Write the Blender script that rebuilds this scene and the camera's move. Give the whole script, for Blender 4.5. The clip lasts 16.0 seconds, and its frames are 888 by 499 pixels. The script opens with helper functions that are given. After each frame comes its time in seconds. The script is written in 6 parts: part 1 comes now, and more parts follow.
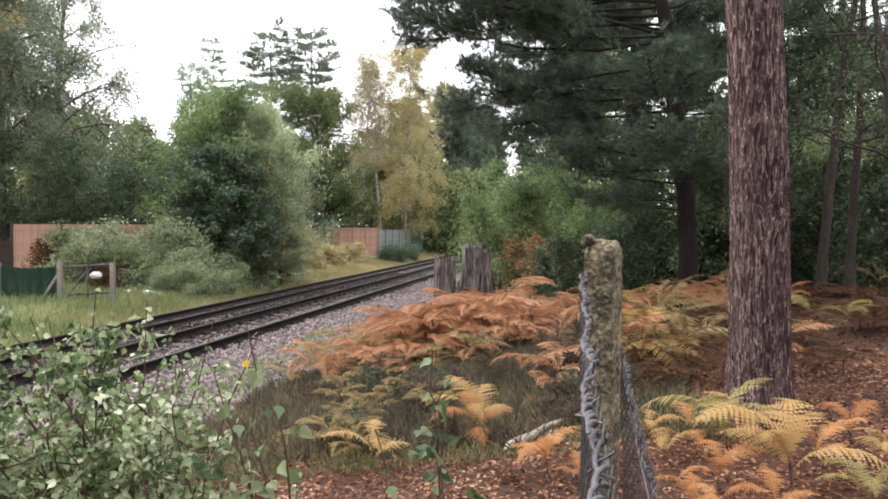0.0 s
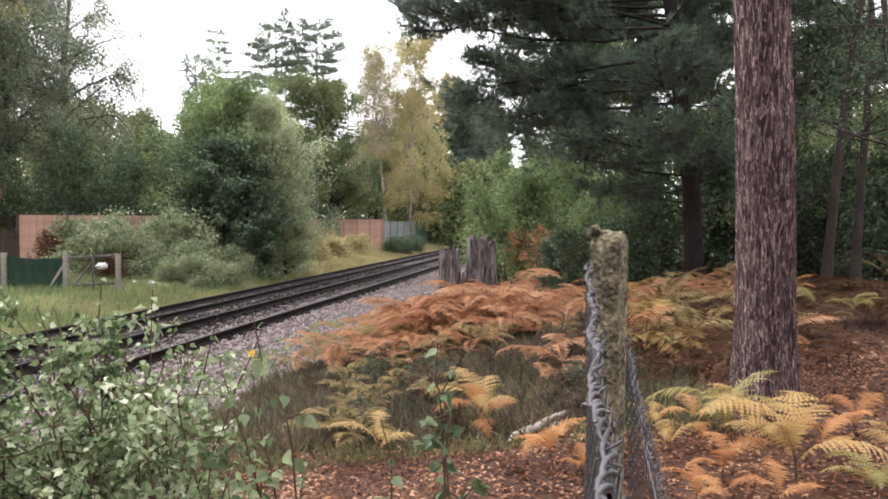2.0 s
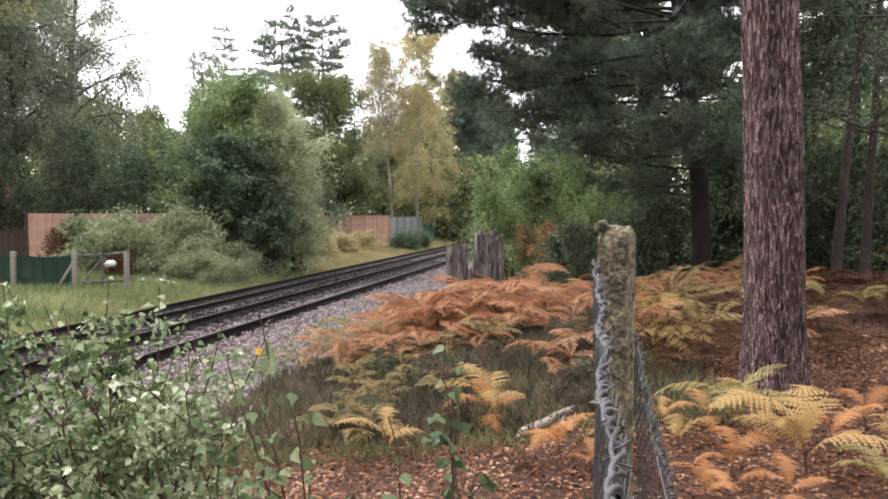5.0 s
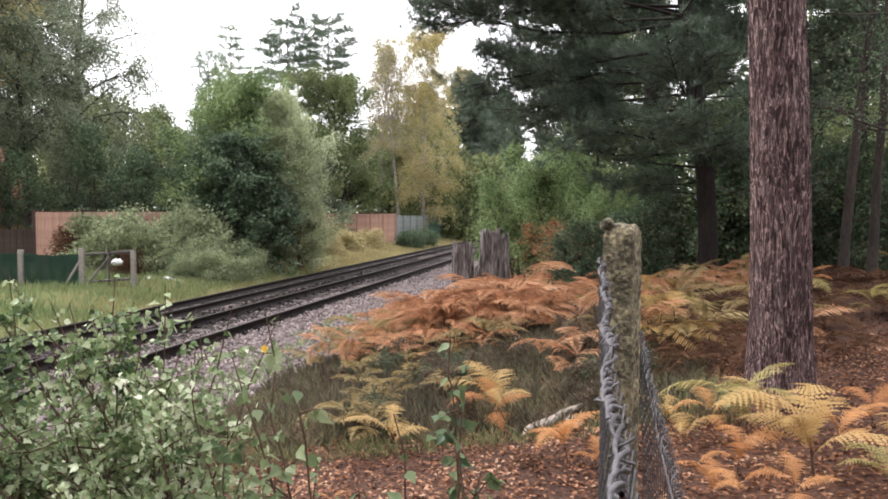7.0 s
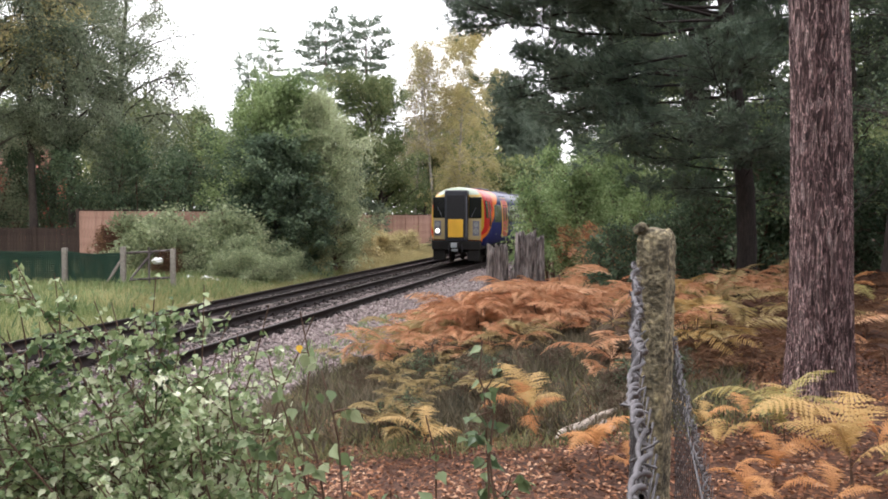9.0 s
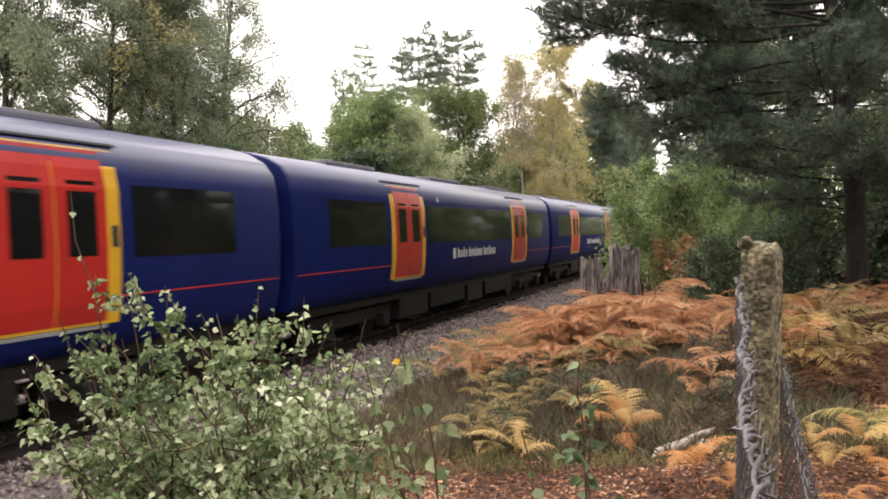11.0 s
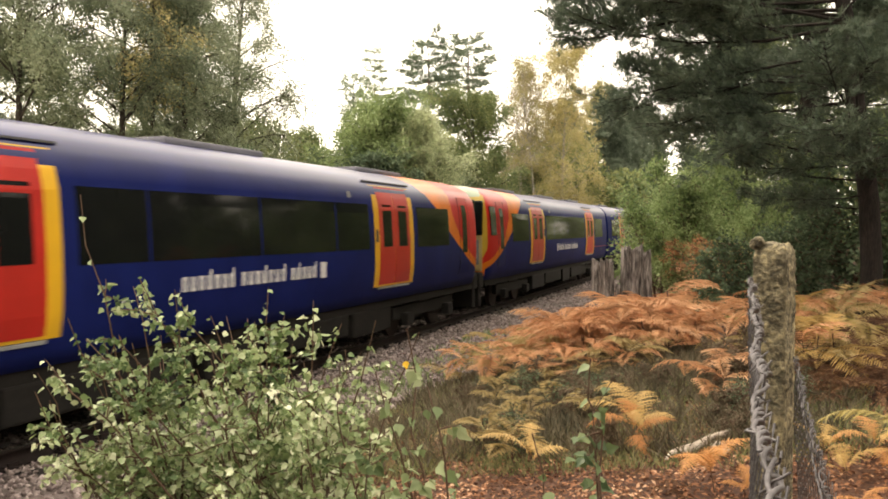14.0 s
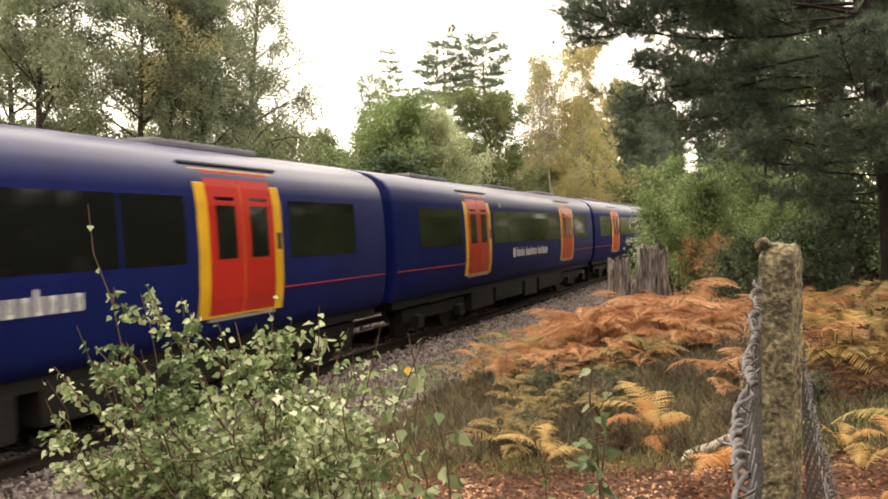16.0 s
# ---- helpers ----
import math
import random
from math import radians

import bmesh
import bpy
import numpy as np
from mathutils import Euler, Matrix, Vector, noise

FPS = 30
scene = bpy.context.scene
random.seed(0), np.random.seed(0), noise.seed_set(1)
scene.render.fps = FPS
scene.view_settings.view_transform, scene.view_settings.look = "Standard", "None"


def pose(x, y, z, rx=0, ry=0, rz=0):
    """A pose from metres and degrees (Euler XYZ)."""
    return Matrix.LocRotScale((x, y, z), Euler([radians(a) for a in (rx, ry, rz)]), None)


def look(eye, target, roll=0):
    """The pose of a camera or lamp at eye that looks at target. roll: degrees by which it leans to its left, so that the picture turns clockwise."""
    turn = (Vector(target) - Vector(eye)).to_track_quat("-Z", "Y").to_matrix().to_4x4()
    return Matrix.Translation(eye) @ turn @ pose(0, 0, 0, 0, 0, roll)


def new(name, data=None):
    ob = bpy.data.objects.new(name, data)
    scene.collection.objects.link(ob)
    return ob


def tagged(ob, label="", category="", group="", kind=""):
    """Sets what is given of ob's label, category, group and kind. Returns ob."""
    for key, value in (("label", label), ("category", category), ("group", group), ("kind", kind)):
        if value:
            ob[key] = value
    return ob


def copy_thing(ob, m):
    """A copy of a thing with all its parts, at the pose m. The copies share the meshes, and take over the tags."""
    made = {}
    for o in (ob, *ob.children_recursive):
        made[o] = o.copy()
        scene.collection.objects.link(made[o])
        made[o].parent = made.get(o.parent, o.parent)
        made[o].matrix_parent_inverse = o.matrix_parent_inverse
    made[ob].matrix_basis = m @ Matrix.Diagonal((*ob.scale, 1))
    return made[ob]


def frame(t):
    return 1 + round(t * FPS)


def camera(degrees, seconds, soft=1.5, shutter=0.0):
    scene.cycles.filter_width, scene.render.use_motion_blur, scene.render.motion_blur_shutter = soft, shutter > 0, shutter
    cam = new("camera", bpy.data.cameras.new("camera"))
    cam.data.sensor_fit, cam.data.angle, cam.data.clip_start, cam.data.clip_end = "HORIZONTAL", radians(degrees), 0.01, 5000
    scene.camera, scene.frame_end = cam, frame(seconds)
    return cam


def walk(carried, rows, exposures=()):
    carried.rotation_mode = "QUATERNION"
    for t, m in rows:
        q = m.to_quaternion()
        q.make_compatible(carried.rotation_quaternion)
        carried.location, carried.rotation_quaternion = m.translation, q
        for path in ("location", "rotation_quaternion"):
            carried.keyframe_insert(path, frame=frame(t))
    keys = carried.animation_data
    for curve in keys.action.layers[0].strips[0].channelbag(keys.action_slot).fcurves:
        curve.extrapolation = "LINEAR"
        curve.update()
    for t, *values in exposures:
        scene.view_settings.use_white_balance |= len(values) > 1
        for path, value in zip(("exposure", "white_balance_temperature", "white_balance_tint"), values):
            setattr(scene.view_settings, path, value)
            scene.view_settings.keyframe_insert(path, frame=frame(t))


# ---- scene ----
# ---- camera, held by hand, turning to follow the track ----
PATH = [  # seconds, eye x, y, z, turn to the left, tilt, roll in degrees
    (0, 0.002, 0.000, 1.603, -0.457, -1.597, 0.204),
    (0.5, 0.001, -0.003, 1.602, -0.534, -1.887, 0.170),
    (1, 0.001, 0.002, 1.600, -0.421, -2.106, 0.304),
    (1.5, -0.002, -0.002, 1.601, -0.267, -2.213, 0.301),
    (2, 0.000, 0.004, 1.599, -0.124, -2.174, 0.338),
    (2.5, -0.001, 0.004, 1.601, -0.058, -2.171, 0.349),
    (3, -0.001, 0.002, 1.602, -0.052, -2.177, 0.331),
    (3.5, 0.000, 0.000, 1.600, 0.003, -2.227, 0.262),
    (4, 0.001, 0.008, 1.601, 0.144, -2.391, 0.139),
    (6.5, 0.002, 0.012, 1.601, 0.702, -2.566, -0.152),
    (7, 0.003, 0.011, 1.600, 0.812, -2.617, -0.103),
    (7.5, 0.002, 0.013, 1.599, 0.908, -2.623, -0.107),
    (8, 0.004, 0.009, 1.600, 1.070, -2.690, -0.043),
    (8.5, 0.004, 0.001, 1.601, 1.755, -2.700, 0.355),
    (9, 0.009, -0.007, 1.604, 3.322, -2.500, 0.314),
    (9.5, 0.012, 0.005, 1.607, 5.057, -2.385, 0.105),
    (10, 0.008, -0.001, 1.609, 6.980, -2.124, 0.090),
    (10.2, 0.006, -0.002, 1.609, 7.790, -2.010, 0.100),
    (12.3, -0.009, -0.013, 1.607, 10.520, -1.360, 0.230),
    (12.5, -0.009, -0.013, 1.607, 10.530, -1.347, 0.231),
    (13, -0.007, -0.008, 1.606, 10.606, -1.211, 0.247),
    (13.5, -0.005, 0.000, 1.605, 10.670, -1.242, 0.139),
    (14, 0.001, 0.004, 1.606, 10.633, -1.425, -0.193),
    (14.5, 0.018, 0.002, 1.613, 10.504, -1.382, -0.835),
    (15, 0.036, 0.015, 1.617, 10.440, -1.151, -0.861),
    (15.5, 0.042, 0.013, 1.618, 10.999, -1.128, -0.663),
    (16, 0.041, 0.011, 1.619, 11.908, -1.426, -0.882),
]
EXPOSURES = [(0, 0.32, 6300, 15), (8.5, 0.32, 6300, 15), (10.2, 0.27, 6350, 17), (12.3, 0.48, 8200, 11), (16, 0.48, 8200, 11)]
cam = camera(57.8, 16.0, soft=1.8, shutter=0.12)


def eye_pose(x, y, z, turn, tilt, roll):
    a, b = radians(turn), radians(tilt)
    way = Vector((-math.sin(a) * math.cos(b), math.cos(a) * math.cos(b), math.sin(b)))
    return look(Vector((x, y, z)), Vector((x, y, z)) + way, roll)


# ---- overcast daylight ----
SUN_ELEVATION, SUN_AZIMUTH = 48.0, -70.0   # degrees; azimuth to the right of +y
world = bpy.data.worlds.new("overcast_sky")
scene.world = world
world.use_nodes = True
wn, wl = world.node_tree.nodes, world.node_tree.links
sky = wn.new("ShaderNodeTexSky")
sky.sky_type, sky.sun_disc = "NISHITA", False
sky.sun_elevation, sky.sun_rotation = radians(SUN_ELEVATION), radians(SUN_AZIMUTH)
clear = wn.new("ShaderNodeVectorMath")
clear.operation = "SCALE"
clear.inputs["Scale"].default_value = 0.05
wl.new(sky.outputs[0], clear.inputs[0])
cloud = wn.new("ShaderNodeMixRGB")
cloud.inputs[0].default_value = 0.85
cloud.inputs[2].default_value = (1.0, 0.99, 0.98, 1)
wl.new(clear.outputs[0], cloud.inputs[1])
back = wn["Background"]
wl.new(cloud.outputs[0], back.inputs[0])
back.inputs[1].default_value = 2.45
sun = new("sun", bpy.data.lights.new("sun", "SUN"))
sun.data.energy, sun.data.angle, sun.data.color = 1.8, radians(14), (1.0, 0.96, 0.88)
_e, _a = radians(SUN_ELEVATION), radians(SUN_AZIMUTH)
sun.matrix_world = look((0, 0, 40), Vector((0, 0, 40)) - Vector((math.sin(_a) * math.cos(_e), math.cos(_a) * math.cos(_e), math.sin(_e))))
# ---- materials ----
def node_mat(name):
    m = bpy.data.materials.new(name)
    m.use_nodes = True
    return m, m.node_tree.nodes, m.node_tree.links, m.node_tree.nodes["Principled BSDF"]


def ramp(nodes, stops):
    r = nodes.new("ShaderNodeValToRGB")
    while len(r.color_ramp.elements) < len(stops):
        r.color_ramp.elements.new(0.5)
    for e, (p, c) in zip(r.color_ramp.elements, stops):
        e.position, e.color = p, (*c, 1)
    return r


def surface(name, stops, scale=6.0, fine=60.0, rough=0.85, bump=0.3, dist=0.01, metal=0.0, stretch=(1, 1, 1), island=0.0, spec=0.3):
    """Two scales of noise through a colour ramp, with bump from the fine one."""
    m, n, l, p = node_mat(name)
    co = n.new("ShaderNodeTexCoord")
    mp = n.new("ShaderNodeMapping")
    mp.inputs["Scale"].default_value = stretch
    l.new(co.outputs["Object"], mp.inputs[0])
    a, b = n.new("ShaderNodeTexNoise"), n.new("ShaderNodeTexNoise")
    a.inputs["Scale"].default_value, b.inputs["Scale"].default_value = scale, fine
    a.inputs["Detail"].default_value = b.inputs["Detail"].default_value = 5
    l.new(mp.outputs[0], a.inputs[0]); l.new(mp.outputs[0], b.inputs[0])
    mix = n.new("ShaderNodeMath"); mix.operation = "MULTIPLY_ADD"
    l.new(b.outputs[0], mix.inputs[0]); mix.inputs[1].default_value = 0.55
    sub = n.new("ShaderNodeMath"); sub.operation = "MULTIPLY"; sub.inputs[1].default_value = 0.45
    l.new(a.outputs[0], sub.inputs[0]); l.new(sub.outputs[0], mix.inputs[2])
    last = mix.outputs[0]
    if island:
        g = n.new("ShaderNodeNewGeometry")
        o = n.new("ShaderNodeObjectInfo")
        s1 = n.new("ShaderNodeMath"); s1.operation = "ADD"
        l.new(g.outputs["Random Per Island"], s1.inputs[0]); l.new(o.outputs["Random"], s1.inputs[1])
        s2 = n.new("ShaderNodeMath"); s2.operation = "MULTIPLY_ADD"
        l.new(s1.outputs[0], s2.inputs[0]); s2.inputs[1].default_value = island * 0.5; 
        s3 = n.new("ShaderNodeMath"); s3.operation = "SUBTRACT"; l.new(last, s3.inputs[0]); s3.inputs[1].default_value = island * 0.5
        l.new(s3.outputs[0], s2.inputs[2]); last = s2.outputs[0]
    r = ramp(n, stops)
    l.new(last, r.inputs[0]); l.new(r.outputs[0], p.inputs["Base Color"])
    p.inputs["Roughness"].default_value, p.inputs["Metallic"].default_value = rough, metal
    p.inputs["Specular IOR Level"].default_value = spec
    if bump:
        bp = n.new("ShaderNodeBump")
        bp.inputs["Strength"].default_value, bp.inputs["Distance"].default_value = bump, dist
        l.new(mix.outputs[0], bp.inputs["Height"]); l.new(bp.outputs[0], p.inputs["Normal"])
    return m


def leafy(name, stops, translucent=0.35, rough=0.55, scale=0.5):
    """Leaves: colour by leaf and by plant, light through the blade."""
    m, n, l, p = node_mat(name)
    g, o = n.new("ShaderNodeNewGeometry"), n.new("ShaderNodeObjectInfo")
    co, nz = n.new("ShaderNodeTexCoord"), n.new("ShaderNodeTexNoise")
    nz.inputs["Scale"].default_value = scale
    l.new(co.outputs["Object"], nz.inputs[0])
    a = n.new("ShaderNodeMath"); a.operation = "MULTIPLY_ADD"
    l.new(g.outputs["Random Per Island"], a.inputs[0]); a.inputs[1].default_value = 0.45
    b = n.new("ShaderNodeMath"); b.operation = "MULTIPLY_ADD"
    l.new(nz.outputs[0], b.inputs[0]); b.inputs[1].default_value = 0.75
    c = n.new("ShaderNodeMath"); c.operation = "MULTIPLY_ADD"
    l.new(o.outputs["Random"], c.inputs[0]); c.inputs[1].default_value = 0.25; c.inputs[2].default_value = -0.22
    l.new(c.outputs[0], b.inputs[2]); l.new(b.outputs[0], a.inputs[2])
    r = ramp(n, stops)
    l.new(a.outputs[0], r.inputs[0])
    l.new(r.outputs[0], p.inputs["Base Color"])
    p.inputs["Roughness"].default_value = rough
    p.inputs["Specular IOR Level"].default_value = 0.35
    t = n.new("ShaderNodeBsdfTranslucent")
    l.new(r.outputs[0], t.inputs[0])
    mx = n.new("ShaderNodeMixShader"); mx.inputs[0].default_value = translucent
    l.new(p.outputs[0], mx.inputs[1]); l.new(t.outputs[0], mx.inputs[2])
    l.new(mx.outputs[0], n["Material Output"].inputs["Surface"])
    return m


def plain(name, col, rough=0.5, metal=0.0, spec=0.5, coat=0.0, emit=0.0, var=0.12, scale=3.0):
    """Paint, rubber or metal with faint dirt."""
    m, n, l, p = node_mat(name)
    co, nz = n.new("ShaderNodeTexCoord"), n.new("ShaderNodeTexNoise")
    nz.inputs["Scale"].default_value, nz.inputs["Detail"].default_value = scale, 6
    l.new(co.outputs["Object"], nz.inputs[0])
    r = ramp(n, [(0.3, tuple(c * (1 - var) for c in col)), (0.7, tuple(min(1, c * (1 + var)) for c in col))])
    l.new(nz.outputs[0], r.inputs[0]); l.new(r.outputs[0], p.inputs["Base Color"])
    p.inputs["Roughness"].default_value, p.inputs["Metallic"].default_value = rough, metal
    p.inputs["Specular IOR Level"].default_value = spec
    p.inputs["Coat Weight"].default_value = coat
    if emit:
        p.inputs["Emission Color"].default_value = (1.0, 0.93, 0.8, 1)
        p.inputs["Emission Strength"].default_value = emit
    return m


M_SOIL = surface("leaf_litter_soil", [(0.3, (0.022, 0.013, 0.010)), (0.47, (0.065, 0.033, 0.022)), (0.6, (0.12, 0.06, 0.04)), (0.75, (0.22, 0.13, 0.085))], 0.8, 30, 0.95, 0.8, 0.03)
M_BALLAST = surface("ballast_bed", [(0.3, (0.06, 0.049, 0.047)), (0.5, (0.145, 0.117, 0.11)), (0.7, (0.25, 0.21, 0.2))], 1.2, 22, 0.95, 1.0, 0.05)
M_STONE = surface("ballast_stone", [(0.2, (0.07, 0.054, 0.052)), (0.45, (0.19, 0.15, 0.145)), (0.65, (0.31, 0.255, 0.245)), (0.85, (0.5, 0.43, 0.41))], 3, 40, 0.9, 0.4, 0.01, island=0.8)
M_RAIL_SIDE = surface("rusty_rail_steel", [(0.3, (0.010, 0.007, 0.007)), (0.6, (0.025, 0.016, 0.015)), (0.8, (0.05, 0.03, 0.026))], 4, 60, 0.7, 0.3, 0.004)
M_STONE_DARK = surface("oily_ballast_stone", [(0.2, (0.018, 0.014, 0.013)), (0.45, (0.045, 0.036, 0.033)), (0.65, (0.085, 0.068, 0.062)), (0.85, (0.15, 0.125, 0.115))], 3, 40, 0.9, 0.4, 0.01, island=0.8)
M_RAIL_TOP = plain("worn_rail_steel", (0.06, 0.05, 0.048), 0.45, 0.6)
M_SLEEPER = surface("tarred_sleeper_wood", [(0.3, (0.012, 0.01, 0.01)), (0.6, (0.035, 0.028, 0.027)), (0.8, (0.08, 0.066, 0.06))], 5, 50, 0.9, 0.5, 0.01, stretch=(0.3, 1, 1), island=0.3)
def plated_bark(name):
    """Long flaky plates, pinkish grey, parted by dark furrows."""
    m, n, l, p = node_mat(name)
    co, mp, nz = n.new("ShaderNodeTexCoord"), n.new("ShaderNodeMapping"), n.new("ShaderNodeTexNoise")
    mp.inputs["Scale"].default_value = (1, 1, 0.15)
    l.new(co.outputs["Object"], mp.inputs[0])
    nz.inputs["Scale"].default_value, nz.inputs["Detail"].default_value = 9, 6
    l.new(mp.outputs[0], nz.inputs[0])
    warp = n.new("ShaderNodeMixRGB"); warp.blend_type = "ADD"; warp.inputs[0].default_value = 0.13
    l.new(mp.outputs[0], warp.inputs[1]); l.new(nz.outputs["Color"], warp.inputs[2])
    edge, cell = n.new("ShaderNodeTexVoronoi"), n.new("ShaderNodeTexVoronoi")
    edge.feature = "DISTANCE_TO_EDGE"
    for v in (edge, cell):
        v.inputs["Scale"].default_value = 58
        l.new(warp.outputs[0], v.inputs["Vector"])
    fine = n.new("ShaderNodeTexNoise"); fine.inputs["Scale"].default_value, fine.inputs["Detail"].default_value = 55, 6
    l.new(mp.outputs[0], fine.inputs[0])
    sep = n.new("ShaderNodeSeparateColor"); l.new(cell.outputs["Color"], sep.inputs[0])
    add = n.new("ShaderNodeMath"); add.operation = "MULTIPLY_ADD"; add.inputs[1].default_value = 0.5
    l.new(sep.outputs[0], add.inputs[0]); l.new(fine.outputs[0], add.inputs[2])
    plate = ramp(n, [(0.4, (0.03, 0.018, 0.019)), (0.65, (0.085, 0.054, 0.054)), (0.85, (0.15, 0.104, 0.103)), (1.0, (0.3, 0.23, 0.22))])
    l.new(add.outputs[0], plate.inputs[0])
    crack = ramp(n, [(0.0, (4.2, 3.9, 3.8)), (0.06, (2.6, 2.4, 2.4)), (0.13, (0.5, 0.46, 0.48)), (0.34, (1.0, 1.0, 1.0))])
    l.new(edge.outputs["Distance"], crack.inputs[0])
    mul = n.new("ShaderNodeMixRGB"); mul.blend_type = "MULTIPLY"; mul.inputs[0].default_value = 1
    l.new(plate.outputs[0], mul.inputs[1]); l.new(crack.outputs[0], mul.inputs[2])
    l.new(mul.outputs[0], p.inputs["Base Color"])
    p.inputs["Roughness"].default_value, p.inputs["Specular IOR Level"].default_value = 0.9, 0.2
    hgt = n.new("ShaderNodeMath"); hgt.operation = "MULTIPLY_ADD"; hgt.inputs[1].default_value = 0.3
    l.new(fine.outputs[0], hgt.inputs[0]); l.new(crack.outputs[0], hgt.inputs[2])
    bp = n.new("ShaderNodeBump"); bp.inputs["Strength"].default_value, bp.inputs["Distance"].default_value = 1.0, 0.02
    l.new(hgt.outputs[0], bp.inputs["Height"]); l.new(bp.outputs[0], p.inputs["Normal"])
    return m


M_BARK_PINE = plated_bark("pine_bark")
M_BARK_DARK = surface("dark_bark", [(0.3, (0.022, 0.017, 0.015)), (0.55, (0.06, 0.048, 0.042)), (0.8, (0.12, 0.10, 0.085))], 6, 40, 0.95, 0.8, 0.02, stretch=(1, 1, 0.3))
# Near-black because the wood's shade is put into this bark colour.
M_BARK_SHADED = surface("shaded_pine_bark", [(0.3, (0.008, 0.006, 0.006)), (0.55, (0.026, 0.02, 0.018)), (0.8, (0.06, 0.047, 0.04))], 6, 40, 0.95, 0.9, 0.02, stretch=(1, 1, 0.25))
M_BARK_BIRCH = surface("birch_bark", [(0.3, (0.10, 0.085, 0.075)), (0.5, (0.33, 0.30, 0.27)), (0.7, (0.60, 0.57, 0.53))], 3, 14, 0.8, 0.4, 0.01, stretch=(1, 1, 1.6))
M_TWIG = surface("twig_bark", [(0.3, (0.06, 0.035, 0.025)), (0.7, (0.16, 0.10, 0.07))], 8, 60, 0.85, 0.3, 0.003)
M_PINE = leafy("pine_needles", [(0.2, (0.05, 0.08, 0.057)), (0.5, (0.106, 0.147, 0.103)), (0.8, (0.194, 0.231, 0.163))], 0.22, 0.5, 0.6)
# Paler than M_PINE: distance haze is put into the needle colour.
M_PINE_FAR = leafy("haze_paled_needles", [(0.2, (0.138, 0.181, 0.131)), (0.5, (0.217, 0.275, 0.196)), (0.8, (0.319, 0.37, 0.268))], 0.35, 0.6, 0.4)
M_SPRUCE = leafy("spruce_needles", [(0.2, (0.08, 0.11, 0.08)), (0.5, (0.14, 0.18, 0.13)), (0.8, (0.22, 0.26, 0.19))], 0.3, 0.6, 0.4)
M_OAK = leafy("oak_leaves", [(0.2, (0.078, 0.111, 0.052)), (0.5, (0.169, 0.215, 0.091)), (0.8, (0.325, 0.338, 0.156))], 0.4)
M_BUSH = leafy("dark_green_leaves", [(0.2, (0.052, 0.086, 0.052)), (0.5, (0.109, 0.161, 0.092)), (0.8, (0.23, 0.299, 0.172))], 0.35)
M_GREEN = leafy("mid_green_leaves", [(0.2, (0.126, 0.184, 0.084)), (0.5, (0.226, 0.304, 0.131)), (0.8, (0.389, 0.473, 0.231))], 0.42)
M_WILLOW = leafy("grey_green_leaves", [(0.2, (0.196, 0.24, 0.134)), (0.5, (0.36, 0.413, 0.24)), (0.8, (0.57, 0.614, 0.39))], 0.5)
# Greyed and paled: haze over the far birches is put into this colour.
M_BIRCH = leafy("birch_leaves", [(0.2, (0.14, 0.175, 0.119)), (0.5, (0.252, 0.294, 0.196)), (0.8, (0.42, 0.448, 0.322))], 0.5)
M_BIRCH_YEL = leafy("yellow_birch_leaves", [(0.2, (0.275, 0.253, 0.11)), (0.5, (0.44, 0.391, 0.171)), (0.8, (0.605, 0.517, 0.275))], 0.5)
M_BIRCH_PINK = leafy("thin_faded_birch_leaves", [(0.2, (0.22, 0.176, 0.132)), (0.5, (0.352, 0.275, 0.209)), (0.8, (0.484, 0.385, 0.275))], 0.5)
M_HAZEL = leafy("light_green_leaves", [(0.2, (0.138, 0.207, 0.092)), (0.5, (0.265, 0.356, 0.155)), (0.8, (0.483, 0.575, 0.299))], 0.48)
# End stops put sky highlights and shaded gaps into the leaf colour.
M_SAPLING = leafy("sapling_leaves", [(0.1, (0.04, 0.078, 0.034)), (0.34, (0.165, 0.245, 0.105)), (0.6, (0.4, 0.48, 0.26)), (0.86, (0.84, 0.85, 0.66))], 0.32, 0.28, 3.0)
M_SAPLING_DARK = leafy("deep_green_sapling_leaves", [(0.15, (0.07, 0.115, 0.055)), (0.5, (0.17, 0.235, 0.11)), (0.8, (0.34, 0.4, 0.22)), (0.97, (0.62, 0.63, 0.45))], 0.4, 0.4, 2.0)
# Dead orange fronds; the palest stop paints in their pinkish highlights.
M_FERN_OR = leafy("orange_bracken", [(0.1, (0.22, 0.085, 0.04)), (0.34, (0.48, 0.22, 0.11)), (0.58, (0.67, 0.38, 0.215)), (0.88, (0.78, 0.58, 0.41))], 0.4, 0.7, 1.0)
M_FERN_RUST = leafy("rust_orange_bracken", [(0.1, (0.2, 0.075, 0.028)), (0.36, (0.44, 0.19, 0.07)), (0.62, (0.62, 0.32, 0.13)), (0.9, (0.72, 0.46, 0.24))], 0.4, 0.7, 1.0)
M_FERN_YEL = leafy("yellowing_bracken", [(0.1, (0.17, 0.12, 0.045)), (0.36, (0.4, 0.265, 0.095)), (0.62, (0.58, 0.39, 0.165)), (0.9, (0.68, 0.53, 0.29))], 0.4, 0.7, 1.0)
M_FERN_TAN = leafy("pale_tan_bracken", [(0.15, (0.22, 0.16, 0.07)), (0.5, (0.40, 0.30, 0.14)), (0.9, (0.56, 0.46, 0.24))], 0.4, 0.7, 1.0)
M_FERN_BRN = leafy("brown_bracken", [(0.15, (0.045, 0.02, 0.012)), (0.5, (0.12, 0.058, 0.03)), (0.9, (0.26, 0.15, 0.075))], 0.3, 0.8, 1.0)
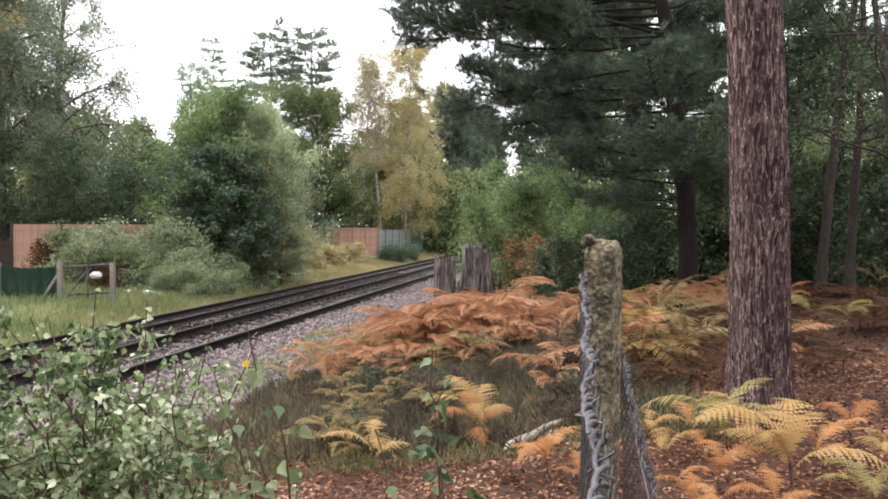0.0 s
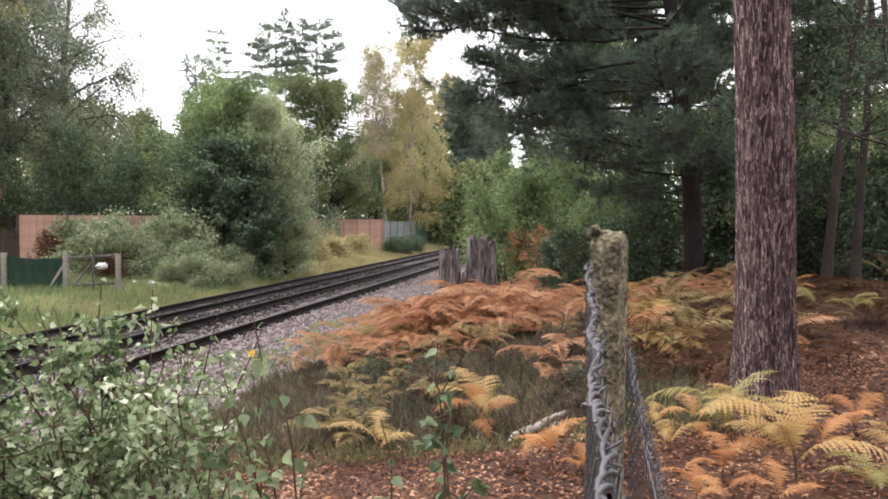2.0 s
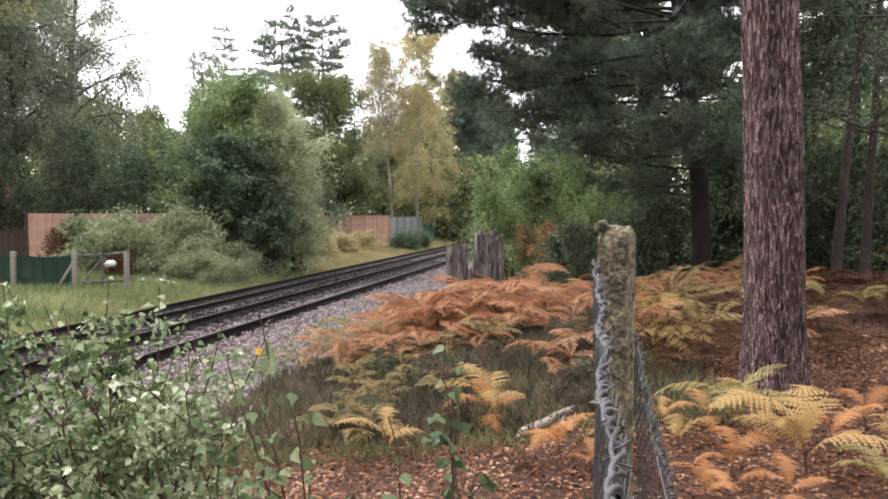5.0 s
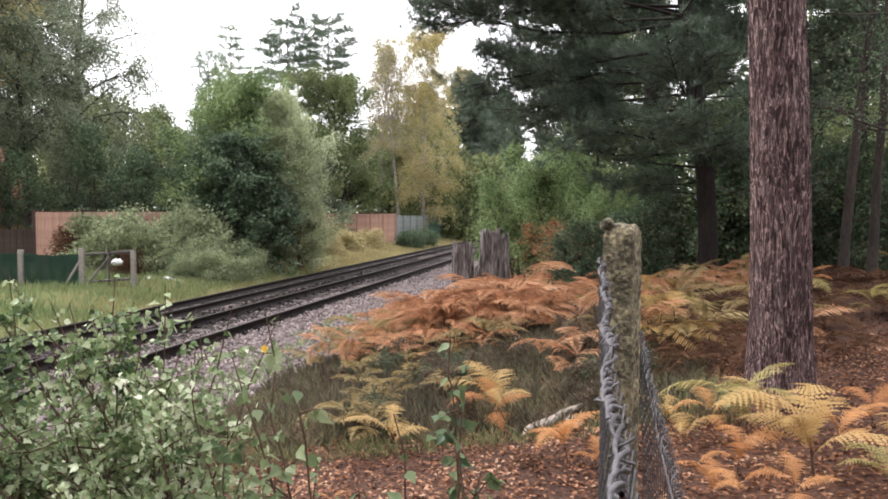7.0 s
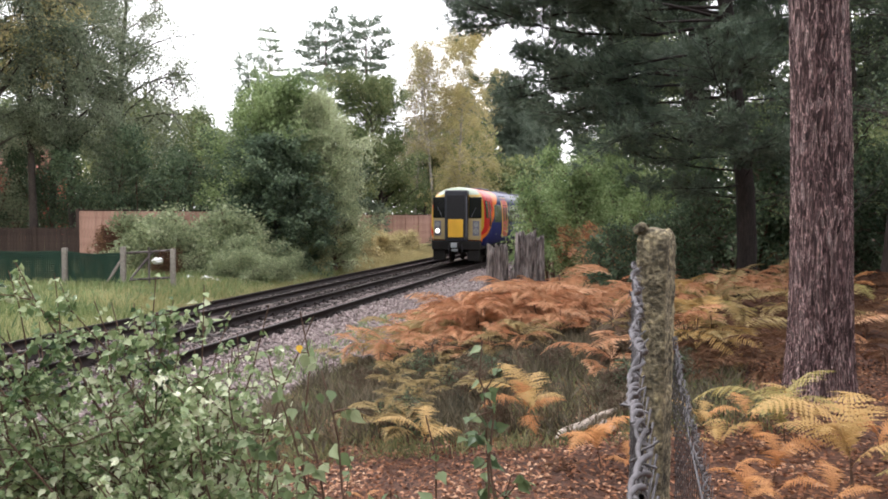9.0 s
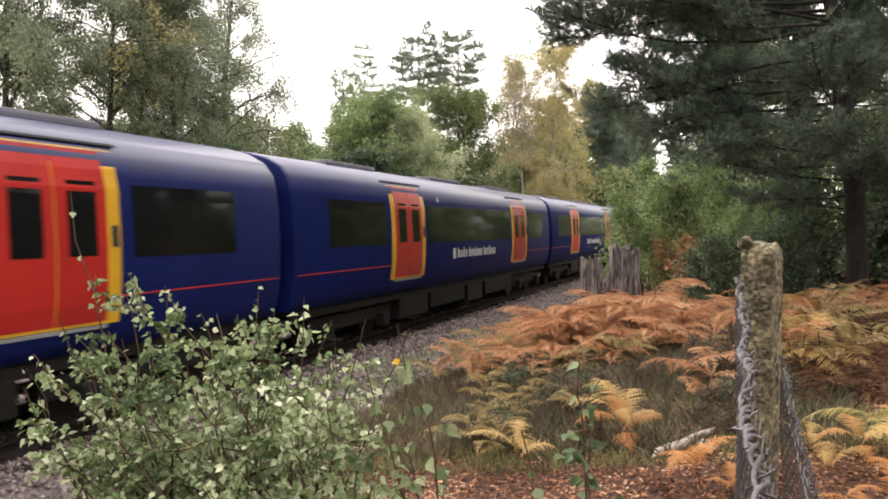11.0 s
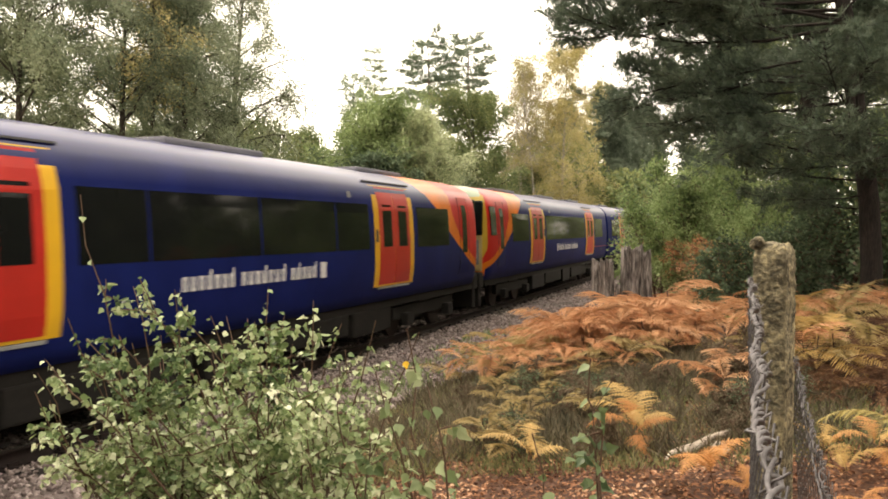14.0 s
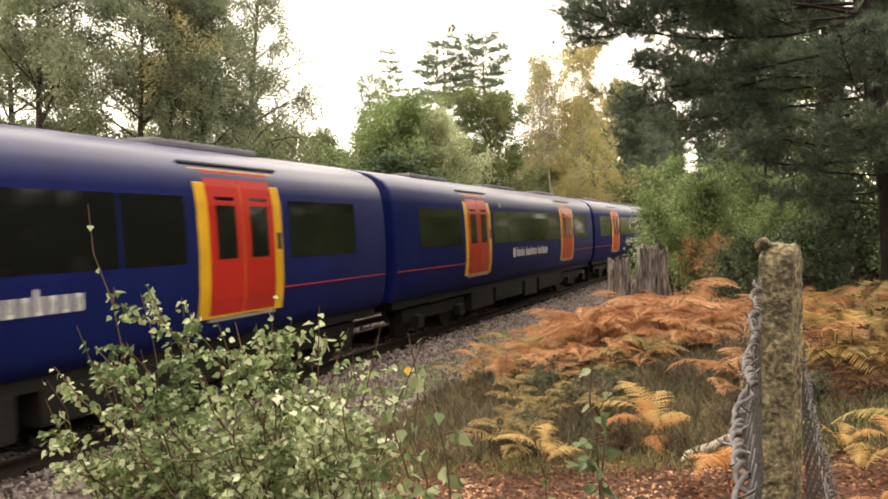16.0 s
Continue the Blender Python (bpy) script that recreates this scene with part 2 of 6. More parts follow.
M_FERN_GRN = leafy("green_bracken", [(0.15, (0.14, 0.13, 0.045)), (0.5, (0.33, 0.28, 0.1)), (0.9, (0.55, 0.45, 0.2))], 0.4, 0.6, 1.0)
M_GRASS = leafy("rough_grass", [(0.15, (0.075, 0.1, 0.045)), (0.5, (0.17, 0.195, 0.085)), (0.85, (0.36, 0.33, 0.17))], 0.3, 0.7, 0.8)
M_GRASS_DRY = leafy("dry_verge_grass", [(0.15, (0.27, 0.24, 0.115)), (0.5, (0.46, 0.395, 0.2)), (0.85, (0.62, 0.53, 0.3))], 0.3, 0.8, 0.4)
M_GRASS_VERGE = leafy("green_verge_grass", [(0.15, (0.085, 0.13, 0.045)), (0.5, (0.22, 0.27, 0.105)), (0.85, (0.52, 0.5, 0.27))], 0.3, 0.8, 0.4)
M_HEATHER = leafy("heather", [(0.15, (0.065, 0.06, 0.04)), (0.5, (0.15, 0.125, 0.08)), (0.85, (0.27, 0.2, 0.14))], 0.2, 0.8, 1.2)
M_LITTER = leafy("fallen_leaves", [(0.22, (0.03, 0.014, 0.009)), (0.42, (0.13, 0.055, 0.03)), (0.62, (0.32, 0.15, 0.08)), (0.85, (0.7, 0.48, 0.32))], 0.15, 0.8, 1.5)
M_CONCRETE = surface("lichened_concrete", [(0.34, (0.022, 0.02, 0.017)), (0.45, (0.09, 0.078, 0.052)), (0.54, (0.21, 0.18, 0.12)), (0.66, (0.44, 0.37, 0.22))], 16, 80, 0.95, 1.0, 0.02)
M_CONCRETE_FAR = surface("weathered_concrete", [(0.3, (0.16, 0.14, 0.12)), (0.7, (0.36, 0.33, 0.29))], 3, 20, 0.95, 0.3, 0.01)
M_WIRE = surface("galvanised_wire", [(0.3, (0.045, 0.04, 0.042)), (0.7, (0.20, 0.19, 0.20))], 20, 120, 0.5, 0.2, 0.001, metal=0.35)
M_STUMP = surface("weathered_post_wood", [(0.36, (0.02, 0.016, 0.016)), (0.48, (0.10, 0.085, 0.08)), (0.6, (0.22, 0.195, 0.185)), (0.7, (0.38, 0.345, 0.33))], 11, 45, 0.95, 0.9, 0.03, stretch=(1, 1, 0.16))
M_LOG = surface("pale_birch_log", [(0.36, (0.10, 0.07, 0.055)), (0.5, (0.32, 0.265, 0.22)), (0.66, (0.58, 0.52, 0.45))], 9, 40, 0.85, 0.5, 0.01)
M_PANEL = surface("salmon_fence_boards", [(0.3, (0.26, 0.15, 0.11)), (0.55, (0.44, 0.265, 0.205)), (0.8, (0.56, 0.37, 0.295))], 1.5, 18, 0.85, 0.2, 0.01, stretch=(1, 1, 0.3), island=0.25)
M_PANEL_DARK = surface("dark_fence_boards", [(0.3, (0.025, 0.018, 0.015)), (0.7, (0.075, 0.052, 0.043))], 2, 20, 0.9, 0.3, 0.01, island=0.3)
M_GREENMESH = plain("green_windbreak_mesh", (0.015, 0.055, 0.035), 0.8)
M_STEEL = plain("grey_palisade_paint", (0.27, 0.29, 0.30), 0.6)
M_STEEL_GRN = plain("green_palisade_paint", (0.05, 0.13, 0.11), 0.6)
M_WHITE = plain("white_scrap_plastic", (0.72, 0.72, 0.70), 0.6)
M_BRICK = surface("red_house_brick", [(0.3, (0.38, 0.10, 0.075)), (0.7, (0.55, 0.19, 0.15))], 3, 20, 0.9, 0.2, 0.01)
M_FRAME = plain("white_window_paint", (0.75, 0.75, 0.73), 0.5)
M_ROOFTILE = surface("roof_tile", [(0.3, (0.20, 0.075, 0.06)), (0.7, (0.36, 0.15, 0.12))], 3, 20, 0.9, 0.3, 0.01)
M_CURTAIN = plain("dark_room_glass", (0.03, 0.035, 0.04), 0.08)
M_FLOWER = plain("yellow_petals", (0.75, 0.45, 0.03), 0.6)
# ---- mesh tools ----
TH = radians(10.26)                       # heading of the track, to the right of +y
ALONG, SIDE = Vector((math.sin(TH), math.cos(TH), 0)), Vector((-math.cos(TH), math.sin(TH), 0))
RAIL_Z, TRACK_L = -0.85, 8.52             # top of rail; the track's middle, to the left of the eye


def sl(s, l, z=0.0):
    """A place by its way along the track and its distance to the left of the eye."""
    return ALONG * s + SIDE * l + Vector((0, 0, z))


PROFILE_L = [-80, -30, -8, -3, -1.5, 0.0, 1.0, 3.0, 5.0, 6.2, 7.0, 10.6, 12.2, 13.2, 15.5, 20, 30, 60, 200]
PROFILE_Z = [0.9, 0.7, 0.5, 0.28, 0.14, 0.0, -0.10, -0.46, -0.93, -1.06, -1.08, -1.08, -1.09, -0.92, -0.72, -0.5, -0.3, 0.0, 0.3]


def ground_z(x, y):
    l = -x * math.cos(TH) + y * math.sin(TH)
    return float(np.interp(l, PROFILE_L, PROFILE_Z))


def ground_zs(xy):
    l = -xy[:, 0] * math.cos(TH) + xy[:, 1] * math.sin(TH)
    z = np.interp(l, PROFILE_L, PROFILE_Z)
    rough = np.clip((6.0 - l) / 2, 0, 1) * 0.05
    return z + rough * (np.sin(xy[:, 0] * 2.1 + 0.7 * xy[:, 1]) * 0.5 + np.sin(xy[:, 1] * 1.7 - xy[:, 0]) * 0.5)


def raw_mesh(name, verts, faces, material=None, smooth=False):
    """A mesh from arrays: verts (n,3), faces (m,3) or (m,4), or several face arrays in a list."""
    verts = np.asarray(verts, np.float32)
    groups = faces if isinstance(faces, list) else [faces]
    groups = [np.asarray(g, np.int32) for g in groups if len(g)]
    me = bpy.data.meshes.new(name)
    me.vertices.add(len(verts))
    me.vertices.foreach_set("co", verts.ravel())
    idx = np.concatenate([g.ravel() for g in groups])
    tot = np.concatenate([np.full(len(g), g.shape[1], np.int32) for g in groups])
    me.loops.add(len(idx))
    me.loops.foreach_set("vertex_index", idx)
    me.polygons.add(len(tot))
    me.polygons.foreach_set("loop_start", np.concatenate([[0], np.cumsum(tot)[:-1]]).astype(np.int32))
    if smooth:
        me.polygons.foreach_set("use_smooth", np.ones(len(tot), bool))
    me.update(calc_edges=True)
    if material:
        me.materials.append(material)
    return me


def link(name, me, parent=None, label="", kind="", m=None):
    ob = new(name, me)
    if parent:
        ob.parent = parent
    if m is not None:
        ob.matrix_basis = m
    return tagged(ob, label, kind=kind)


def bm_mesh(name, bm, material, smooth=False):
    me = bpy.data.meshes.new(name)
    bm.normal_update()
    bm.to_mesh(me)
    bm.free()
    me.materials.append(material)
    if smooth:
        me.polygons.foreach_set("use_smooth", np.ones(len(me.polygons), bool))
    return me


def part(name, bm, material, parent, label="", smooth=False, m=None):
    return link(name, bm_mesh(name, bm, material, smooth), parent, label, m=m)


def box(bm, x0, x1, y0, y1, z0, z1, bevel=0.0):
    r = bmesh.ops.create_cube(bm, size=1, matrix=Matrix.Translation(((x0 + x1) / 2, (y0 + y1) / 2, (z0 + z1) / 2)) @ Matrix.Diagonal((x1 - x0, y1 - y0, z1 - z0, 1)))
    if bevel:
        es = list({e for v in r["verts"] for e in v.link_edges})
        bmesh.ops.bevel(bm, geom=es, offset=bevel, segments=2, affect="EDGES", profile=0.6)
    return bm


def boxed(*a, **k):
    return box(bmesh.new(), *a, **k)


def rod(bm, a, b, r0, r1=None, sides=8):
    a, b = Vector(a), Vector(b)
    m = Matrix.Translation((a + b) / 2) @ (b - a).to_track_quat("Z", "Y").to_matrix().to_4x4()
    bmesh.ops.create_cone(bm, cap_ends=True, segments=sides, radius1=r0, radius2=r0 if r1 is None else r1, depth=(b - a).length, matrix=m)
    return bm


def tubes(paths, sides=5):
    """Tapered tubes along polylines: a list of (points (k,3), radii (k)) into verts, quads."""
    vs, fs, base = [], [], 0
    ang = np.linspace(0, 2 * np.pi, sides, endpoint=False)
    for pts, rad in paths:
        pts, rad = np.asarray(pts, float), np.asarray(rad, float)
        d = np.gradient(pts, axis=0)
        d /= np.linalg.norm(d, axis=1)[:, None] + 1e-9
        ref = np.where(np.abs(d[:, 2:3]) > 0.9, np.array([[1.0, 0, 0]]), np.array([[0, 0, 1.0]]))
        u = np.cross(d, ref); u /= np.linalg.norm(u, axis=1)[:, None] + 1e-9
        w = np.cross(d, u)
        ring = pts[:, None] + rad[:, None, None] * (np.cos(ang)[None, :, None] * u[:, None] + np.sin(ang)[None, :, None] * w[:, None])
        k = len(pts)
        vs.append(ring.reshape(-1, 3))
        i, j = np.meshgrid(np.arange(k - 1), np.arange(sides), indexing="ij")
        a = base + i * sides + j
        b = base + i * sides + (j + 1) % sides
        fs.append(np.stack([a, b, b + sides, a + sides], -1).reshape(-1, 4))
        base += k * sides
    return np.concatenate(vs), np.concatenate(fs)


def blades(c, d, nrm, length, width, fold=0.25):
    """Leaf blades: from foot c along d, a folded diamond of four corners."""
    n = len(c)
    d = d / (np.linalg.norm(d, axis=1)[:, None] + 1e-9)
    w = np.cross(d, nrm); w /= np.linalg.norm(w, axis=1)[:, None] + 1e-9
    up = np.cross(w, d)
    L, W = np.broadcast_to(length, n)[:, None], np.broadcast_to(width, n)[:, None]
    v = np.empty((n, 4, 3))
    v[:, 0] = c
    v[:, 1] = c + d * L * 0.42 + w * W * 0.5 + up * W * fold
    v[:, 2] = c + d * L
    v[:, 3] = c + d * L * 0.42 - w * W * 0.5 + up * W * fold
    k = np.arange(n)[:, None] * 4
    f = np.concatenate([k + np.array([[0, 1, 2]]), k + np.array([[0, 2, 3]])])
    return v.reshape(-1, 3), f


def needles(c, d, nrm, length, width):
    """Needle sprays: one slim three-cornered blade each."""
    n = len(c)
    d = d / (np.linalg.norm(d, axis=1)[:, None] + 1e-9)
    w = np.cross(d, nrm); w /= np.linalg.norm(w, axis=1)[:, None] + 1e-9
    L, W = np.broadcast_to(length, n)[:, None], np.broadcast_to(width, n)[:, None]
    v = np.stack([c + w * W * 0.4, c + d * L, c - w * W * 0.4], 1)
    return v.reshape(-1, 3), np.arange(n * 3).reshape(-1, 3)


def rand_dirs(rng, n, flat=1.0):
    d = rng.normal(size=(n, 3))
    d[:, 2] *= flat
    return d / (np.linalg.norm(d, axis=1)[:, None] + 1e-9)


def join(pieces):
    vs, fs, base = [], [], 0
    for v, f in pieces:
        vs.append(v); fs.append(f + base); base += len(v)
    return np.concatenate(vs), np.concatenate(fs)


def curve_path(rng, start, direction, length, k, wobble, sag):
    """A wandering polyline; sag bends it down (negative: up) towards its tip."""
    p, d = np.array(start, float), np.array(direction, float)
    d /= np.linalg.norm(d)
    out, step = [p.copy()], length / (k - 1)
    for _ in range(k - 1):
        d = d + rng.normal(size=3) * wobble + np.array([0, 0, -sag])
        d /= np.linalg.norm(d)
        p = p + d * step
        out.append(p.copy())
    return np.array(out)


def make_tree(rng, H, r0, bare, limbs, reach, rise, sag, twigs, twig_len, per_twig, spread, leaf, aspect=0.6, lean=(0, 0), wobble=0.05,
              top=1.0, kind="leaf", stems=1, twig_sag=0.1, limb_r=0.3, shape=1.0, flat=0.8, tip_from=0.25, profile=None, extra=(), sway=None):
    """Wood tubes and leaf blades of one tree. reach: limb length at the lowest limb; shape: how fast it falls towards the top."""
    paths, cs, ds = [], [], []
    for st in range(stems):
        a0 = rng.uniform(0, 2 * np.pi)
        off = np.array([np.cos(a0), np.sin(a0), 0]) * (0.0 if stems == 1 else 0.25 * r0 * 6)
        dirn = np.array([lean[0], lean[1], 1.0]) + (0 if stems == 1 else 0.35 * np.array([np.cos(a0), np.sin(a0), 0]))
        hh = H * (1 if stems == 1 else rng.uniform(0.7, 1.0))
        k = 12
        trunk = curve_path(rng, off + [0, 0, -0.15], dirn, hh + 0.15, k, wobble * 0.5 if sway is None else sway, 0)
        tr = r0 * (1 - 0.93 * np.linspace(0, 1, k) ** 0.9) * (1.0 if stems == 1 else 0.6)
        tr[0] *= 1.25
        paths.append((trunk, tr))
        nl = max(3, limbs // stems)
        for i in range(nl + len(extra)):
            f = bare + (1 - bare) * ((i + rng.uniform(0, 1)) / nl) * top
            f = min(f, 0.985)
            q = f * (k - 1); j = int(q); p = trunk[j] + (trunk[min(j + 1, k - 1)] - trunk[j]) * (q - j)
            az = i * 2.399 + rng.uniform(-0.5, 0.5)
            g = (f - bare) / max(1e-6, 1 - bare)
            ll = reach * (1 - g ** shape * 0.85) * rng.uniform(0.65, 1.15)
            if profile:
                ll = float(np.interp(f * hh, *profile)) * rng.uniform(0.55, 1.2)
            el = rise + g * 0.5 + rng.uniform(-0.15, 0.15)
            d = np.array([np.cos(az) * np.cos(el), np.sin(az) * np.cos(el), np.sin(el)])
            if i >= nl:  # boughs of known height, bearing, length and rise
                hz0, az, ll, el = extra[i - nl]
                q = min(k - 1.01, hz0 / hh * (k - 1)); j = int(q); p = trunk[j] + (trunk[j + 1] - trunk[j]) * (q - j)
                d, g = np.array([np.cos(az) * np.cos(el), np.sin(az) * np.cos(el), np.sin(el)]), 0.2
            limb = curve_path(rng, p, d, ll, 7, wobble, sag)
            lr = max(0.012, limb_r * r0 * (1 - 0.7 * g))
            paths.append((limb, lr * (1 - 0.85 * np.linspace(0, 1, 7))))
            for t in range(twigs):
                q = rng.uniform(tip_from, 1.0) * 6; j = min(5, int(q)); tp = limb[j] + (limb[j + 1] - limb[j]) * (q - j)
                td = (limb[j + 1] - limb[j]) / (np.linalg.norm(limb[j + 1] - limb[j]) + 1e-9) * 0.7 + rand_dirs(rng, 1, 0.6)[0]
                tl = twig_len * rng.uniform(0.5, 1.2) * (0.4 + 0.6 * ll / reach)
                tw = curve_path(rng, tp, td, tl, 5, wobble * 1.5, twig_sag)
                paths.append((tw, np.linspace(max(0.006, lr * 0.3), 0.004, 5)))
                m = rng.poisson(per_twig)
                if m:
                    q = rng.uniform(0.2, 1.0, m) * 4; j = np.minimum(3, q.astype(int))
                    c = tw[j] + (tw[j + 1] - tw[j]) * (q - j)[:, None] + rng.normal(size=(m, 3)) * spread
                    cs.append(c)
                    ds.append(rand_dirs(rng, m, flat) + (np.array([0, 0, -0.4]) if kind == "leaf" else (tw[j + 1] - tw[j]) / tl * 3))
    thick, mid, thin = ([q for q in paths if lo <= q[1].max() < hi] for lo, hi in ((0.04, 9), (0.012, 0.04), (0, 0.012)))
    wood = join([tubes(g, k) for g, k in ((thick, 7), (mid, 4), (thin, 3)) if g])
    c, d = np.concatenate(cs), np.concatenate(ds)
    n = len(c)
    if kind == "leaf":
        nr = rand_dirs(rng, n) + np.array([0, 0, 0.8])
        lv = blades(c, d, nr, leaf * rng.uniform(0.7, 1.3, n), leaf * aspect * rng.uniform(0.7, 1.3, n))
    else:  # tufts of needles
        reps = 5
        c2 = np.repeat(c, reps, 0)
        d2 = np.repeat(d, reps, 0) * 0.8 + rand_dirs(rng, n * reps) * 0.9
        lv = needles(c2, d2, rand_dirs(rng, n * reps), leaf * rng.uniform(0.7, 1.2, n * reps), leaf * aspect * 2.1)
    return wood, lv


def make_pine(rng, H, r0, limbs, profile, rise, twigs, twig_len, tufts_per, per_tuft, leaf, width, lean=(0, 0), bend=0.0, extra=(), inner=0.35, whorl=0, curl=0.05, droop=0.0, puff=0.05, tier=1.0):
    """A pine: limbs that end in flat pads of needle tufts, with gaps between them. profile: heights and limb lengths."""
    k = 14
    z = np.linspace(-0.15, H, k)
    zc = np.clip(z, 0, 7.0)
    trunk = np.stack([lean[0] * z + bend * (zc ** 2 + 14 * (np.clip(z, 7.0, None) - 7.0)), lean[1] * z, z], -1)
    trunk[1:, :2] += rng.normal(size=(k - 1, 2)) * 0.02
    paths = [(trunk, r0 * (1 - 0.9 * np.linspace(0, 1, k) ** 1.1))]
    lo, hi = profile[0][0], profile[0][-1]
    plan = []
    for i in range(limbs):
        f = (i // whorl * whorl + rng.uniform(0, 0.5)) / limbs if whorl else (i + rng.uniform(0, 1)) / limbs
        h = lo + (hi - lo) * min(f, 0.99)
        plan.append((h, i * (2.399 if not whorl else 6.283 / whorl) + (i // whorl * 0.7 if whorl else 0) + rng.uniform(-0.35, 0.35),
                     float(np.interp(h, *profile)) * rng.uniform(0.6, 1.15), rise + 0.35 * f + rng.uniform(-0.12, 0.12)))
    cs, ds = [], []
    for h, az, ln, el in plan + list(extra):
        p = np.array([np.interp(h, z, trunk[:, c]) for c in range(3)])
        d = np.array([np.cos(az) * np.cos(el), np.sin(az) * np.cos(el), np.sin(el)])
        limb = curve_path(rng, p, d, ln, 8, 0.07, droop)
        lr = max(0.01, min(0.3 * r0, 0.006 * ln + 0.006))
        paths.append((limb, lr * (1 - 0.85 * np.linspace(0, 1, 8))))
        for _ in range(max(3, int(twigs * min(1.9, ln / 2.6)))):
            q = rng.uniform(inner, 1.0) * 7; j = min(6, int(q))
            tp = limb[j] + (limb[j + 1] - limb[j]) * (q - j)
            a = limb[j + 1] - limb[j]; a = a / np.linalg.norm(a)
            sd = np.cross(a, [0, 0, 1.0]) * rng.choice([-1, 1]) * rng.uniform(0.3, 1.1)
            tw = curve_path(rng, tp, a * 0.8 + sd + np.array([0, 0, rng.uniform(-0.3, 0.45) * tier]), twig_len * rng.uniform(0.5, 1.2), 5, 0.12, -curl)
            paths.append((tw, np.linspace(max(0.005, lr * 0.25), 0.003, 5)))
            m = rng.poisson(tufts_per) + 1
            q = rng.uniform(0.25, 1.0, m) * 4; j = np.minimum(3, q.astype(int))
            cs.append(tw[j] + (tw[j + 1] - tw[j]) * (q - j)[:, None] + rng.normal(size=(m, 3)) * np.array([puff, puff, puff * tier]))
            td = (tw[j + 1] - tw[j]); ds.append(td / (np.linalg.norm(td, axis=1)[:, None] + 1e-9) + np.array([0, 0, 0.45]) + rng.normal(size=(m, 3)) * 0.35)
    thick, mid, thin_ = ([q for q in paths if a <= q[1].max() < b] for a, b in ((0.04, 9), (0.012, 0.04), (0, 0.012)))
    wood = join([tubes(g, n) for g, n in ((thick, 10), (mid, 4), (thin_, 3)) if g])
    c, d = np.repeat(np.concatenate(cs), per_tuft, 0), np.repeat(np.concatenate(ds), per_tuft, 0)
    n = len(c)
    c = c + rng.normal(size=(n, 3)) * leaf * 0.12
    return wood, needles(c, d * 0.75 + rand_dirs(rng, n) * 0.85, rand_dirs(rng, n), leaf * rng.uniform(0.6, 1.2, n), width)


def tree_thing(name, at, bark, leaf_mat, label, category, group="", seed=1, turn=0, size=1.0, **k):
    rng = np.random.default_rng(seed)
    (wv, wf), (lv, lf) = make_pine(rng, **k) if "per_tuft" in k else make_tree(rng, **k)
    root = tagged(new(name), label, category, group)
    root.matrix_basis = Matrix.Translation((at[0], at[1], ground_z(at[0], at[1]) if len(at) < 3 else at[2])) @ pose(0, 0, 0, 0, 0, turn) @ Matrix.Scale(size, 4)
    link("trunk", raw_mesh("trunk", wv, wf, bark, True), root)
    link("crown", raw_mesh("crown", lv, lf, leaf_mat), root)
    return root


def again(ob, x, y, turn=0.0, size=1.0, z=None):
    return copy_thing(ob, Matrix.Translation((x, y, ground_z(x, y) if z is None else z)) @ pose(0, 0, 0, 0, 0, turn) @ Matrix.Scale(size, 4))
# ---- ground, ballast, track ----
def ground_material():
    """Leaf litter under the wood, dull green grass towards the far verge."""
    m = M_SOIL
    n, l = m.node_tree.nodes, m.node_tree.links
    p = n["Principled BSDF"]
    old = p.inputs["Base Color"].links[0].from_socket
    co, sx = n.new("ShaderNodeTexCoord"), n.new("ShaderNodeSeparateXYZ")
    mp = n.new("ShaderNodeMapping"); mp.inputs["Rotation"].default_value = (0, 0, TH)
    l.new(co.outputs["Object"], mp.inputs[0]); l.new(mp.outputs[0], sx.inputs[0])
    far = n.new("ShaderNodeMapRange")
    far.inputs[1].default_value, far.inputs[2].default_value = -11.6, -12.6
    l.new(sx.outputs[0], far.inputs[0])
    nz = n.new("ShaderNodeTexNoise"); nz.inputs["Scale"].default_value = 0.6; nz.inputs["Detail"].default_value = 6
    l.new(co.outputs["Object"], nz.inputs[0])
    g = ramp(n, [(0.3, (0.10, 0.11, 0.045)), (0.5, (0.20, 0.185, 0.08)), (0.7, (0.32, 0.27, 0.13))])
    l.new(nz.outputs[0], g.inputs[0])
    mx = n.new("ShaderNodeMixRGB")
    l.new(far.outputs[0], mx.inputs[0]); l.new(old, mx.inputs[1]); l.new(g.outputs[0], mx.inputs[2])
    l.new(mx.outputs[0], p.inputs["Base Color"])
    return m


def sheet(name, ss, ls, material, lift=0.0, kind="structure", label="", category=""):
    S, L = np.meshgrid(ss, ls, indexing="ij")
    xy = np.stack([S * math.sin(TH) - L * math.cos(TH), S * math.cos(TH) + L * math.sin(TH)], -1).reshape(-1, 2)
    v = np.column_stack([xy, ground_zs(xy) + lift])
    i, j = np.meshgrid(np.arange(len(ss) - 1), np.arange(len(ls) - 1), indexing="ij")
    a = i * len(ls) + j
    f = np.stack([a, a + 1, a + len(ls) + 1, a + len(ls)], -1).reshape(-1, 4)
    return tagged(link(name, raw_mesh(name, v, f, material, True)), label, category, kind=kind)


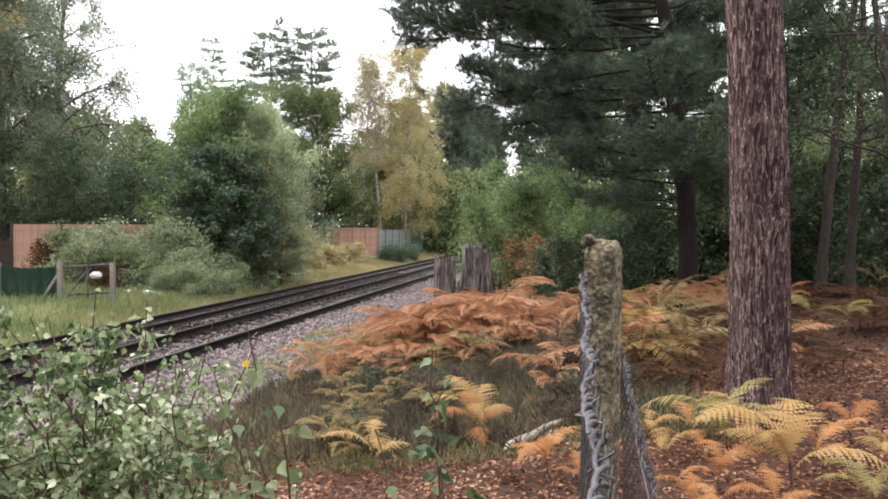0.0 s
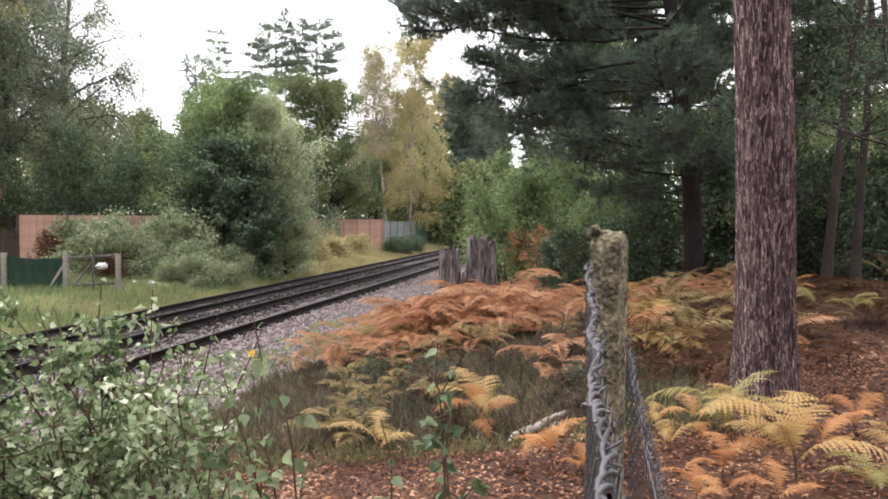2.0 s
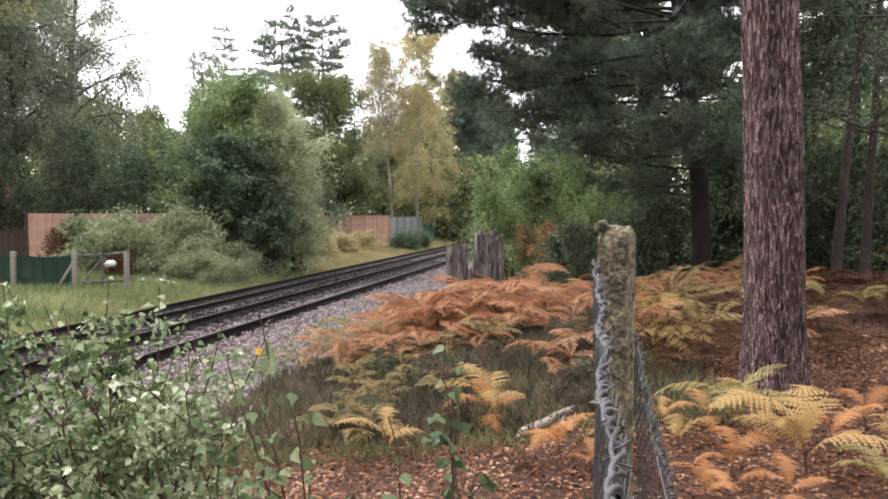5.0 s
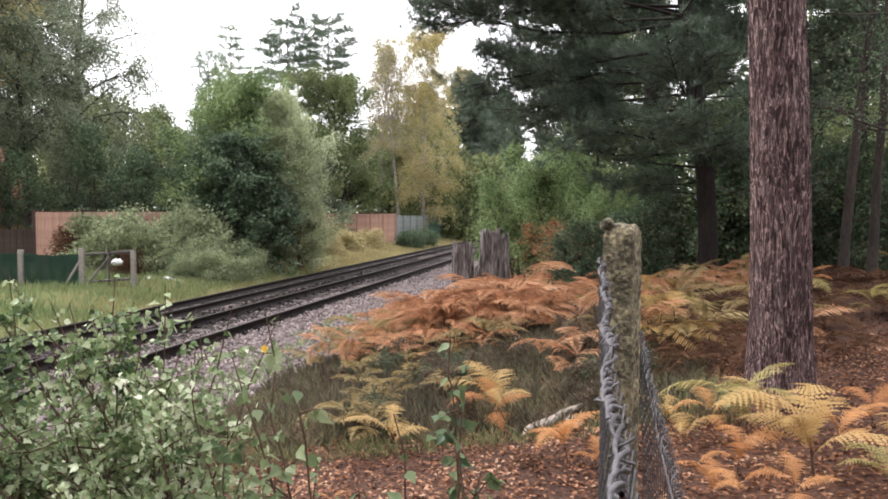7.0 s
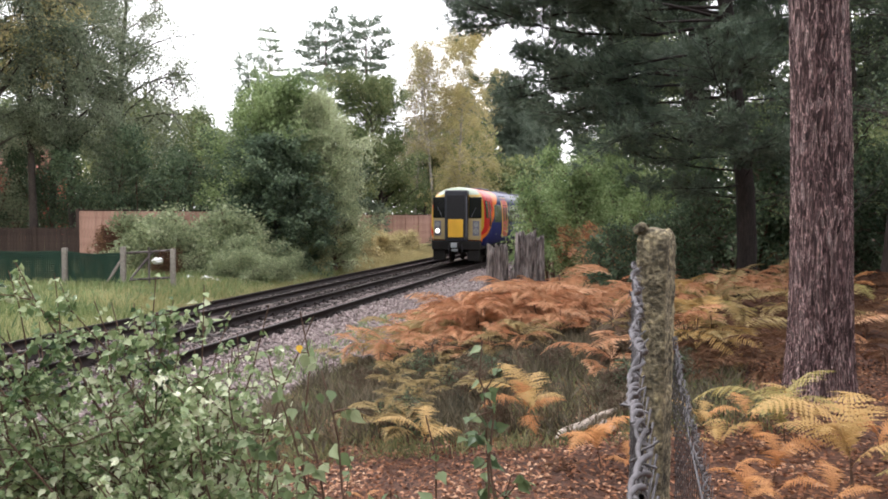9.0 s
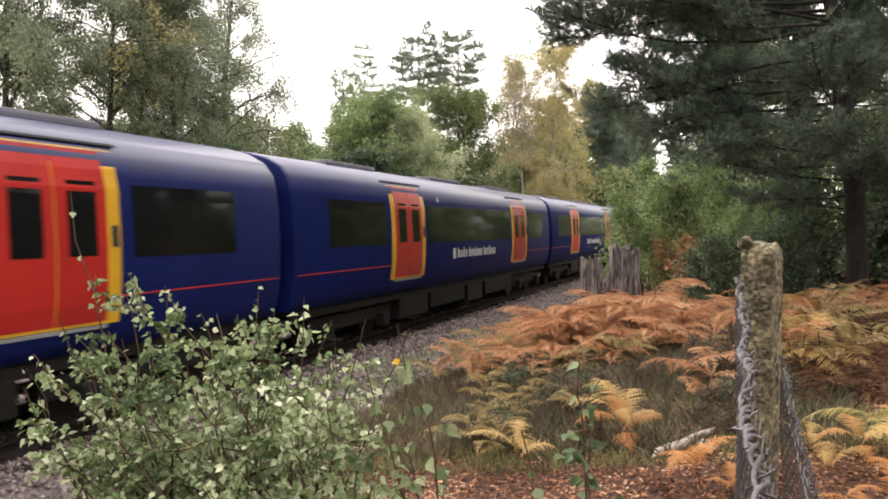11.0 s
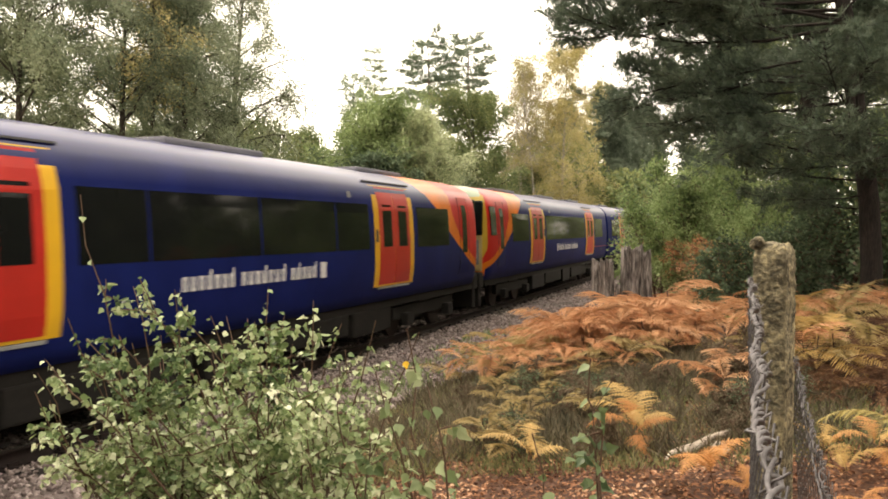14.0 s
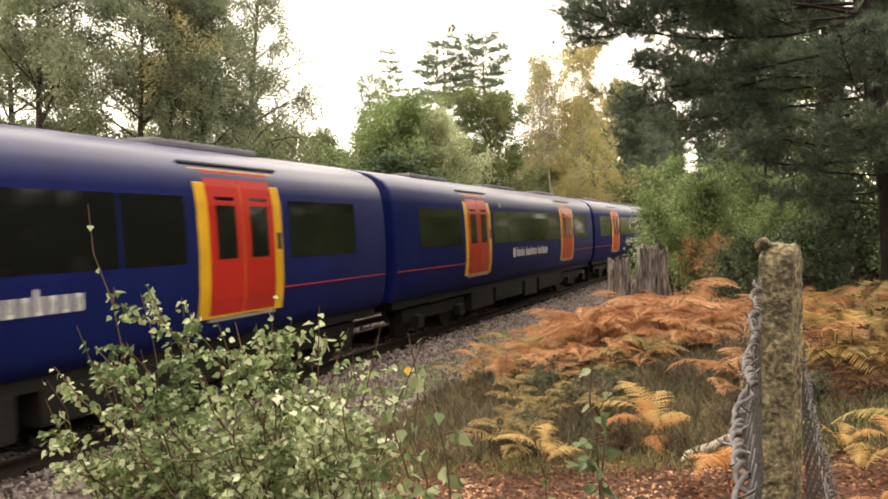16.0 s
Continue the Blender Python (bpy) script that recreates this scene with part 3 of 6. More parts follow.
ss = np.concatenate([[-600, -200, -80, -40, -20], np.arange(-10, 30, 0.35), np.arange(30, 120, 3), [150, 220, 350, 700, 1500]])
ls = np.concatenate([[-900, -300, -120, -60, -30, -18, -12], np.arange(-9, 6.3, 0.35), [6.6, 7, 8, 9, 10, 10.6, 11.4, 12.2, 12.7, 13.2, 14, 15.5, 18, 20, 25, 30, 40, 60, 100, 200, 400, 1000]])
sheet("ground", ss, ls, ground_material(), 0.0, "structure", "leaf-littered heath ground sloping down to a railway", "ground")
sheet("ballast", np.arange(-30, 300, 1.5), np.array([5.3, 5.8, 6.4, 7.0, 8.5, 10.6, 11.6, 12.4]), M_BALLAST, 0.02, "structure", "grey-brown railway ballast bed", "ballast")

rng = np.random.default_rng(5)


def stones(n, smin, smax, lmin, lmax, size0, size1, lift=0.02):
    """Broken stones strewn over the ballast: six-cornered lumps."""
    s, l = rng.uniform(smin, smax, n), rng.uniform(lmin, lmax, n)
    xy = np.stack([s * math.sin(TH) - l * math.cos(TH), s * math.cos(TH) + l * math.sin(TH)], -1)
    c = np.column_stack([xy, ground_zs(xy) + lift + rng.uniform(-0.01, 0.03, n)])
    o = np.array([[1, 0, 0], [0, 1, 0], [-1, 0, 0], [0, -1, 0], [0, 0, 0.7], [0, 0, -0.7]], float)
    r = rng.uniform(size0, size1, n)
    v = o[None] * rng.uniform(0.6, 1.3, (n, 6, 1)) + rng.normal(size=(n, 6, 3)) * 0.22
    a = rng.uniform(0, 6.28, n)
    ca, sa = np.cos(a)[:, None], np.sin(a)[:, None]
    v = np.stack([v[..., 0] * ca - v[..., 1] * sa, v[..., 0] * sa + v[..., 1] * ca, v[..., 2]], -1)
    v = c[:, None] + v * r[:, None, None]
    t = np.array([[0, 1, 4], [1, 2, 4], [2, 3, 4], [3, 0, 4], [1, 0, 5], [2, 1, 5], [3, 2, 5], [0, 3, 5]])
    f = (np.arange(n)[:, None, None] * 6 + t[None]).reshape(-1, 3)
    return v.reshape(-1, 3), f


sv, sf = join([stones(17000, 4, 24, 4.3, 7.7, 0.022, 0.055), stones(3500, 6, 30, 7.8, 8.6, 0.022, 0.045), stones(5000, 24, 70, 4.8, 7.7, 0.03, 0.06)])
tagged(link("ballast_stones", raw_mesh("ballast_stones", sv, sf, M_STONE)), "loose broken grey and brown ballast stones beside the rails", "ballast", kind="stuff")

sv, sf = stones(13000, 4, 45, 8.5, 12.2, 0.025, 0.055, 0.01)
tagged(link("ballast_stones", raw_mesh("ballast_stones", sv, sf, M_STONE_DARK)), "dark oil-stained ballast stones between the rails", "ballast", kind="stuff")


def rail_mesh(length, h=0.2):
    """Flat-bottomed rail: foot, web, head."""
    prof = [(-0.07, 0), (0.07, 0), (0.07, 0.012), (0.012, 0.03), (0.012, h - 0.045), (0.036, h - 0.035), (0.036, h - 0.006), (0.028, h),
            (-0.028, h), (-0.036, h - 0.006), (-0.036, h - 0.035), (-0.012, h - 0.045), (-0.012, 0.03), (-0.07, 0.012)]
    k = len(prof)
    v = [(x, y, z) for x in (0, length) for y, z in prof]
    f = [(i, (i + 1) % k, (i + 1) % k + k, i + k) for i in range(k)]
    me = raw_mesh("rail", v, np.array(f), M_RAIL_SIDE)
    me.materials.append(M_RAIL_TOP)
    for i in (7,):
        me.polygons[i].material_index = 1
    return me


def on_track(s, l, z):
    return Matrix.Translation(sl(s, l, z)) @ pose(0, 0, 0, 0, 0, 90 - math.degrees(TH))


track = tagged(new("railway_track"), "rusty steel rails on dark timber sleepers in ballast", "railway track", kind="structure")
for l in (TRACK_L - 0.75, TRACK_L + 0.75):
    for a in range(-30, 300, 30):
        link("running_rail", rail_mesh(29.98), track, "rusty rail with a worn bright top", m=on_track(a, l, RAIL_Z - 0.2))
power = rail_mesh(59.9, 0.17)
power.materials.clear(); power.materials.append(M_RAIL_SIDE); power.materials.append(M_RAIL_SIDE)
for a in range(-30, 270, 60):
    link("conductor_rail", power, track, "dark rusty conductor rail on insulators", m=on_track(a, TRACK_L + 1.72, RAIL_Z - 0.1))
    link("spare_rail", power, track, "dark rusty rail lying beside the track", m=on_track(a + 6, TRACK_L + 2.85, RAIL_Z - 0.14))
sl_me = bm_mesh("sleeper", boxed(-0.125, 0.125, -1.3, 1.3, -0.14, 0.0, bevel=0.012), M_SLEEPER)
sl_long = bm_mesh("sleeper", boxed(-0.125, 0.125, -1.3, 3.2, -0.14, 0.0, bevel=0.012), M_SLEEPER)
pot = bm_mesh("insulator", rod(bmesh.new(), (0, 0, 0), (0, 0, 0.12), 0.06, 0.05, 10), M_CONCRETE_FAR)
chair_bm = boxed(-0.09, 0.09, -0.17, 0.17, 0, 0.035, bevel=0.006)
box(chair_bm, -0.07, 0.07, -0.11, -0.075, 0.03, 0.075)
box(chair_bm, -0.07, 0.07, 0.075, 0.11, 0.03, 0.075)
chair_me = bm_mesh("rail_chair", chair_bm, M_RAIL_SIDE)
for i in range(0, 130):
    s = -6 + 0.7 * i + random.uniform(-0.03, 0.03)
    link("sleeper", sl_long if i % 4 == 0 else sl_me, track, m=on_track(s, TRACK_L, RAIL_Z - 0.2) @ pose(0, 0, 0, 0, 0, random.uniform(-1, 1)))
    if i < 70:
        for dl in (-0.75, 0.75):
            link("rail_chair", chair_me, track, m=on_track(s, TRACK_L + dl, RAIL_Z - 0.2))
    if i % 4 == 0:
        link("insulator", pot, track, m=on_track(s, TRACK_L + 1.72, RAIL_Z - 0.21))
# ---- the train: two coupled five-car units ----
SIDE_Z = [0.95, 1.15, 1.6, 2.2, 2.9, 3.3, 3.5, 3.66, 3.76, 3.8]
SIDE_Y = [1.24, 1.33, 1.40, 1.40, 1.36, 1.27, 1.12, 0.82, 0.42, 0.0]
CAR = 20.3
BLUE, RED, ORANGE, YELLOW = (0.006, 0.013, 0.095), (0.50, 0.026, 0.02), (0.66, 0.18, 0.022), (0.46, 0.30, 0.045)


def half_w(z):
    return float(np.interp(z, SIDE_Z, SIDE_Y))


def livery(name, cab):
    """Blue paint; on the cab car red and orange sweep back from the nose."""
    m, n, l, p = node_mat(name)
    p.inputs["Roughness"].default_value, p.inputs["Specular IOR Level"].default_value = 0.38, 0.1
    co, nz = n.new("ShaderNodeTexCoord"), n.new("ShaderNodeTexNoise")
    nz.inputs["Scale"].default_value, nz.inputs["Detail"].default_value = 1.3, 6
    l.new(co.outputs["Object"], nz.inputs[0])
    dirt = ramp(n, [(0.35, (0.82, 0.82, 0.82)), (0.65, (1.08, 1.08, 1.08))])
    l.new(nz.outputs[0], dirt.inputs[0])
    hz_ = n.new("ShaderNodeSeparateXYZ"); l.new(co.outputs["Object"], hz_.inputs[0])
    gloss = n.new("ShaderNodeMapRange"); gloss.inputs[1].default_value, gloss.inputs[2].default_value = 3.05, 3.4
    gloss.inputs[3].default_value, gloss.inputs[4].default_value = 0.08, 0.6
    l.new(hz_.outputs[2], gloss.inputs[0]); l.new(gloss.outputs[0], p.inputs["Specular IOR Level"])
    clean = n.new("ShaderNodeMapRange"); clean.inputs[1].default_value, clean.inputs[2].default_value = 3.05, 3.4
    clean.inputs[3].default_value, clean.inputs[4].default_value = 0.55, 0.3
    l.new(hz_.outputs[2], clean.inputs[0]); l.new(clean.outputs[0], p.inputs["Roughness"])
    blue = n.new("ShaderNodeRGB"); blue.outputs[0].default_value = (*BLUE, 1)
    last = blue.outputs[0]
    if cab:
        sep = n.new("ShaderNodeSeparateXYZ"); l.new(co.outputs["Object"], sep.inputs[0])
        zz = n.new("ShaderNodeMapRange"); zz.inputs[1].default_value, zz.inputs[2].default_value = 1.0, 3.8
        l.new(sep.outputs[2], zz.inputs[0])
        for col, stops in ((ORANGE, [(1.3, -0.4), (1.65, 0.6), (2.36, 1.95), (3.0, 2.85), (3.5, 3.8), (3.8, 4.3)]), (RED, [(1.3, -0.9), (1.7, 0.15), (2.2, 1.15), (2.8, 1.7), (3.4, 1.85), (3.8, 2.0)]), (YELLOW, [(1.3, -1.0), (1.5, -0.55), (1.9, -0.36), (3.2, -0.3), (3.5, -0.15), (3.8, 0.1)]), ((0.30, 0.36, 0.27), [(1.0, -2), (3.36, -2), (3.42, -0.3), (3.6, 0.0), (3.8, 0.3)])):
            rp = ramp(n, [((z - 1) / 2.8, ((x + 2) / 8,) * 3) for z, x in stops])
            l.new(zz.outputs[0], rp.inputs[0])
            lim = n.new("ShaderNodeMath"); lim.operation = "MULTIPLY_ADD"; lim.inputs[1].default_value = 8; lim.inputs[2].default_value = -2
            l.new(rp.outputs[0], lim.inputs[0])
            less = n.new("ShaderNodeMath"); less.operation = "LESS_THAN"
            l.new(sep.outputs[0], less.inputs[0]); l.new(lim.outputs[0], less.inputs[1])
            mx = n.new("ShaderNodeMixRGB"); mx.inputs[2].default_value = (*col, 1)
            l.new(less.outputs[0], mx.inputs[0]); l.new(last, mx.inputs[1]); last = mx.outputs[0]
    out = n.new("ShaderNodeMixRGB"); out.blend_type = "MULTIPLY"; out.inputs[0].default_value = 1
    l.new(last, out.inputs[1]); l.new(dirt.outputs[0], out.inputs[2])
    l.new(out.outputs[0], p.inputs["Base Color"])
    return m


M_BLUE, M_CAB = livery("blue_coach_paint", False), livery("cab_coach_paint", True)
M_DOOR = plain("red_door_paint", (0.44, 0.017, 0.013), 0.4, coat=0.2, scale=1.5)
M_YEL = plain("yellow_paint", (0.68, 0.38, 0.025), 0.4, coat=0.2, scale=1.5)
# The yellow paint again, with its dulling reflections put into the colour.
M_YEL_DULL = plain("reflection_dulled_yellow", (0.34, 0.26, 0.12), 0.5, scale=2)
M_GLASS = plain("tinted_coach_glass", (0.008, 0.009, 0.009), 0.07, spec=0.28)
M_RIDGE = plain("grey_roof_ridge", (0.14, 0.14, 0.17), 0.7)
# Brake-dusted black, darkened further: shadow below the body is in the colour.
M_UNDER = surface("shaded_brake_dust_black", [(0.3, (0.004, 0.004, 0.004)), (0.7, (0.014, 0.012, 0.011))], 2, 20, 0.85, 0.2, 0.01)
M_DARK = plain("dark_grey_cab_paint", (0.022, 0.024, 0.034), 0.4)
M_PALE = plain("pale_cab_dome", (0.30, 0.36, 0.27), 0.5)
M_LETTER = plain("white_lettering", (0.62, 0.62, 0.62), 0.5)
M_LAMP = plain("lit_headlight", (0.9, 0.9, 0.85), 0.2, emit=3.0)
M_LAMP_OFF = plain("unlit_lamp_glass", (0.25, 0.25, 0.25), 0.15)
M_REDLINE = plain("thin_red_stripe", (0.55, 0.03, 0.03), 0.4)
M_RUBBER = plain("gangway_rubber", (0.012, 0.012, 0.014), 0.8)


def skin(bm, x0, x1, z0, z1, side, out=0.004, thick=0.02, k=6, cut=0.0):
    """A panel lying on the car's flank; cut slants its upper corners."""
    zs = np.linspace(z0, z1, k)
    rows = []
    for d in (out, out - thick):
        rows.append([[bm.verts.new((x, side * (half_w(z) + d), z)) for x in (x0, x1)] for z in zs])
    for i in range(k - 1):
        a, b, c, d = rows[0][i][0], rows[0][i][1], rows[0][i + 1][1], rows[0][i + 1][0]
        bm.faces.new((a, b, c, d) if side < 0 else (d, c, b, a))
    for i in range(k - 1):
        for e in (0, 1):
            a, b, c, d = rows[0][i][e], rows[0][i + 1][e], rows[1][i + 1][e], rows[1][i][e]
            bm.faces.new((a, b, c, d) if (e == 1) == (side < 0) else (d, c, b, a))
    for i, flip in ((0, 0), (k - 1, 1)):
        a, b, c, d = rows[0][i][0], rows[1][i][0], rows[1][i][1], rows[0][i][1]
        bm.faces.new((a, b, c, d) if (flip == 0) == (side < 0) else (d, c, b, a))
    return bm


def shell(x_sections, material, name, root):
    """The body: the outline lofted through sections (x, width scale, height drop)."""
    zs = [0.95] + [z for z in np.linspace(1.15, 3.3, 9)] + [3.42, 3.5, 3.58, 3.66, 3.72, 3.76, 3.79, 3.8]
    out = [(half_w(z), z) for z in zs]
    ring = [(y, z) for y, z in out] + [(-y, z) for y, z in out[:-1][::-1]]
    bm = bmesh.new()
    loops = [[bm.verts.new((x, y * w, z - drop * max(0, (z - 1.2) / 2.6))) for y, z in ring] for x, w, drop in x_sections]
    k = len(ring)
    for a, b in zip(loops, loops[1:]):
        for i in range(k):
            j = (i + 1) % k
            bm.faces.new((a[i], a[j], b[j], b[i]))
    bm.faces.new(loops[0][::-1]); bm.faces.new(loops[-1])
    bmesh.ops.recalc_face_normals(bm, faces=bm.faces[:])
    body = part("body", bm, material, root)
    flags = [len(p.vertices) == 4 and abs(p.center.z - 0.95) > 0.01 for p in body.data.polygons]
    body.data.polygons.foreach_set("use_smooth", flags)
    return body


def door_pair(root, x, side):
    """Double sliding doors between yellow edges."""
    door = part("sliding_door", skin(bmesh.new(), x - 1.01, x + 1.01, 1.27, 3.38, side, 0.006, 0.03, 10), M_YEL, root, "red double sliding door with yellow edges")
    for a, b in ((x - 0.78, x - 0.012), (x + 0.012, x + 0.78)):
        part("door_leaf", skin(bmesh.new(), a, b, 1.31, 3.35, side, 0.014, 0.02, 10), M_DOOR, door)
        part("door_window", skin(bmesh.new(), (a + b) / 2 - 0.22, (a + b) / 2 + 0.22, 2.1, 2.98, side, 0.018, 0.01, 6), M_GLASS, door)
    part("door_gutter", skin(bmesh.new(), x - 1.15, x + 1.15, 3.44, 3.47, side, 0.03, 0.04, 2), M_RUBBER, root)
    part("door_step", skin(bmesh.new(), x - 0.8, x + 0.8, 1.22, 1.26, side, 0.03, 0.04, 2), M_STEEL, root)


def bogie(root, x):
    b = part("bogie", boxed(x - 1.9, x + 1.9, -1.12, -0.98, 0.42, 0.72, bevel=0.03), M_UNDER, root, "black steel bogie with wheels")
    part("bogie_frame", boxed(x - 1.9, x + 1.9, 0.98, 1.12, 0.42, 0.72, bevel=0.03), M_UNDER, b)
    part("bolster", boxed(x - 0.35, x + 0.35, -1.1, 1.1, 0.5, 0.85, bevel=0.03), M_UNDER, b)
    for dx in (-1.3, 1.3):
        for y in (-0.75, 0.75):
            w = rod(bmesh.new(), (x + dx, y - 0.065, 0.42), (x + dx, y + 0.065, 0.42), 0.42, 0.42, 28)
            part("wheel", w, M_RAIL_SIDE, b)
            part("axle_box", boxed(x + dx - 0.16, x + dx + 0.16, math.copysign(1.2, y) - 0.1, math.copysign(1.2, y) + 0.1, 0.28, 0.56, bevel=0.03), M_UNDER, b)


def lettering(root, x0, x1, side):
    """The operator's name as plain white bars, word by word."""
    span = x1 - x0
    part("letter_bar", skin(bmesh.new(), x0, x0 + span * 0.05, 1.6, 1.88, side, 0.005, 0.008, 2), M_LETTER, root)
    for a, b, letters in ((0.09, 0.31, 5), (0.34, 0.66, 7), (0.69, 1.0, 7)):
        w = span * (b - a) / letters
        for i in range(letters):
            p0 = x0 + span * a + i * w
            hi = 1.9 if i == 0 or i % 4 == 3 else 1.82
            for k, top in ((0.0, hi), (0.42, 1.82)):
                part("letter_bar", skin(bmesh.new(), p0 + k * w, p0 + (k + 0.24) * w, 1.62, top, side, 0.005, 0.008, 2), M_LETTER, root)
            mid = 1.62 if i % 2 else 1.78
            part("letter_bar", skin(bmesh.new(), p0 + 0.24 * w, p0 + 0.42 * w, mid, mid + 0.04, side, 0.005, 0.008, 2), M_LETTER, root)


def coach(cab):
    """One car; x runs from its front end to CAR, z from the rail head."""
    root = tagged(new("train_carriage"), "dark blue train carriage with red doors and black windows" if not cab else
                  "blue train driving car with red, orange and yellow cab", "train carriage", "cars of the train")
    d0, d1 = 5.36, 15.36
    front = [(-0.52, 0.80, 0.34), (-0.48, 0.875, 0.24), (-0.38, 0.93, 0.15), (-0.2, 0.975, 0.06), (0.08, 1.0, 0.0)] if cab else [(0.22, 0.985, 0.02), (0.3, 1, 0)]
    shell(front + [(CAR - 0.3, 1, 0), (CAR - 0.22, 0.985, 0.02)], M_CAB if cab else M_BLUE, "body", root)
    rb = bmesh.new()
    for y in np.linspace(-0.62, 0.62, 9):
        box(rb, 0.5 if not cab else 1.8, CAR - 0.5, y - 0.012, y + 0.012, 3.8 - 0.34 * y * y - 0.03, 3.8 - 0.34 * y * y + 0.012)
    part("roof_ribs", rb, M_RIDGE, root, "grey roof ridging")
    for a, b in ((3.0, 5.4), (9.0, 11.6), (14.5, 17.0)):
        part("roof_vent", boxed(a, b, -0.5, 0.5, 3.7, 3.85, bevel=0.05), M_RIDGE, root)
    part("underframe", boxed(0.4 if not cab else -0.3, CAR - 0.4, -1.2, 1.2, 0.78, 0.97), M_UNDER, root)
    for a, b, z0 in ((5.2, 7.0, 0.3), (7.2, 9.9, 0.38), (10.2, 11.6, 0.28), (11.9, 15.0, 0.36)):
        for y in (-1, 1):
            part("equipment_box", boxed(a, b, min(y * 0.5, y * 1.22), max(y * 0.5, y * 1.22), z0, 0.8, bevel=0.04), M_UNDER, root)
    bogie(root, 3.0); bogie(root, CAR - 3.0)
    for side in (-1, 1):
        door_pair(root, d0, side); door_pair(root, d1, side)
        spans = [(2.05 if cab else 1.5, d0 - 1.25), (d0 + 1.25, 7.95), (8.0, 10.4), (10.45, d1 - 1.25 - 1.2), (d1 - 2.4, d1 - 1.25), (d1 + 1.25, CAR - 1.5)]
        for a, b in spans:
            part("window", skin(bmesh.new(), a, b, 2.06, 2.97, side, 0.004, 0.03, 6), M_GLASS, root, "dark tinted window")
        part("red_line", skin(bmesh.new(), d1 + 1.0, CAR - 0.28, 1.585, 1.605, side, 0.004, 0.006, 2), M_REDLINE, root)
        if not cab:
            part("red_line", skin(bmesh.new(), 0.3, d0 - 1.0, 1.585, 1.605, side, 0.004, 0.006, 2), M_REDLINE, root)
        lettering(root, 8.4, 12.4, side)
        part("body_lamp", skin(bmesh.new(), 7.3, 7.42, 3.08, 3.2, side, 0.02, 0.03, 2), M_LAMP_OFF, root)
        for x in (d0 + 0.91, d1 + 0.91):
            part("door_button", skin(bmesh.new(), x - 0.05, x + 0.05, 2.2, 2.46, side, 0.02, 0.02, 2), M_DARK, root)
    gang = boxed(CAR - 0.24, CAR + 0.02, -0.75, 0.75, 1.05, 3.35, bevel=0.05)
    part("gangway", gang, M_RUBBER, root, "black rubber gangway bellows")
    if not cab:
        part("gangway", boxed(-0.02, 0.24, -0.75, 0.75, 1.05, 3.35, bevel=0.05), M_RUBBER, root)
        return root
    # cab front
    x = -0.72
    f = part("cab_front", boxed(x + 0.15, x + 0.28, -1.19, 1.19, 1.22, 2.27, bevel=0.06), M_YEL_DULL, root, "dull khaki-yellow cab front")
    part("gangway_frame", boxed(x - 0.1, x + 0.4, -0.56, 0.56, 1.18, 3.62, bevel=0.06), M_DARK, root, "dark grey gangway frame")
    door = part("gangway_door", boxed(x - 0.135, x - 0.08, -0.44, 0.44, 1.3, 3.38, bevel=0.02), M_RUBBER, root)
    part("warning_panel", boxed(x - 0.157, x - 0.12, -0.37, 0.37, 1.36, 2.22, bevel=0.012), M_YEL, door, "bright yellow warning panel")
    for y in (-1, 1):
        part("cab_screen", boxed(x + 0.135, x + 0.3, min(y * 0.58, y * 1.2), max(y * 0.58, y * 1.2), 2.28, 3.3, bevel=0.04), M_GLASS, root, "black cab windscreen")
        if y < 0:
            part("cab_side_window", skin(bmesh.new(), -0.22, 0.32, 2.28, 3.14, y, 0.008, 0.02, 6), M_GLASS, root)
        cd = part("cab_door", skin(bmesh.new(), 0.5, 1.22, 1.3, 3.3, y, 0.007, 0.02, 8), M_CAB, root, "cab door with a tall window")
        for e in (0.49, 1.21):
            part("door_seam", skin(bmesh.new(), e, e + 0.022, 1.3, 3.3, y, 0.009, 0.02, 8), M_RUBBER, cd)
        part("cab_door_window", skin(bmesh.new(), 0.68, 1.04, 1.85, 3.1, y, 0.013, 0.02, 6), M_GLASS, cd)
        lampbox = part("lamp_panel", boxed(x + 0.12, x + 0.23, min(y * 0.78, y * 1.12), max(y * 0.78, y * 1.12), 1.42, 2.16, bevel=0.05), M_RIDGE, root, "headlight cluster")
        for z, r, mat in ((1.97, 0.085, M_LAMP_OFF), (1.66, 0.1, M_LAMP if y > 0 else M_LAMP_OFF)):
            part("headlight", rod(bmesh.new(), (x + 0.095, y * 0.95, z), (x + 0.15, y * 0.95, z), r, r, 18), mat, lampbox)
            part("lamp_rim", rod(bmesh.new(), (x + 0.105, y * 0.95, z), (x + 0.15, y * 0.95, z), r * 1.25, r * 1.25, 18), M_STEEL, lampbox)
    part("handrail", rod(bmesh.new(), (x - 0.12, -0.53, 1.4), (x - 0.12, -0.53, 3.3), 0.02, 0.02, 8), M_RIDGE, root)
    for y in (-1, 1):
        part("wiper", rod(bmesh.new(), (x + 0.115, y * 0.72, 2.32), (x + 0.115, y * 0.95, 2.8), 0.012, 0.012, 6), M_RIDGE, root)
        part("buffer_pipe", rod(bmesh.new(), (x - 0.12, y * 0.34, 0.62), (x - 0.1, y * 0.3, 1.05), 0.03, 0.03, 8), M_RUBBER, root)
    dome = bmesh.new()
    bmesh.ops.create_uvsphere(dome, u_segments=20, v_segments=10, radius=1.0, matrix=Matrix.Translation((0.12, 0, 3.32)) @ Matrix.Diagonal((0.74, 1.1, 0.46, 1)))
    part("cab_dome", dome, M_PALE, root, "pale cab roof dome", smooth=True)
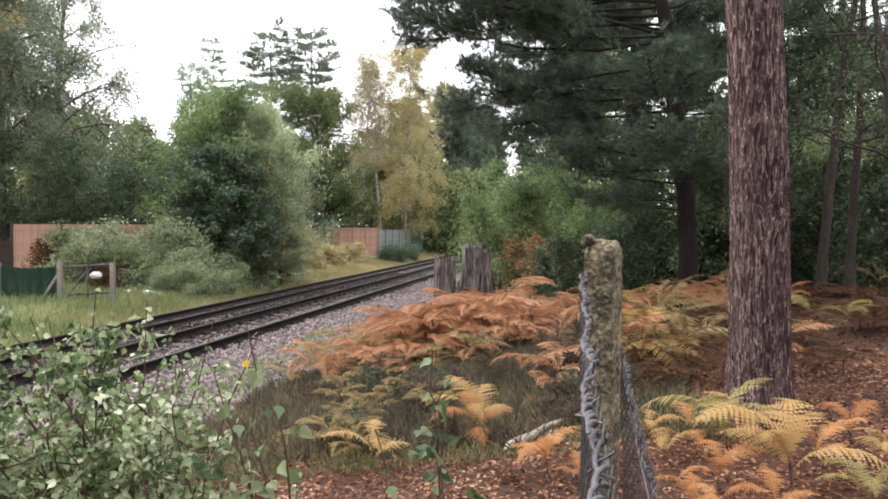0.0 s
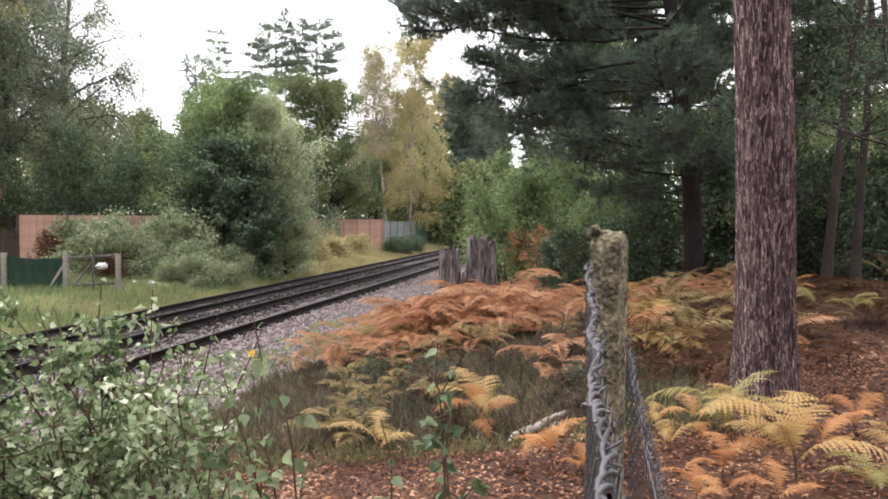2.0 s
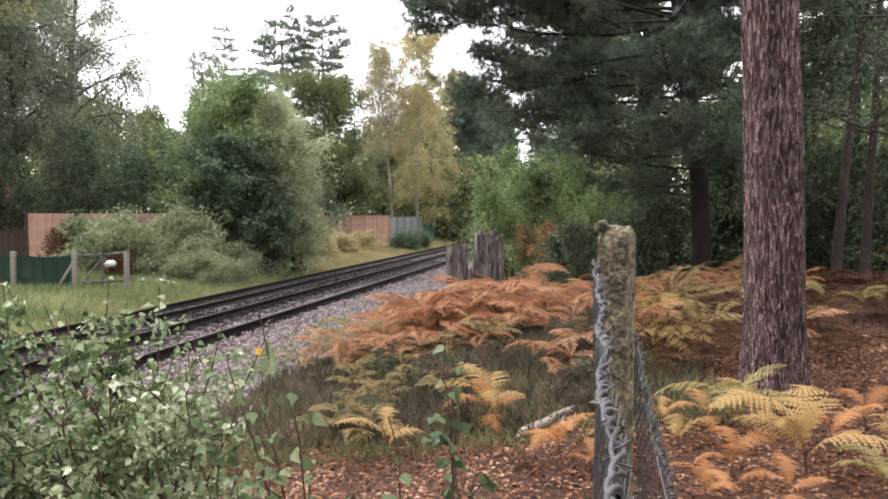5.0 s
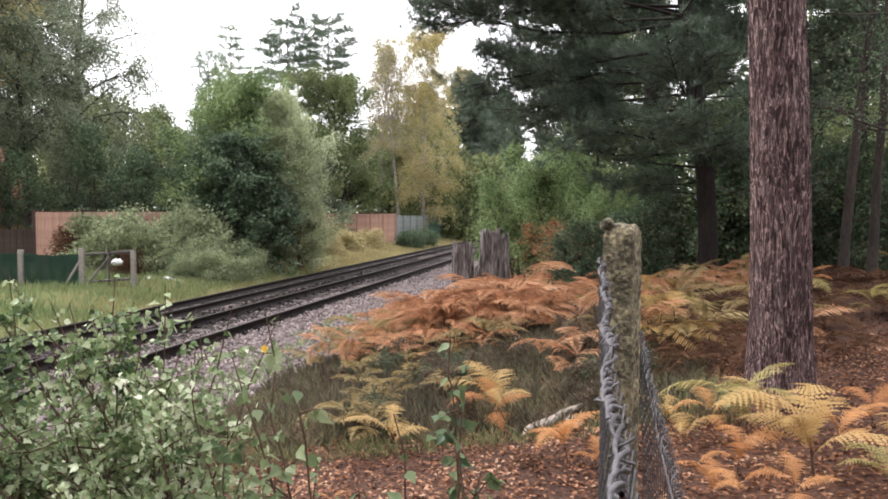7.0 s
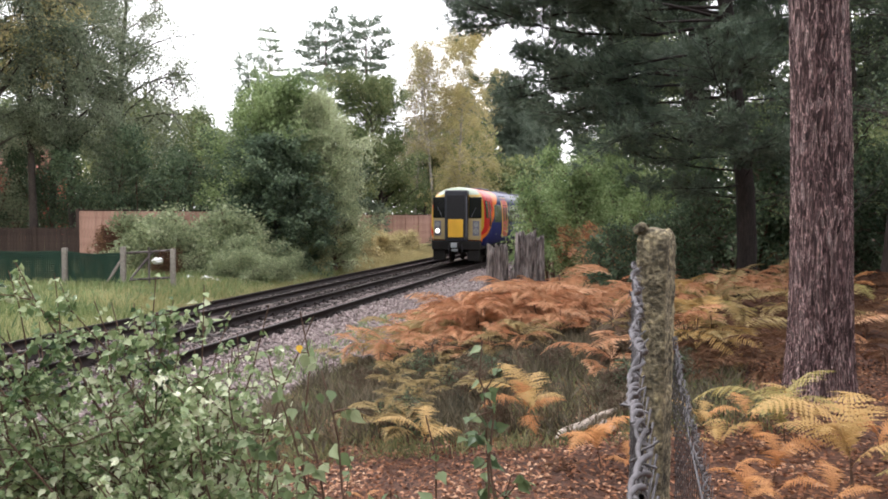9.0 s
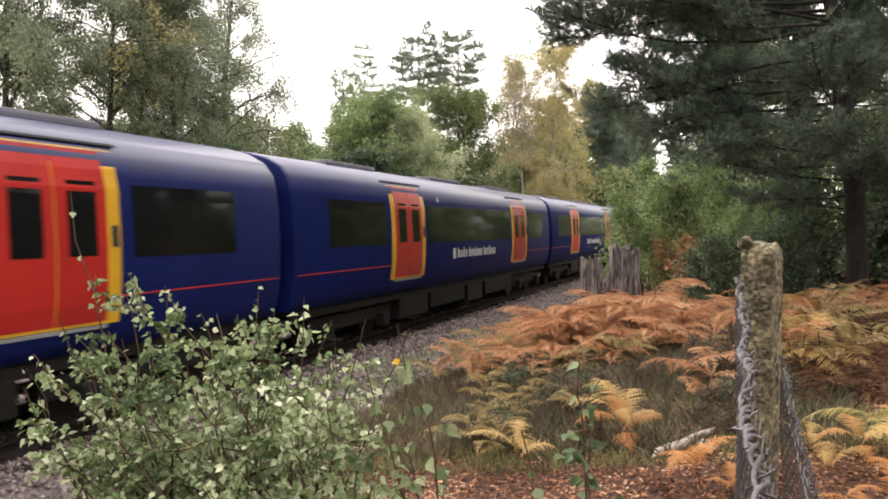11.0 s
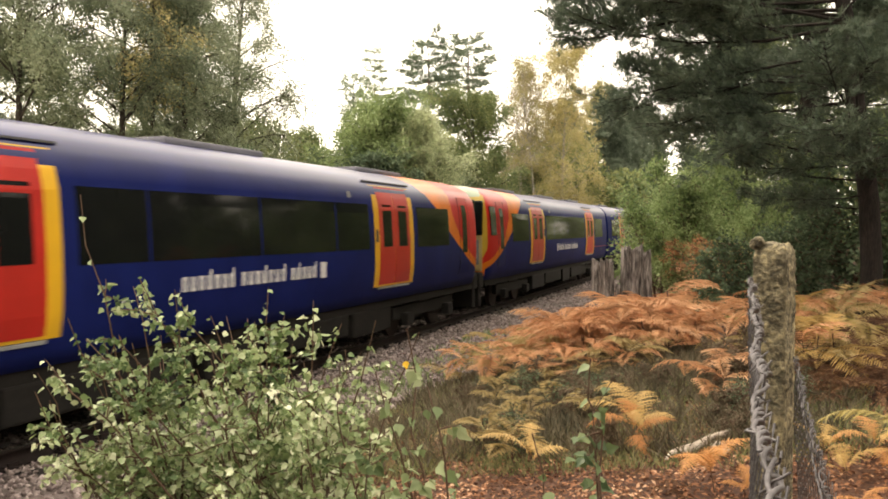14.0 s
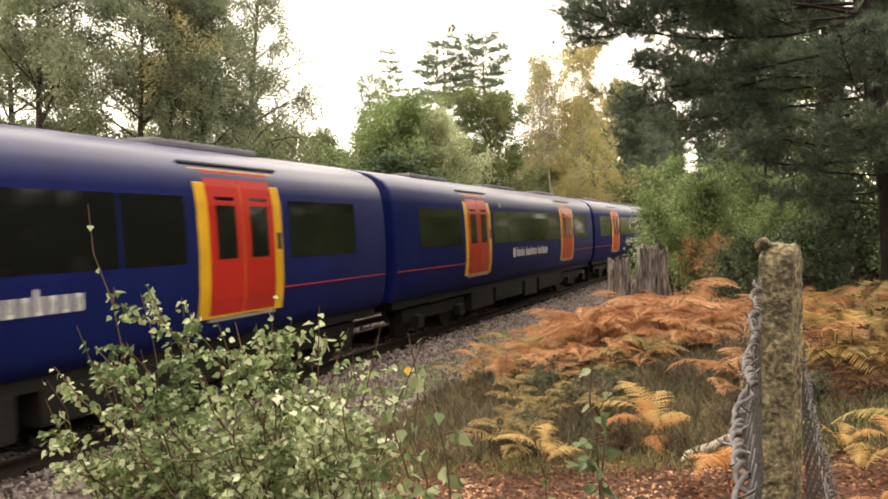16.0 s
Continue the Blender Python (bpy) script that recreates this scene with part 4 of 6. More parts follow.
    part("bumper_beam", boxed(x - 0.08, x + 0.35, -1.2, 1.2, 0.75, 1.2, bevel=0.06), M_UNDER, root)
    for y in (-0.85, 0.85):
        part("snow_plough", boxed(x, x + 0.25, y - 0.3, y + 0.3, 0.22, 0.8, bevel=0.04), M_UNDER, root)
    cp = part("coupler", boxed(x - 0.45, x + 0.3, -0.2, 0.2, 0.82, 1.12, bevel=0.05), M_UNDER, root, "grey steel coupler")
    part("coupler_face", boxed(x - 0.5, x - 0.44, -0.16, 0.16, 0.86, 1.1, bevel=0.03), M_STEEL, cp)
    part("coupler_box", boxed(x - 0.42, x - 0.1, -0.14, 0.14, 0.68, 0.8, bevel=0.03), M_STEEL, cp)
    return root


UNIT = 103.25
cab_car, mid_car = coach(True), coach(False)
CARS = []   # each car, its place behind the train's nose, whether it faces backwards
for u in range(2):
    for i in range(5):
        at = u * UNIT + i * CAR
        end = i == 4
        src = cab_car if i in (0, 4) else mid_car
        ob = src if (u, i) in ((0, 0), (0, 1)) else copy_thing(src, Matrix())
        CARS.append((ob, at + (CAR if end else 0), end))


def nose_at(t):
    return float(np.interp(t, [0, 9.5, 10, 12.5, 13, 13.5, 14, 14.5, 15.5, 16], [249.5, 26.9, 15.1, -44.7, -56.45, -68.45, -80.3, -92.53, -116.95, -129.02]))


def car_pose(t, at, back):
    return on_track(nose_at(t) + at, TRACK_L + 0.04, RAIL_Z) @ pose(0, 0, 0, 0, 0, 180 if back else 0)


def motions():
    walk(cam, [(t, eye_pose(*row)) for t, *row in PATH], EXPOSURES)
    for ob, at, back in CARS:
        walk(ob, [(t, car_pose(t, at, back)) for t in (0, 4, 8, 9.5, 10, 11.25, 12.5, 13, 13.5, 14, 14.5, 15, 15.5, 16)])
# ---- trees beyond the track ----
far_birch = dict(H=17, r0=0.2, bare=0.28, limbs=24, reach=4.6, rise=0.55, sag=0.05, twigs=9, twig_len=1.9, per_twig=200, spread=0.2, leaf=0.12, twig_sag=0.3, wobble=0.12, shape=1.4, sway=0.02)
tree_thing("birch_tree", (-19.0, 39.5), M_BARK_DARK, M_BIRCH, "tall thin grey-green birch with ascending limbs", "tree", "trees behind the railway", 11, lean=(0.01, 0), **{**far_birch, "H": 19, "r0": 0.22, "limbs": 22, "twigs": 14, "per_twig": 95, "leaf": 0.11, "reach": 3.9, "twig_len": 1.9, "twig_sag": 0.4, "rise": 0.75, "bare": 0.3,
           "extra": [(6.6, -0.1, 4.4, 0.85), (7.6, 0.25, 4.6, 0.75), (8.6, -0.4, 4.2, 0.6), (5.6, 0.1, 3.6, 0.5), (9.5, 0.0, 4.0, 0.9), (7.2, 3.0, 3.4, 0.8), (6.2, 2.6, 3.0, 0.6)]})
left = tree_thing("birch_tree", (-20.9, 32.7), M_BARK_DARK, M_BIRCH, "tall dark-stemmed birch with hanging grey-green foliage", "tree", "trees behind the railway", 12, **{**far_birch, "per_twig": 175, "reach": 4.4, "bare": 0.28, "limbs": 38, "twigs": 9})
again(left, -23.6, 29.6, 100, 1.05)
again(left, -18.9, 35.5, 210, 0.95)
again(left, -27.5, 33.0, 300, 1.1)
again(left, -22.5, 40.0, 40, 1.0)
tree_thing("birch_tree", (-19.6, 33.6), M_BARK_DARK, M_BIRCH_YEL, "birch with a few orange autumn leaves", "tree", "trees behind the railway", 13, **{**far_birch, "per_twig": 45, "reach": 3.0, "bare": 0.5, "H": 15})

scrub = dict(H=6.5, r0=0.09, bare=0.06, limbs=30, reach=2.2, rise=0.6, sag=0.0, twigs=8, twig_len=1.0, per_twig=44, spread=0.22, leaf=0.13, stems=4, wobble=0.14)
s1 = tree_thing("sallow_scrub", (-15.8, 36.5), M_TWIG, M_BUSH, "dense grey-green sallow scrub behind a fence", "shrub", "scrub behind the railway", 21, **scrub)
again(s1, -13.0, 36.8, 80, 0.9)
again(s1, -20.5, 37.0, 200, 1.0)
s2 = tree_thing("birch_scrub", (-17.8, 38.5), M_TWIG, M_BIRCH, "young grey-green birch scrub", "shrub", "scrub behind the railway", 22, **{**scrub, "H": 7.5})
again(s2, -23.5, 36.0, 60, 1.0)
again(s2, -11.5, 39.0, 130, 1.0)
again(s2, -27.0, 36.0, 160, 1.1)
again(s1, -30.0, 40.0, 20, 1.3)
again(s2, -33.0, 45.0, 220, 1.4)
again(s2, -24.8, 40.0, 90, 1.15)
again(s1, -17.8, 36.0, 300, 0.95)
again(s1, -11.0, 36.2, 10, 1.0)

bushy = dict(r0=0.1, bare=0.03, sag=0.01, twigs=9, stems=1, wobble=0.12, sway=0.03, limb_r=0.25, reach=2.6, shape=1.0)
tree_thing("hawthorn_bush", (-9.95, 35.0), M_BARK_DARK, M_GREEN, "large rounded bright green bush beside the line", "bush", "bushes beyond the track", 31,
           **{**bushy, "H": 7.5, "limbs": 150, "profile": ([0, 2.5, 4.5, 5.8, 6.9, 7.5], [2.4, 3.2, 3.3, 2.8, 1.7, 0.8]), "rise": 0.25, "twig_len": 0.85, "per_twig": 34, "spread": 0.15, "leaf": 0.135})
tree_thing("holly_bush", (-8.9, 33.0), M_BARK_DARK, M_BUSH, "dense dark green rounded bush beside the line", "bush", "bushes beyond the track", 32,
           **{**bushy, "H": 5.2, "limbs": 110, "profile": ([0, 1.2, 2.8, 4.2, 5.2], [2.4, 2.9, 2.7, 1.8, 0.7]), "rise": 0.02, "sag": 0.02, "twig_len": 0.75, "per_twig": 30, "spread": 0.09, "leaf": 0.14, "flat": 0.4})
tree_thing("willow_bush", (-6.75, 34.7), M_TWIG, M_WILLOW, "pale grey-green willow bush beside the line", "bush", "bushes beyond the track", 33,
           **{**bushy, "H": 7.4, "limbs": 130, "profile": ([0, 2.0, 4.5, 6.0, 6.9], [1.6, 2.4, 2.2, 1.6, 0.7]), "rise": 0.65, "twig_len": 0.9, "per_twig": 44, "spread": 0.13, "leaf": 0.13, "aspect": 0.35})
tree_thing("oak_tree", (-7.5, 56.5), M_BARK_DARK, M_OAK, "dark green oak with a visible forked trunk", "tree", "trees behind the railway", 41,
           H=10.8, r0=0.26, bare=0.2, limbs=36, reach=3.6, profile=([2, 5, 8, 10, 10.8], [3.0, 4.4, 4.2, 2.8, 1.4]), rise=0.45, sag=-0.02, twigs=13, twig_len=1.2, per_twig=90, spread=0.2, leaf=0.14, wobble=0.16, sway=0.05)
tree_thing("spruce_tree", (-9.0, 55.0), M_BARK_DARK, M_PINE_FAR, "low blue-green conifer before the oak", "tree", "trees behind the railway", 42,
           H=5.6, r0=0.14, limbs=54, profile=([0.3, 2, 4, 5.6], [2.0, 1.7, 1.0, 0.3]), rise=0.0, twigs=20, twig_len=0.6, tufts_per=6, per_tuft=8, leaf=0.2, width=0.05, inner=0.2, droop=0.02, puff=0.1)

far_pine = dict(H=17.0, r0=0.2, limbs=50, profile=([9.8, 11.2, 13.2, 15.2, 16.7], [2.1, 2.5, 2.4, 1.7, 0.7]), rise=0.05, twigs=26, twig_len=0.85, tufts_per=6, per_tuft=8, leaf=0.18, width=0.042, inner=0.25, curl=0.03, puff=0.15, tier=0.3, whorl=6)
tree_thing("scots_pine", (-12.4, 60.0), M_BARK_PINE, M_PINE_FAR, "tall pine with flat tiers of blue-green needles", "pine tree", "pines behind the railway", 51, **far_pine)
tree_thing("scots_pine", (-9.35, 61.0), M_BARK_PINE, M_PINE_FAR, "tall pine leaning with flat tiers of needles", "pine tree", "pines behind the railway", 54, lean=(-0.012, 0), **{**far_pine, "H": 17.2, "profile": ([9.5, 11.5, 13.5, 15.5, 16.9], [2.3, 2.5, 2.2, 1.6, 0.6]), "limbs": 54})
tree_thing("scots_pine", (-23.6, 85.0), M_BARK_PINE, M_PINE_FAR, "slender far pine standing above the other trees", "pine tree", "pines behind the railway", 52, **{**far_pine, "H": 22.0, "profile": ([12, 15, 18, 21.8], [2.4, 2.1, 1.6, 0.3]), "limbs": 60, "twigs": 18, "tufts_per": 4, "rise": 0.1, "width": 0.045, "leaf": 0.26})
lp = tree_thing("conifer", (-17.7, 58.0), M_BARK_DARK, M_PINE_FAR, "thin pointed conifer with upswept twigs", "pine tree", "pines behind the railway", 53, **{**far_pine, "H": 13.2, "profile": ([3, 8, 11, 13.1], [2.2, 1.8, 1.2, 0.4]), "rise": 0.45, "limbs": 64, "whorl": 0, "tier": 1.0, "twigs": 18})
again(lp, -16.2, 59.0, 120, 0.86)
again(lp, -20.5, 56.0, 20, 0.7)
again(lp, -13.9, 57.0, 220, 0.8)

hang = dict(H=17.0, r0=0.17, bare=0.14, limbs=40, reach=3.0, profile=([2, 6, 12, 15, 17], [3.2, 4.4, 4.0, 3.0, 1.2]), rise=0.6, sag=0.06, twigs=15, twig_len=1.9, per_twig=75, spread=0.16, leaf=0.13, twig_sag=0.4, wobble=0.09, shape=1.3, sway=0.015)
tree_thing("birch_tree", (-2.8, 68.0), M_BARK_BIRCH, M_BIRCH_YEL, "tall weeping birch in yellow autumn leaf", "tree", "autumn birches", 61, **hang)
tree_thing("birch_tree", (-4.7, 67.0), M_BARK_BIRCH, M_BIRCH_YEL, "white-stemmed birch with yellow leaves", "tree", "autumn birches", 62, **{**hang, "per_twig": 16, "H": 16.0, "bare": 0.45, "profile": ([6, 11, 14, 16.3], [2.2, 2.6, 2.2, 1.0])})
tree_thing("birch_tree", (-6.6, 69.0), M_BARK_BIRCH, M_BIRCH_PINK, "nearly bare birch with faded pinkish twigs", "tree", "autumn birches", 63, **{**hang, "per_twig": 40, "H": 15.6, "bare": 0.3, "leaf": 0.09, "profile": ([4, 9, 13, 15.6], [2.2, 2.6, 2.0, 0.8])})
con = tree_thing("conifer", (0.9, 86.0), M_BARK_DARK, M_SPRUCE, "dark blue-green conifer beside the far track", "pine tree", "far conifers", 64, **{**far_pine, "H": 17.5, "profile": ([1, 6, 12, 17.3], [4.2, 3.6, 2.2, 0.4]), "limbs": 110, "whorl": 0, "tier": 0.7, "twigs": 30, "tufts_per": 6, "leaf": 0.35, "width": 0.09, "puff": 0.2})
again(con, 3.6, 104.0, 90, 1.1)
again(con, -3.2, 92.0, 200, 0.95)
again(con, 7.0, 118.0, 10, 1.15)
fo = tree_thing("oak_tree", (-5.6, 68.5), M_BARK_DARK, M_OAK, "bushy dark green oak behind the far fence", "tree", "trees behind the railway", 65,
                H=7.5, r0=0.2, bare=0.08, limbs=26, reach=3.2, rise=0.3, sag=0.0, twigs=9, twig_len=1.2, per_twig=60, spread=0.25, leaf=0.14, wobble=0.15, shape=1.4, sway=0.04)
again(fo, -10.8, 60.0, 70, 0.95)
again(fo, -15.0, 56.0, 140, 1.05)
again(fo, -2.6, 73.0, 200, 0.8)
again(fo, -3.0, 79.0, 250, 1.25)
again(fo, -20.0, 52.0, 10, 1.1)
again(fo, -26.0, 54.0, 90, 1.3)
again(fo, 1.5, 100.0, 10, 1.3)

# ---- woods closing the distance, with unseen ones added behind the eye ----
def woods(name, spots, seed, mat, n=9000, h=11, leaf=0.5):
    """A wood as one mass of leaf clumps with an uneven top."""
    r = np.random.default_rng(seed)
    out = []
    for x, y, rad in spots:
        hh = h * r.uniform(0.75, 1.2)
        k = n // len(spots)
        a, u = r.uniform(0, 6.283, k), r.uniform(0, 1, k) ** 0.5
        z = r.uniform(0.02, 1, k)
        w = rad * np.sqrt(np.clip(1 - (z * 1.0 - 0.25) ** 2 / 0.62, 0.05, 1))
        lump = 1 + 0.18 * np.sin(a * 5 + z * 9 + x)
        c = np.stack([x + np.cos(a) * u * w * lump, y + np.sin(a) * u * w * lump, ground_z(x, y) + z * hh * (1 + 0.06 * np.sin(a * 3))], -1)
        out.append(blades(c, rand_dirs(r, k), rand_dirs(r, k), leaf * r.uniform(0.6, 1.4, k), leaf * 0.6))
    v, f = join(out)
    return tagged(link(name, raw_mesh(name, v, f, mat)), "mixed woodland mass closing the surroundings", "woodland", kind="stuff")


rr = random.Random(9)
woods("far_woodland", [(-75 + 3.6 * i + rr.uniform(-2, 2), 80 + rr.uniform(-6, 10) - (0.3 * abs(-75 + 3.6 * i)), rr.uniform(3.8, 5.5)) for i in range(22)], 71, M_OAK, 90000, 9.5, 0.45)
woods("far_woodland", [(10 + 2.5 * i + rr.uniform(-2, 2), 48 + rr.uniform(-6, 40), rr.uniform(3.5, 5)) for i in range(18)], 72, M_OAK, 60000, 13, 0.42)
woods("far_woodland", [(-62 + rr.uniform(-6, 6), -40 + 10 * i, 7) for i in range(11)], 73, M_OAK, 14000, 14, 1.2)
# Next two: unseen, added to darken the train's reflections and the back light.
woods("far_woodland", [(-50 + 7 * i, -17 + rr.uniform(-4, 4), 5) for i in range(15)], 74, M_OAK, 30000, 13, 0.8)
woods("far_woodland", [(-0.5 - 2.2 * i + rr.uniform(-1, 1), -6 - 3.2 * i, 2.6) for i in range(5)], 76, M_OAK, 16000, 7, 0.5)
woods("far_woodland", [(55 + rr.uniform(-6, 6), -40 + 10 * i, 8) for i in range(10)], 75, M_OAK, 14000, 15, 1.2)

# ---- the near side: big pines and the wood ----
def pine_trunk(name, at, base_r, height, mat, seed, lean=(0, 0), rough=0.02):
    """A trunk with plated, furrowed bark."""
    r = np.random.default_rng(seed)
    seg, rings = 88, 240
    a = np.linspace(0, 2 * np.pi, seg, endpoint=False)
    z = np.linspace(-0.15, height, rings)
    rad = base_r * (1 - 0.33 * np.clip(z, 0, None) / height) * (1 + 0.42 * np.exp(-np.clip(z + 0.15, 0, None) / 0.28))
    v = np.empty((rings, seg, 3))
    for i in range(rings):
        cx, cy = lean[0] * z[i] + 0.03 * math.sin(z[i] * 0.9), lean[1] * z[i] + 0.03 * math.cos(z[i] * 0.7)
        g = np.array([noise.ridged_multi_fractal(Vector((math.cos(t) * 1.9, math.sin(t) * 1.9, z[i] * 0.85 + seed)) * (base_r / 0.27) * 4.6, 0.9, 2.1, 3, 0.9, 2.0) for t in a])
        rr_ = rad[i] + rough * (np.clip(g * 0.5, 0, 1.1) - 0.5)
        v[i] = np.stack([cx + np.cos(a) * rr_, cy + np.sin(a) * rr_, np.full(seg, z[i])], -1)
    i, j = np.meshgrid(np.arange(rings - 1), np.arange(seg), indexing="ij")
    q = i * seg + j
    w = i * seg + (j + 1) % seg
    return raw_mesh(name, v.reshape(-1, 3), np.stack([q, w, w + seg, q + seg], -1).reshape(-1, 4), mat, True)


big = tagged(new("scots_pine"), "thick reddish-grey pine trunk with plated bark among bracken", "pine tree", "pines of the wood")
big.location = (2.68, 6.6, ground_z(2.68, 6.6) - 0.02)
link("trunk", pine_trunk("trunk", None, 0.246, 9.0, M_BARK_PINE, 3, lean=(-0.036, 0.0), rough=0.02), big)
(wv, wf), (lv, lf) = make_tree(np.random.default_rng(80), H=9, r0=0.14, bare=0.15, limbs=18, reach=3.6, rise=0.1, sag=0.0, twigs=8, twig_len=0.8, per_twig=14, spread=0.1, leaf=0.16, aspect=0.12, kind="needle", wobble=0.1)
link("crown", raw_mesh("crown", lv, lf, M_PINE), big, m=Matrix.Translation((-0.22, 0, 8.2)))
link("limbs", raw_mesh("limbs", wv, wf, M_BARK_PINE, True), big, m=Matrix.Translation((-0.22, 0, 8.2)))

near_pine = dict(H=13, r0=0.175, limbs=50, profile=([1.5, 2.4, 3.3, 4.2, 5.2, 9, 12.8], [1.5, 2.2, 3.0, 3.6, 4.2, 4.0, 0.8]), rise=0.08, twigs=34, twig_len=0.75, tufts_per=8, per_tuft=12, leaf=0.13, width=0.015, inner=0.33, puff=0.06)
tree_thing("scots_pine", (4.43, 14.2), M_BARK_SHADED, M_PINE, "dark pine with long spreading needle-clad boughs", "pine tree", "pines of the wood", 82, bend=-0.018,
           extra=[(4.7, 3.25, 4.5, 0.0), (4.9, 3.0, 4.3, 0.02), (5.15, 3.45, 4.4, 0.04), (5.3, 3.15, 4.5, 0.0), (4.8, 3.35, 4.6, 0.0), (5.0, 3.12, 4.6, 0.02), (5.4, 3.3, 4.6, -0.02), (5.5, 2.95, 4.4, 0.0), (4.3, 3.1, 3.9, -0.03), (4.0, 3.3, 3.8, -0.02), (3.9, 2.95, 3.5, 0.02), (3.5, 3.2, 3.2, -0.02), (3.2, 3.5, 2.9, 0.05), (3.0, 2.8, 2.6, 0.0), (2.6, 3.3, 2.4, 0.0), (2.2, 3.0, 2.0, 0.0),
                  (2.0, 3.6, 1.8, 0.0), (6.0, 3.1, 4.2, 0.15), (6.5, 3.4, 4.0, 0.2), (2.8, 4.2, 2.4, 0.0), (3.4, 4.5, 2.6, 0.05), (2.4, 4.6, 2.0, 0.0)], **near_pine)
np2 = tree_thing("scots_pine", (5.0, 20.5), M_BARK_SHADED, M_PINE, "dark pine standing behind another in the wood", "pine tree", "pines of the wood", 83, **{**near_pine, "H": 15, "profile": ([4, 6, 11, 14.8], [2.4, 3.8, 3.4, 0.8]), "limbs": 52, "per_tuft": 8, "leaf": 0.2, "width": 0.035, "puff": 0.1})
again(np2, 3.9, 27.0, 80, 0.82)
again(np2, 8.8, 22.0, 130, 0.95)
again(np2, 11.5, 17.0, 250, 0.9)
again(np2, 7.6, 30.0, 40, 1.1)
again(np2, 14.0, 28.0, 300, 1.1)

thin = dict(H=11, r0=0.09, bare=0.22, limbs=20, reach=2.6, rise=0.3, sag=0.02, twigs=8, twig_len=1.1, per_twig=48, spread=0.16, leaf=0.055, wobble=0.14, shape=1.5, twig_sag=0.12, sway=0.04)
t1 = tree_thing("oak_sapling_tree", (6.3, 13.2), M_BARK_DARK, M_BUSH, "thin-stemmed young oak in shade", "tree", "thin trees of the wood", 91, **thin)
again(t1, 7.5, 14.6, 90, 1.05)
again(t1, 6.2, 10.6, 180, 0.85)
again(t1, 9.2, 15.5, 270, 1.1)
again(t1, 10.0, 12.5, 30, 1.0)
again(t1, 8.6, 19.5, 140, 1.2)
again(t1, 12.5, 20.5, 220, 1.2)
t2 = tree_thing("birch_tree", (7.1, 16.5), M_BARK_DARK, M_GREEN, "thin wood-side birch with fine green leaves", "tree", "thin trees of the wood", 92, **{**thin, "bare": 0.12, "H": 9})
again(t2, 10.8, 24.0, 45, 1.2)
again(t2, 5.6, 25.5, 145, 1.1)
again(t2, 15.0, 22.0, 245, 1.2)
tree_thing("birch_tree", (4.5, 26.0), M_BARK_DARK, M_HAZEL, "yellow-green birch at the wood's edge", "tree", "thin trees of the wood", 93, **{**thin, "bare": 0.1, "H": 8.0, "per_twig": 34})
hz = tree_thing("hazel_bush", (1.55, 19.2), M_TWIG, M_HAZEL, "light green leafy bush at the wood's edge", "bush", "bushes at the wood's edge", 94,
                H=3.9, r0=0.06, bare=0.04, limbs=60, reach=1.35, rise=0.55, sag=0.02, twigs=8, twig_len=0.6, per_twig=34, spread=0.11, leaf=0.075, stems=5, wobble=0.12, shape=1.3)
again(hz, 2.5, 18.0, 70, 0.8)
again(hz, 3.0, 22.5, 150, 0.9)
again(hz, 4.6, 34.0, 20, 1.3)
again(hz, 4.2, 20.2, 200, 0.9)
again(hz, 4.7, 24.0, 260, 1.25)
again(hz, 5.4, 44.0, 20, 1.5)
again(hz, 8.0, 58.0, 20, 1.8)
hb = tree_thing("holly_bush", (2.35, 14.6), M_TWIG, M_BUSH, "low dark green bush in the bracken", "bush", "bushes at the wood's edge", 95,
                H=1.5, r0=0.04, bare=0.04, limbs=44, reach=0.75, rise=0.3, sag=0.02, twigs=7, twig_len=0.4, per_twig=26, spread=0.08, leaf=0.06, stems=4, wobble=0.12)
again(hb, 3.4, 15.2, 80, 1.3)
again(hb, 7.5, 18.5, 80, 1.8)
again(hb, 9.5, 21.5, 180, 2.2)
again(hb, 6.0, 19.0, 10, 2.2)
again(hb, 9.0, 16.2, 60, 1.7)
again(hb, 10.8, 18.6, 130, 2.4)
again(hb, 12.5, 17.5, 220, 2.6)
again(hb, 7.9, 21.5, 300, 2.4)

tree_thing("dead_bush", (2.15, 17.0), M_TWIG, M_FERN_OR, "rusty orange dead foliage at the bush's foot", "bush", "bushes at the wood's edge", 96,
           H=1.7, r0=0.03, bare=0.55, limbs=30, reach=0.85, rise=-0.05, sag=0.03, twigs=8, twig_len=0.35, per_twig=16, spread=0.03, leaf=0.06, aspect=0.3, stems=3, wobble=0.1, flat=0.2)
again(t2, 4.3, 28.0, 145, 0.95)
again(t2, 5.1, 31.0, 30, 1.05)
again(hz, 2.6, 25.0, 300, 1.0)
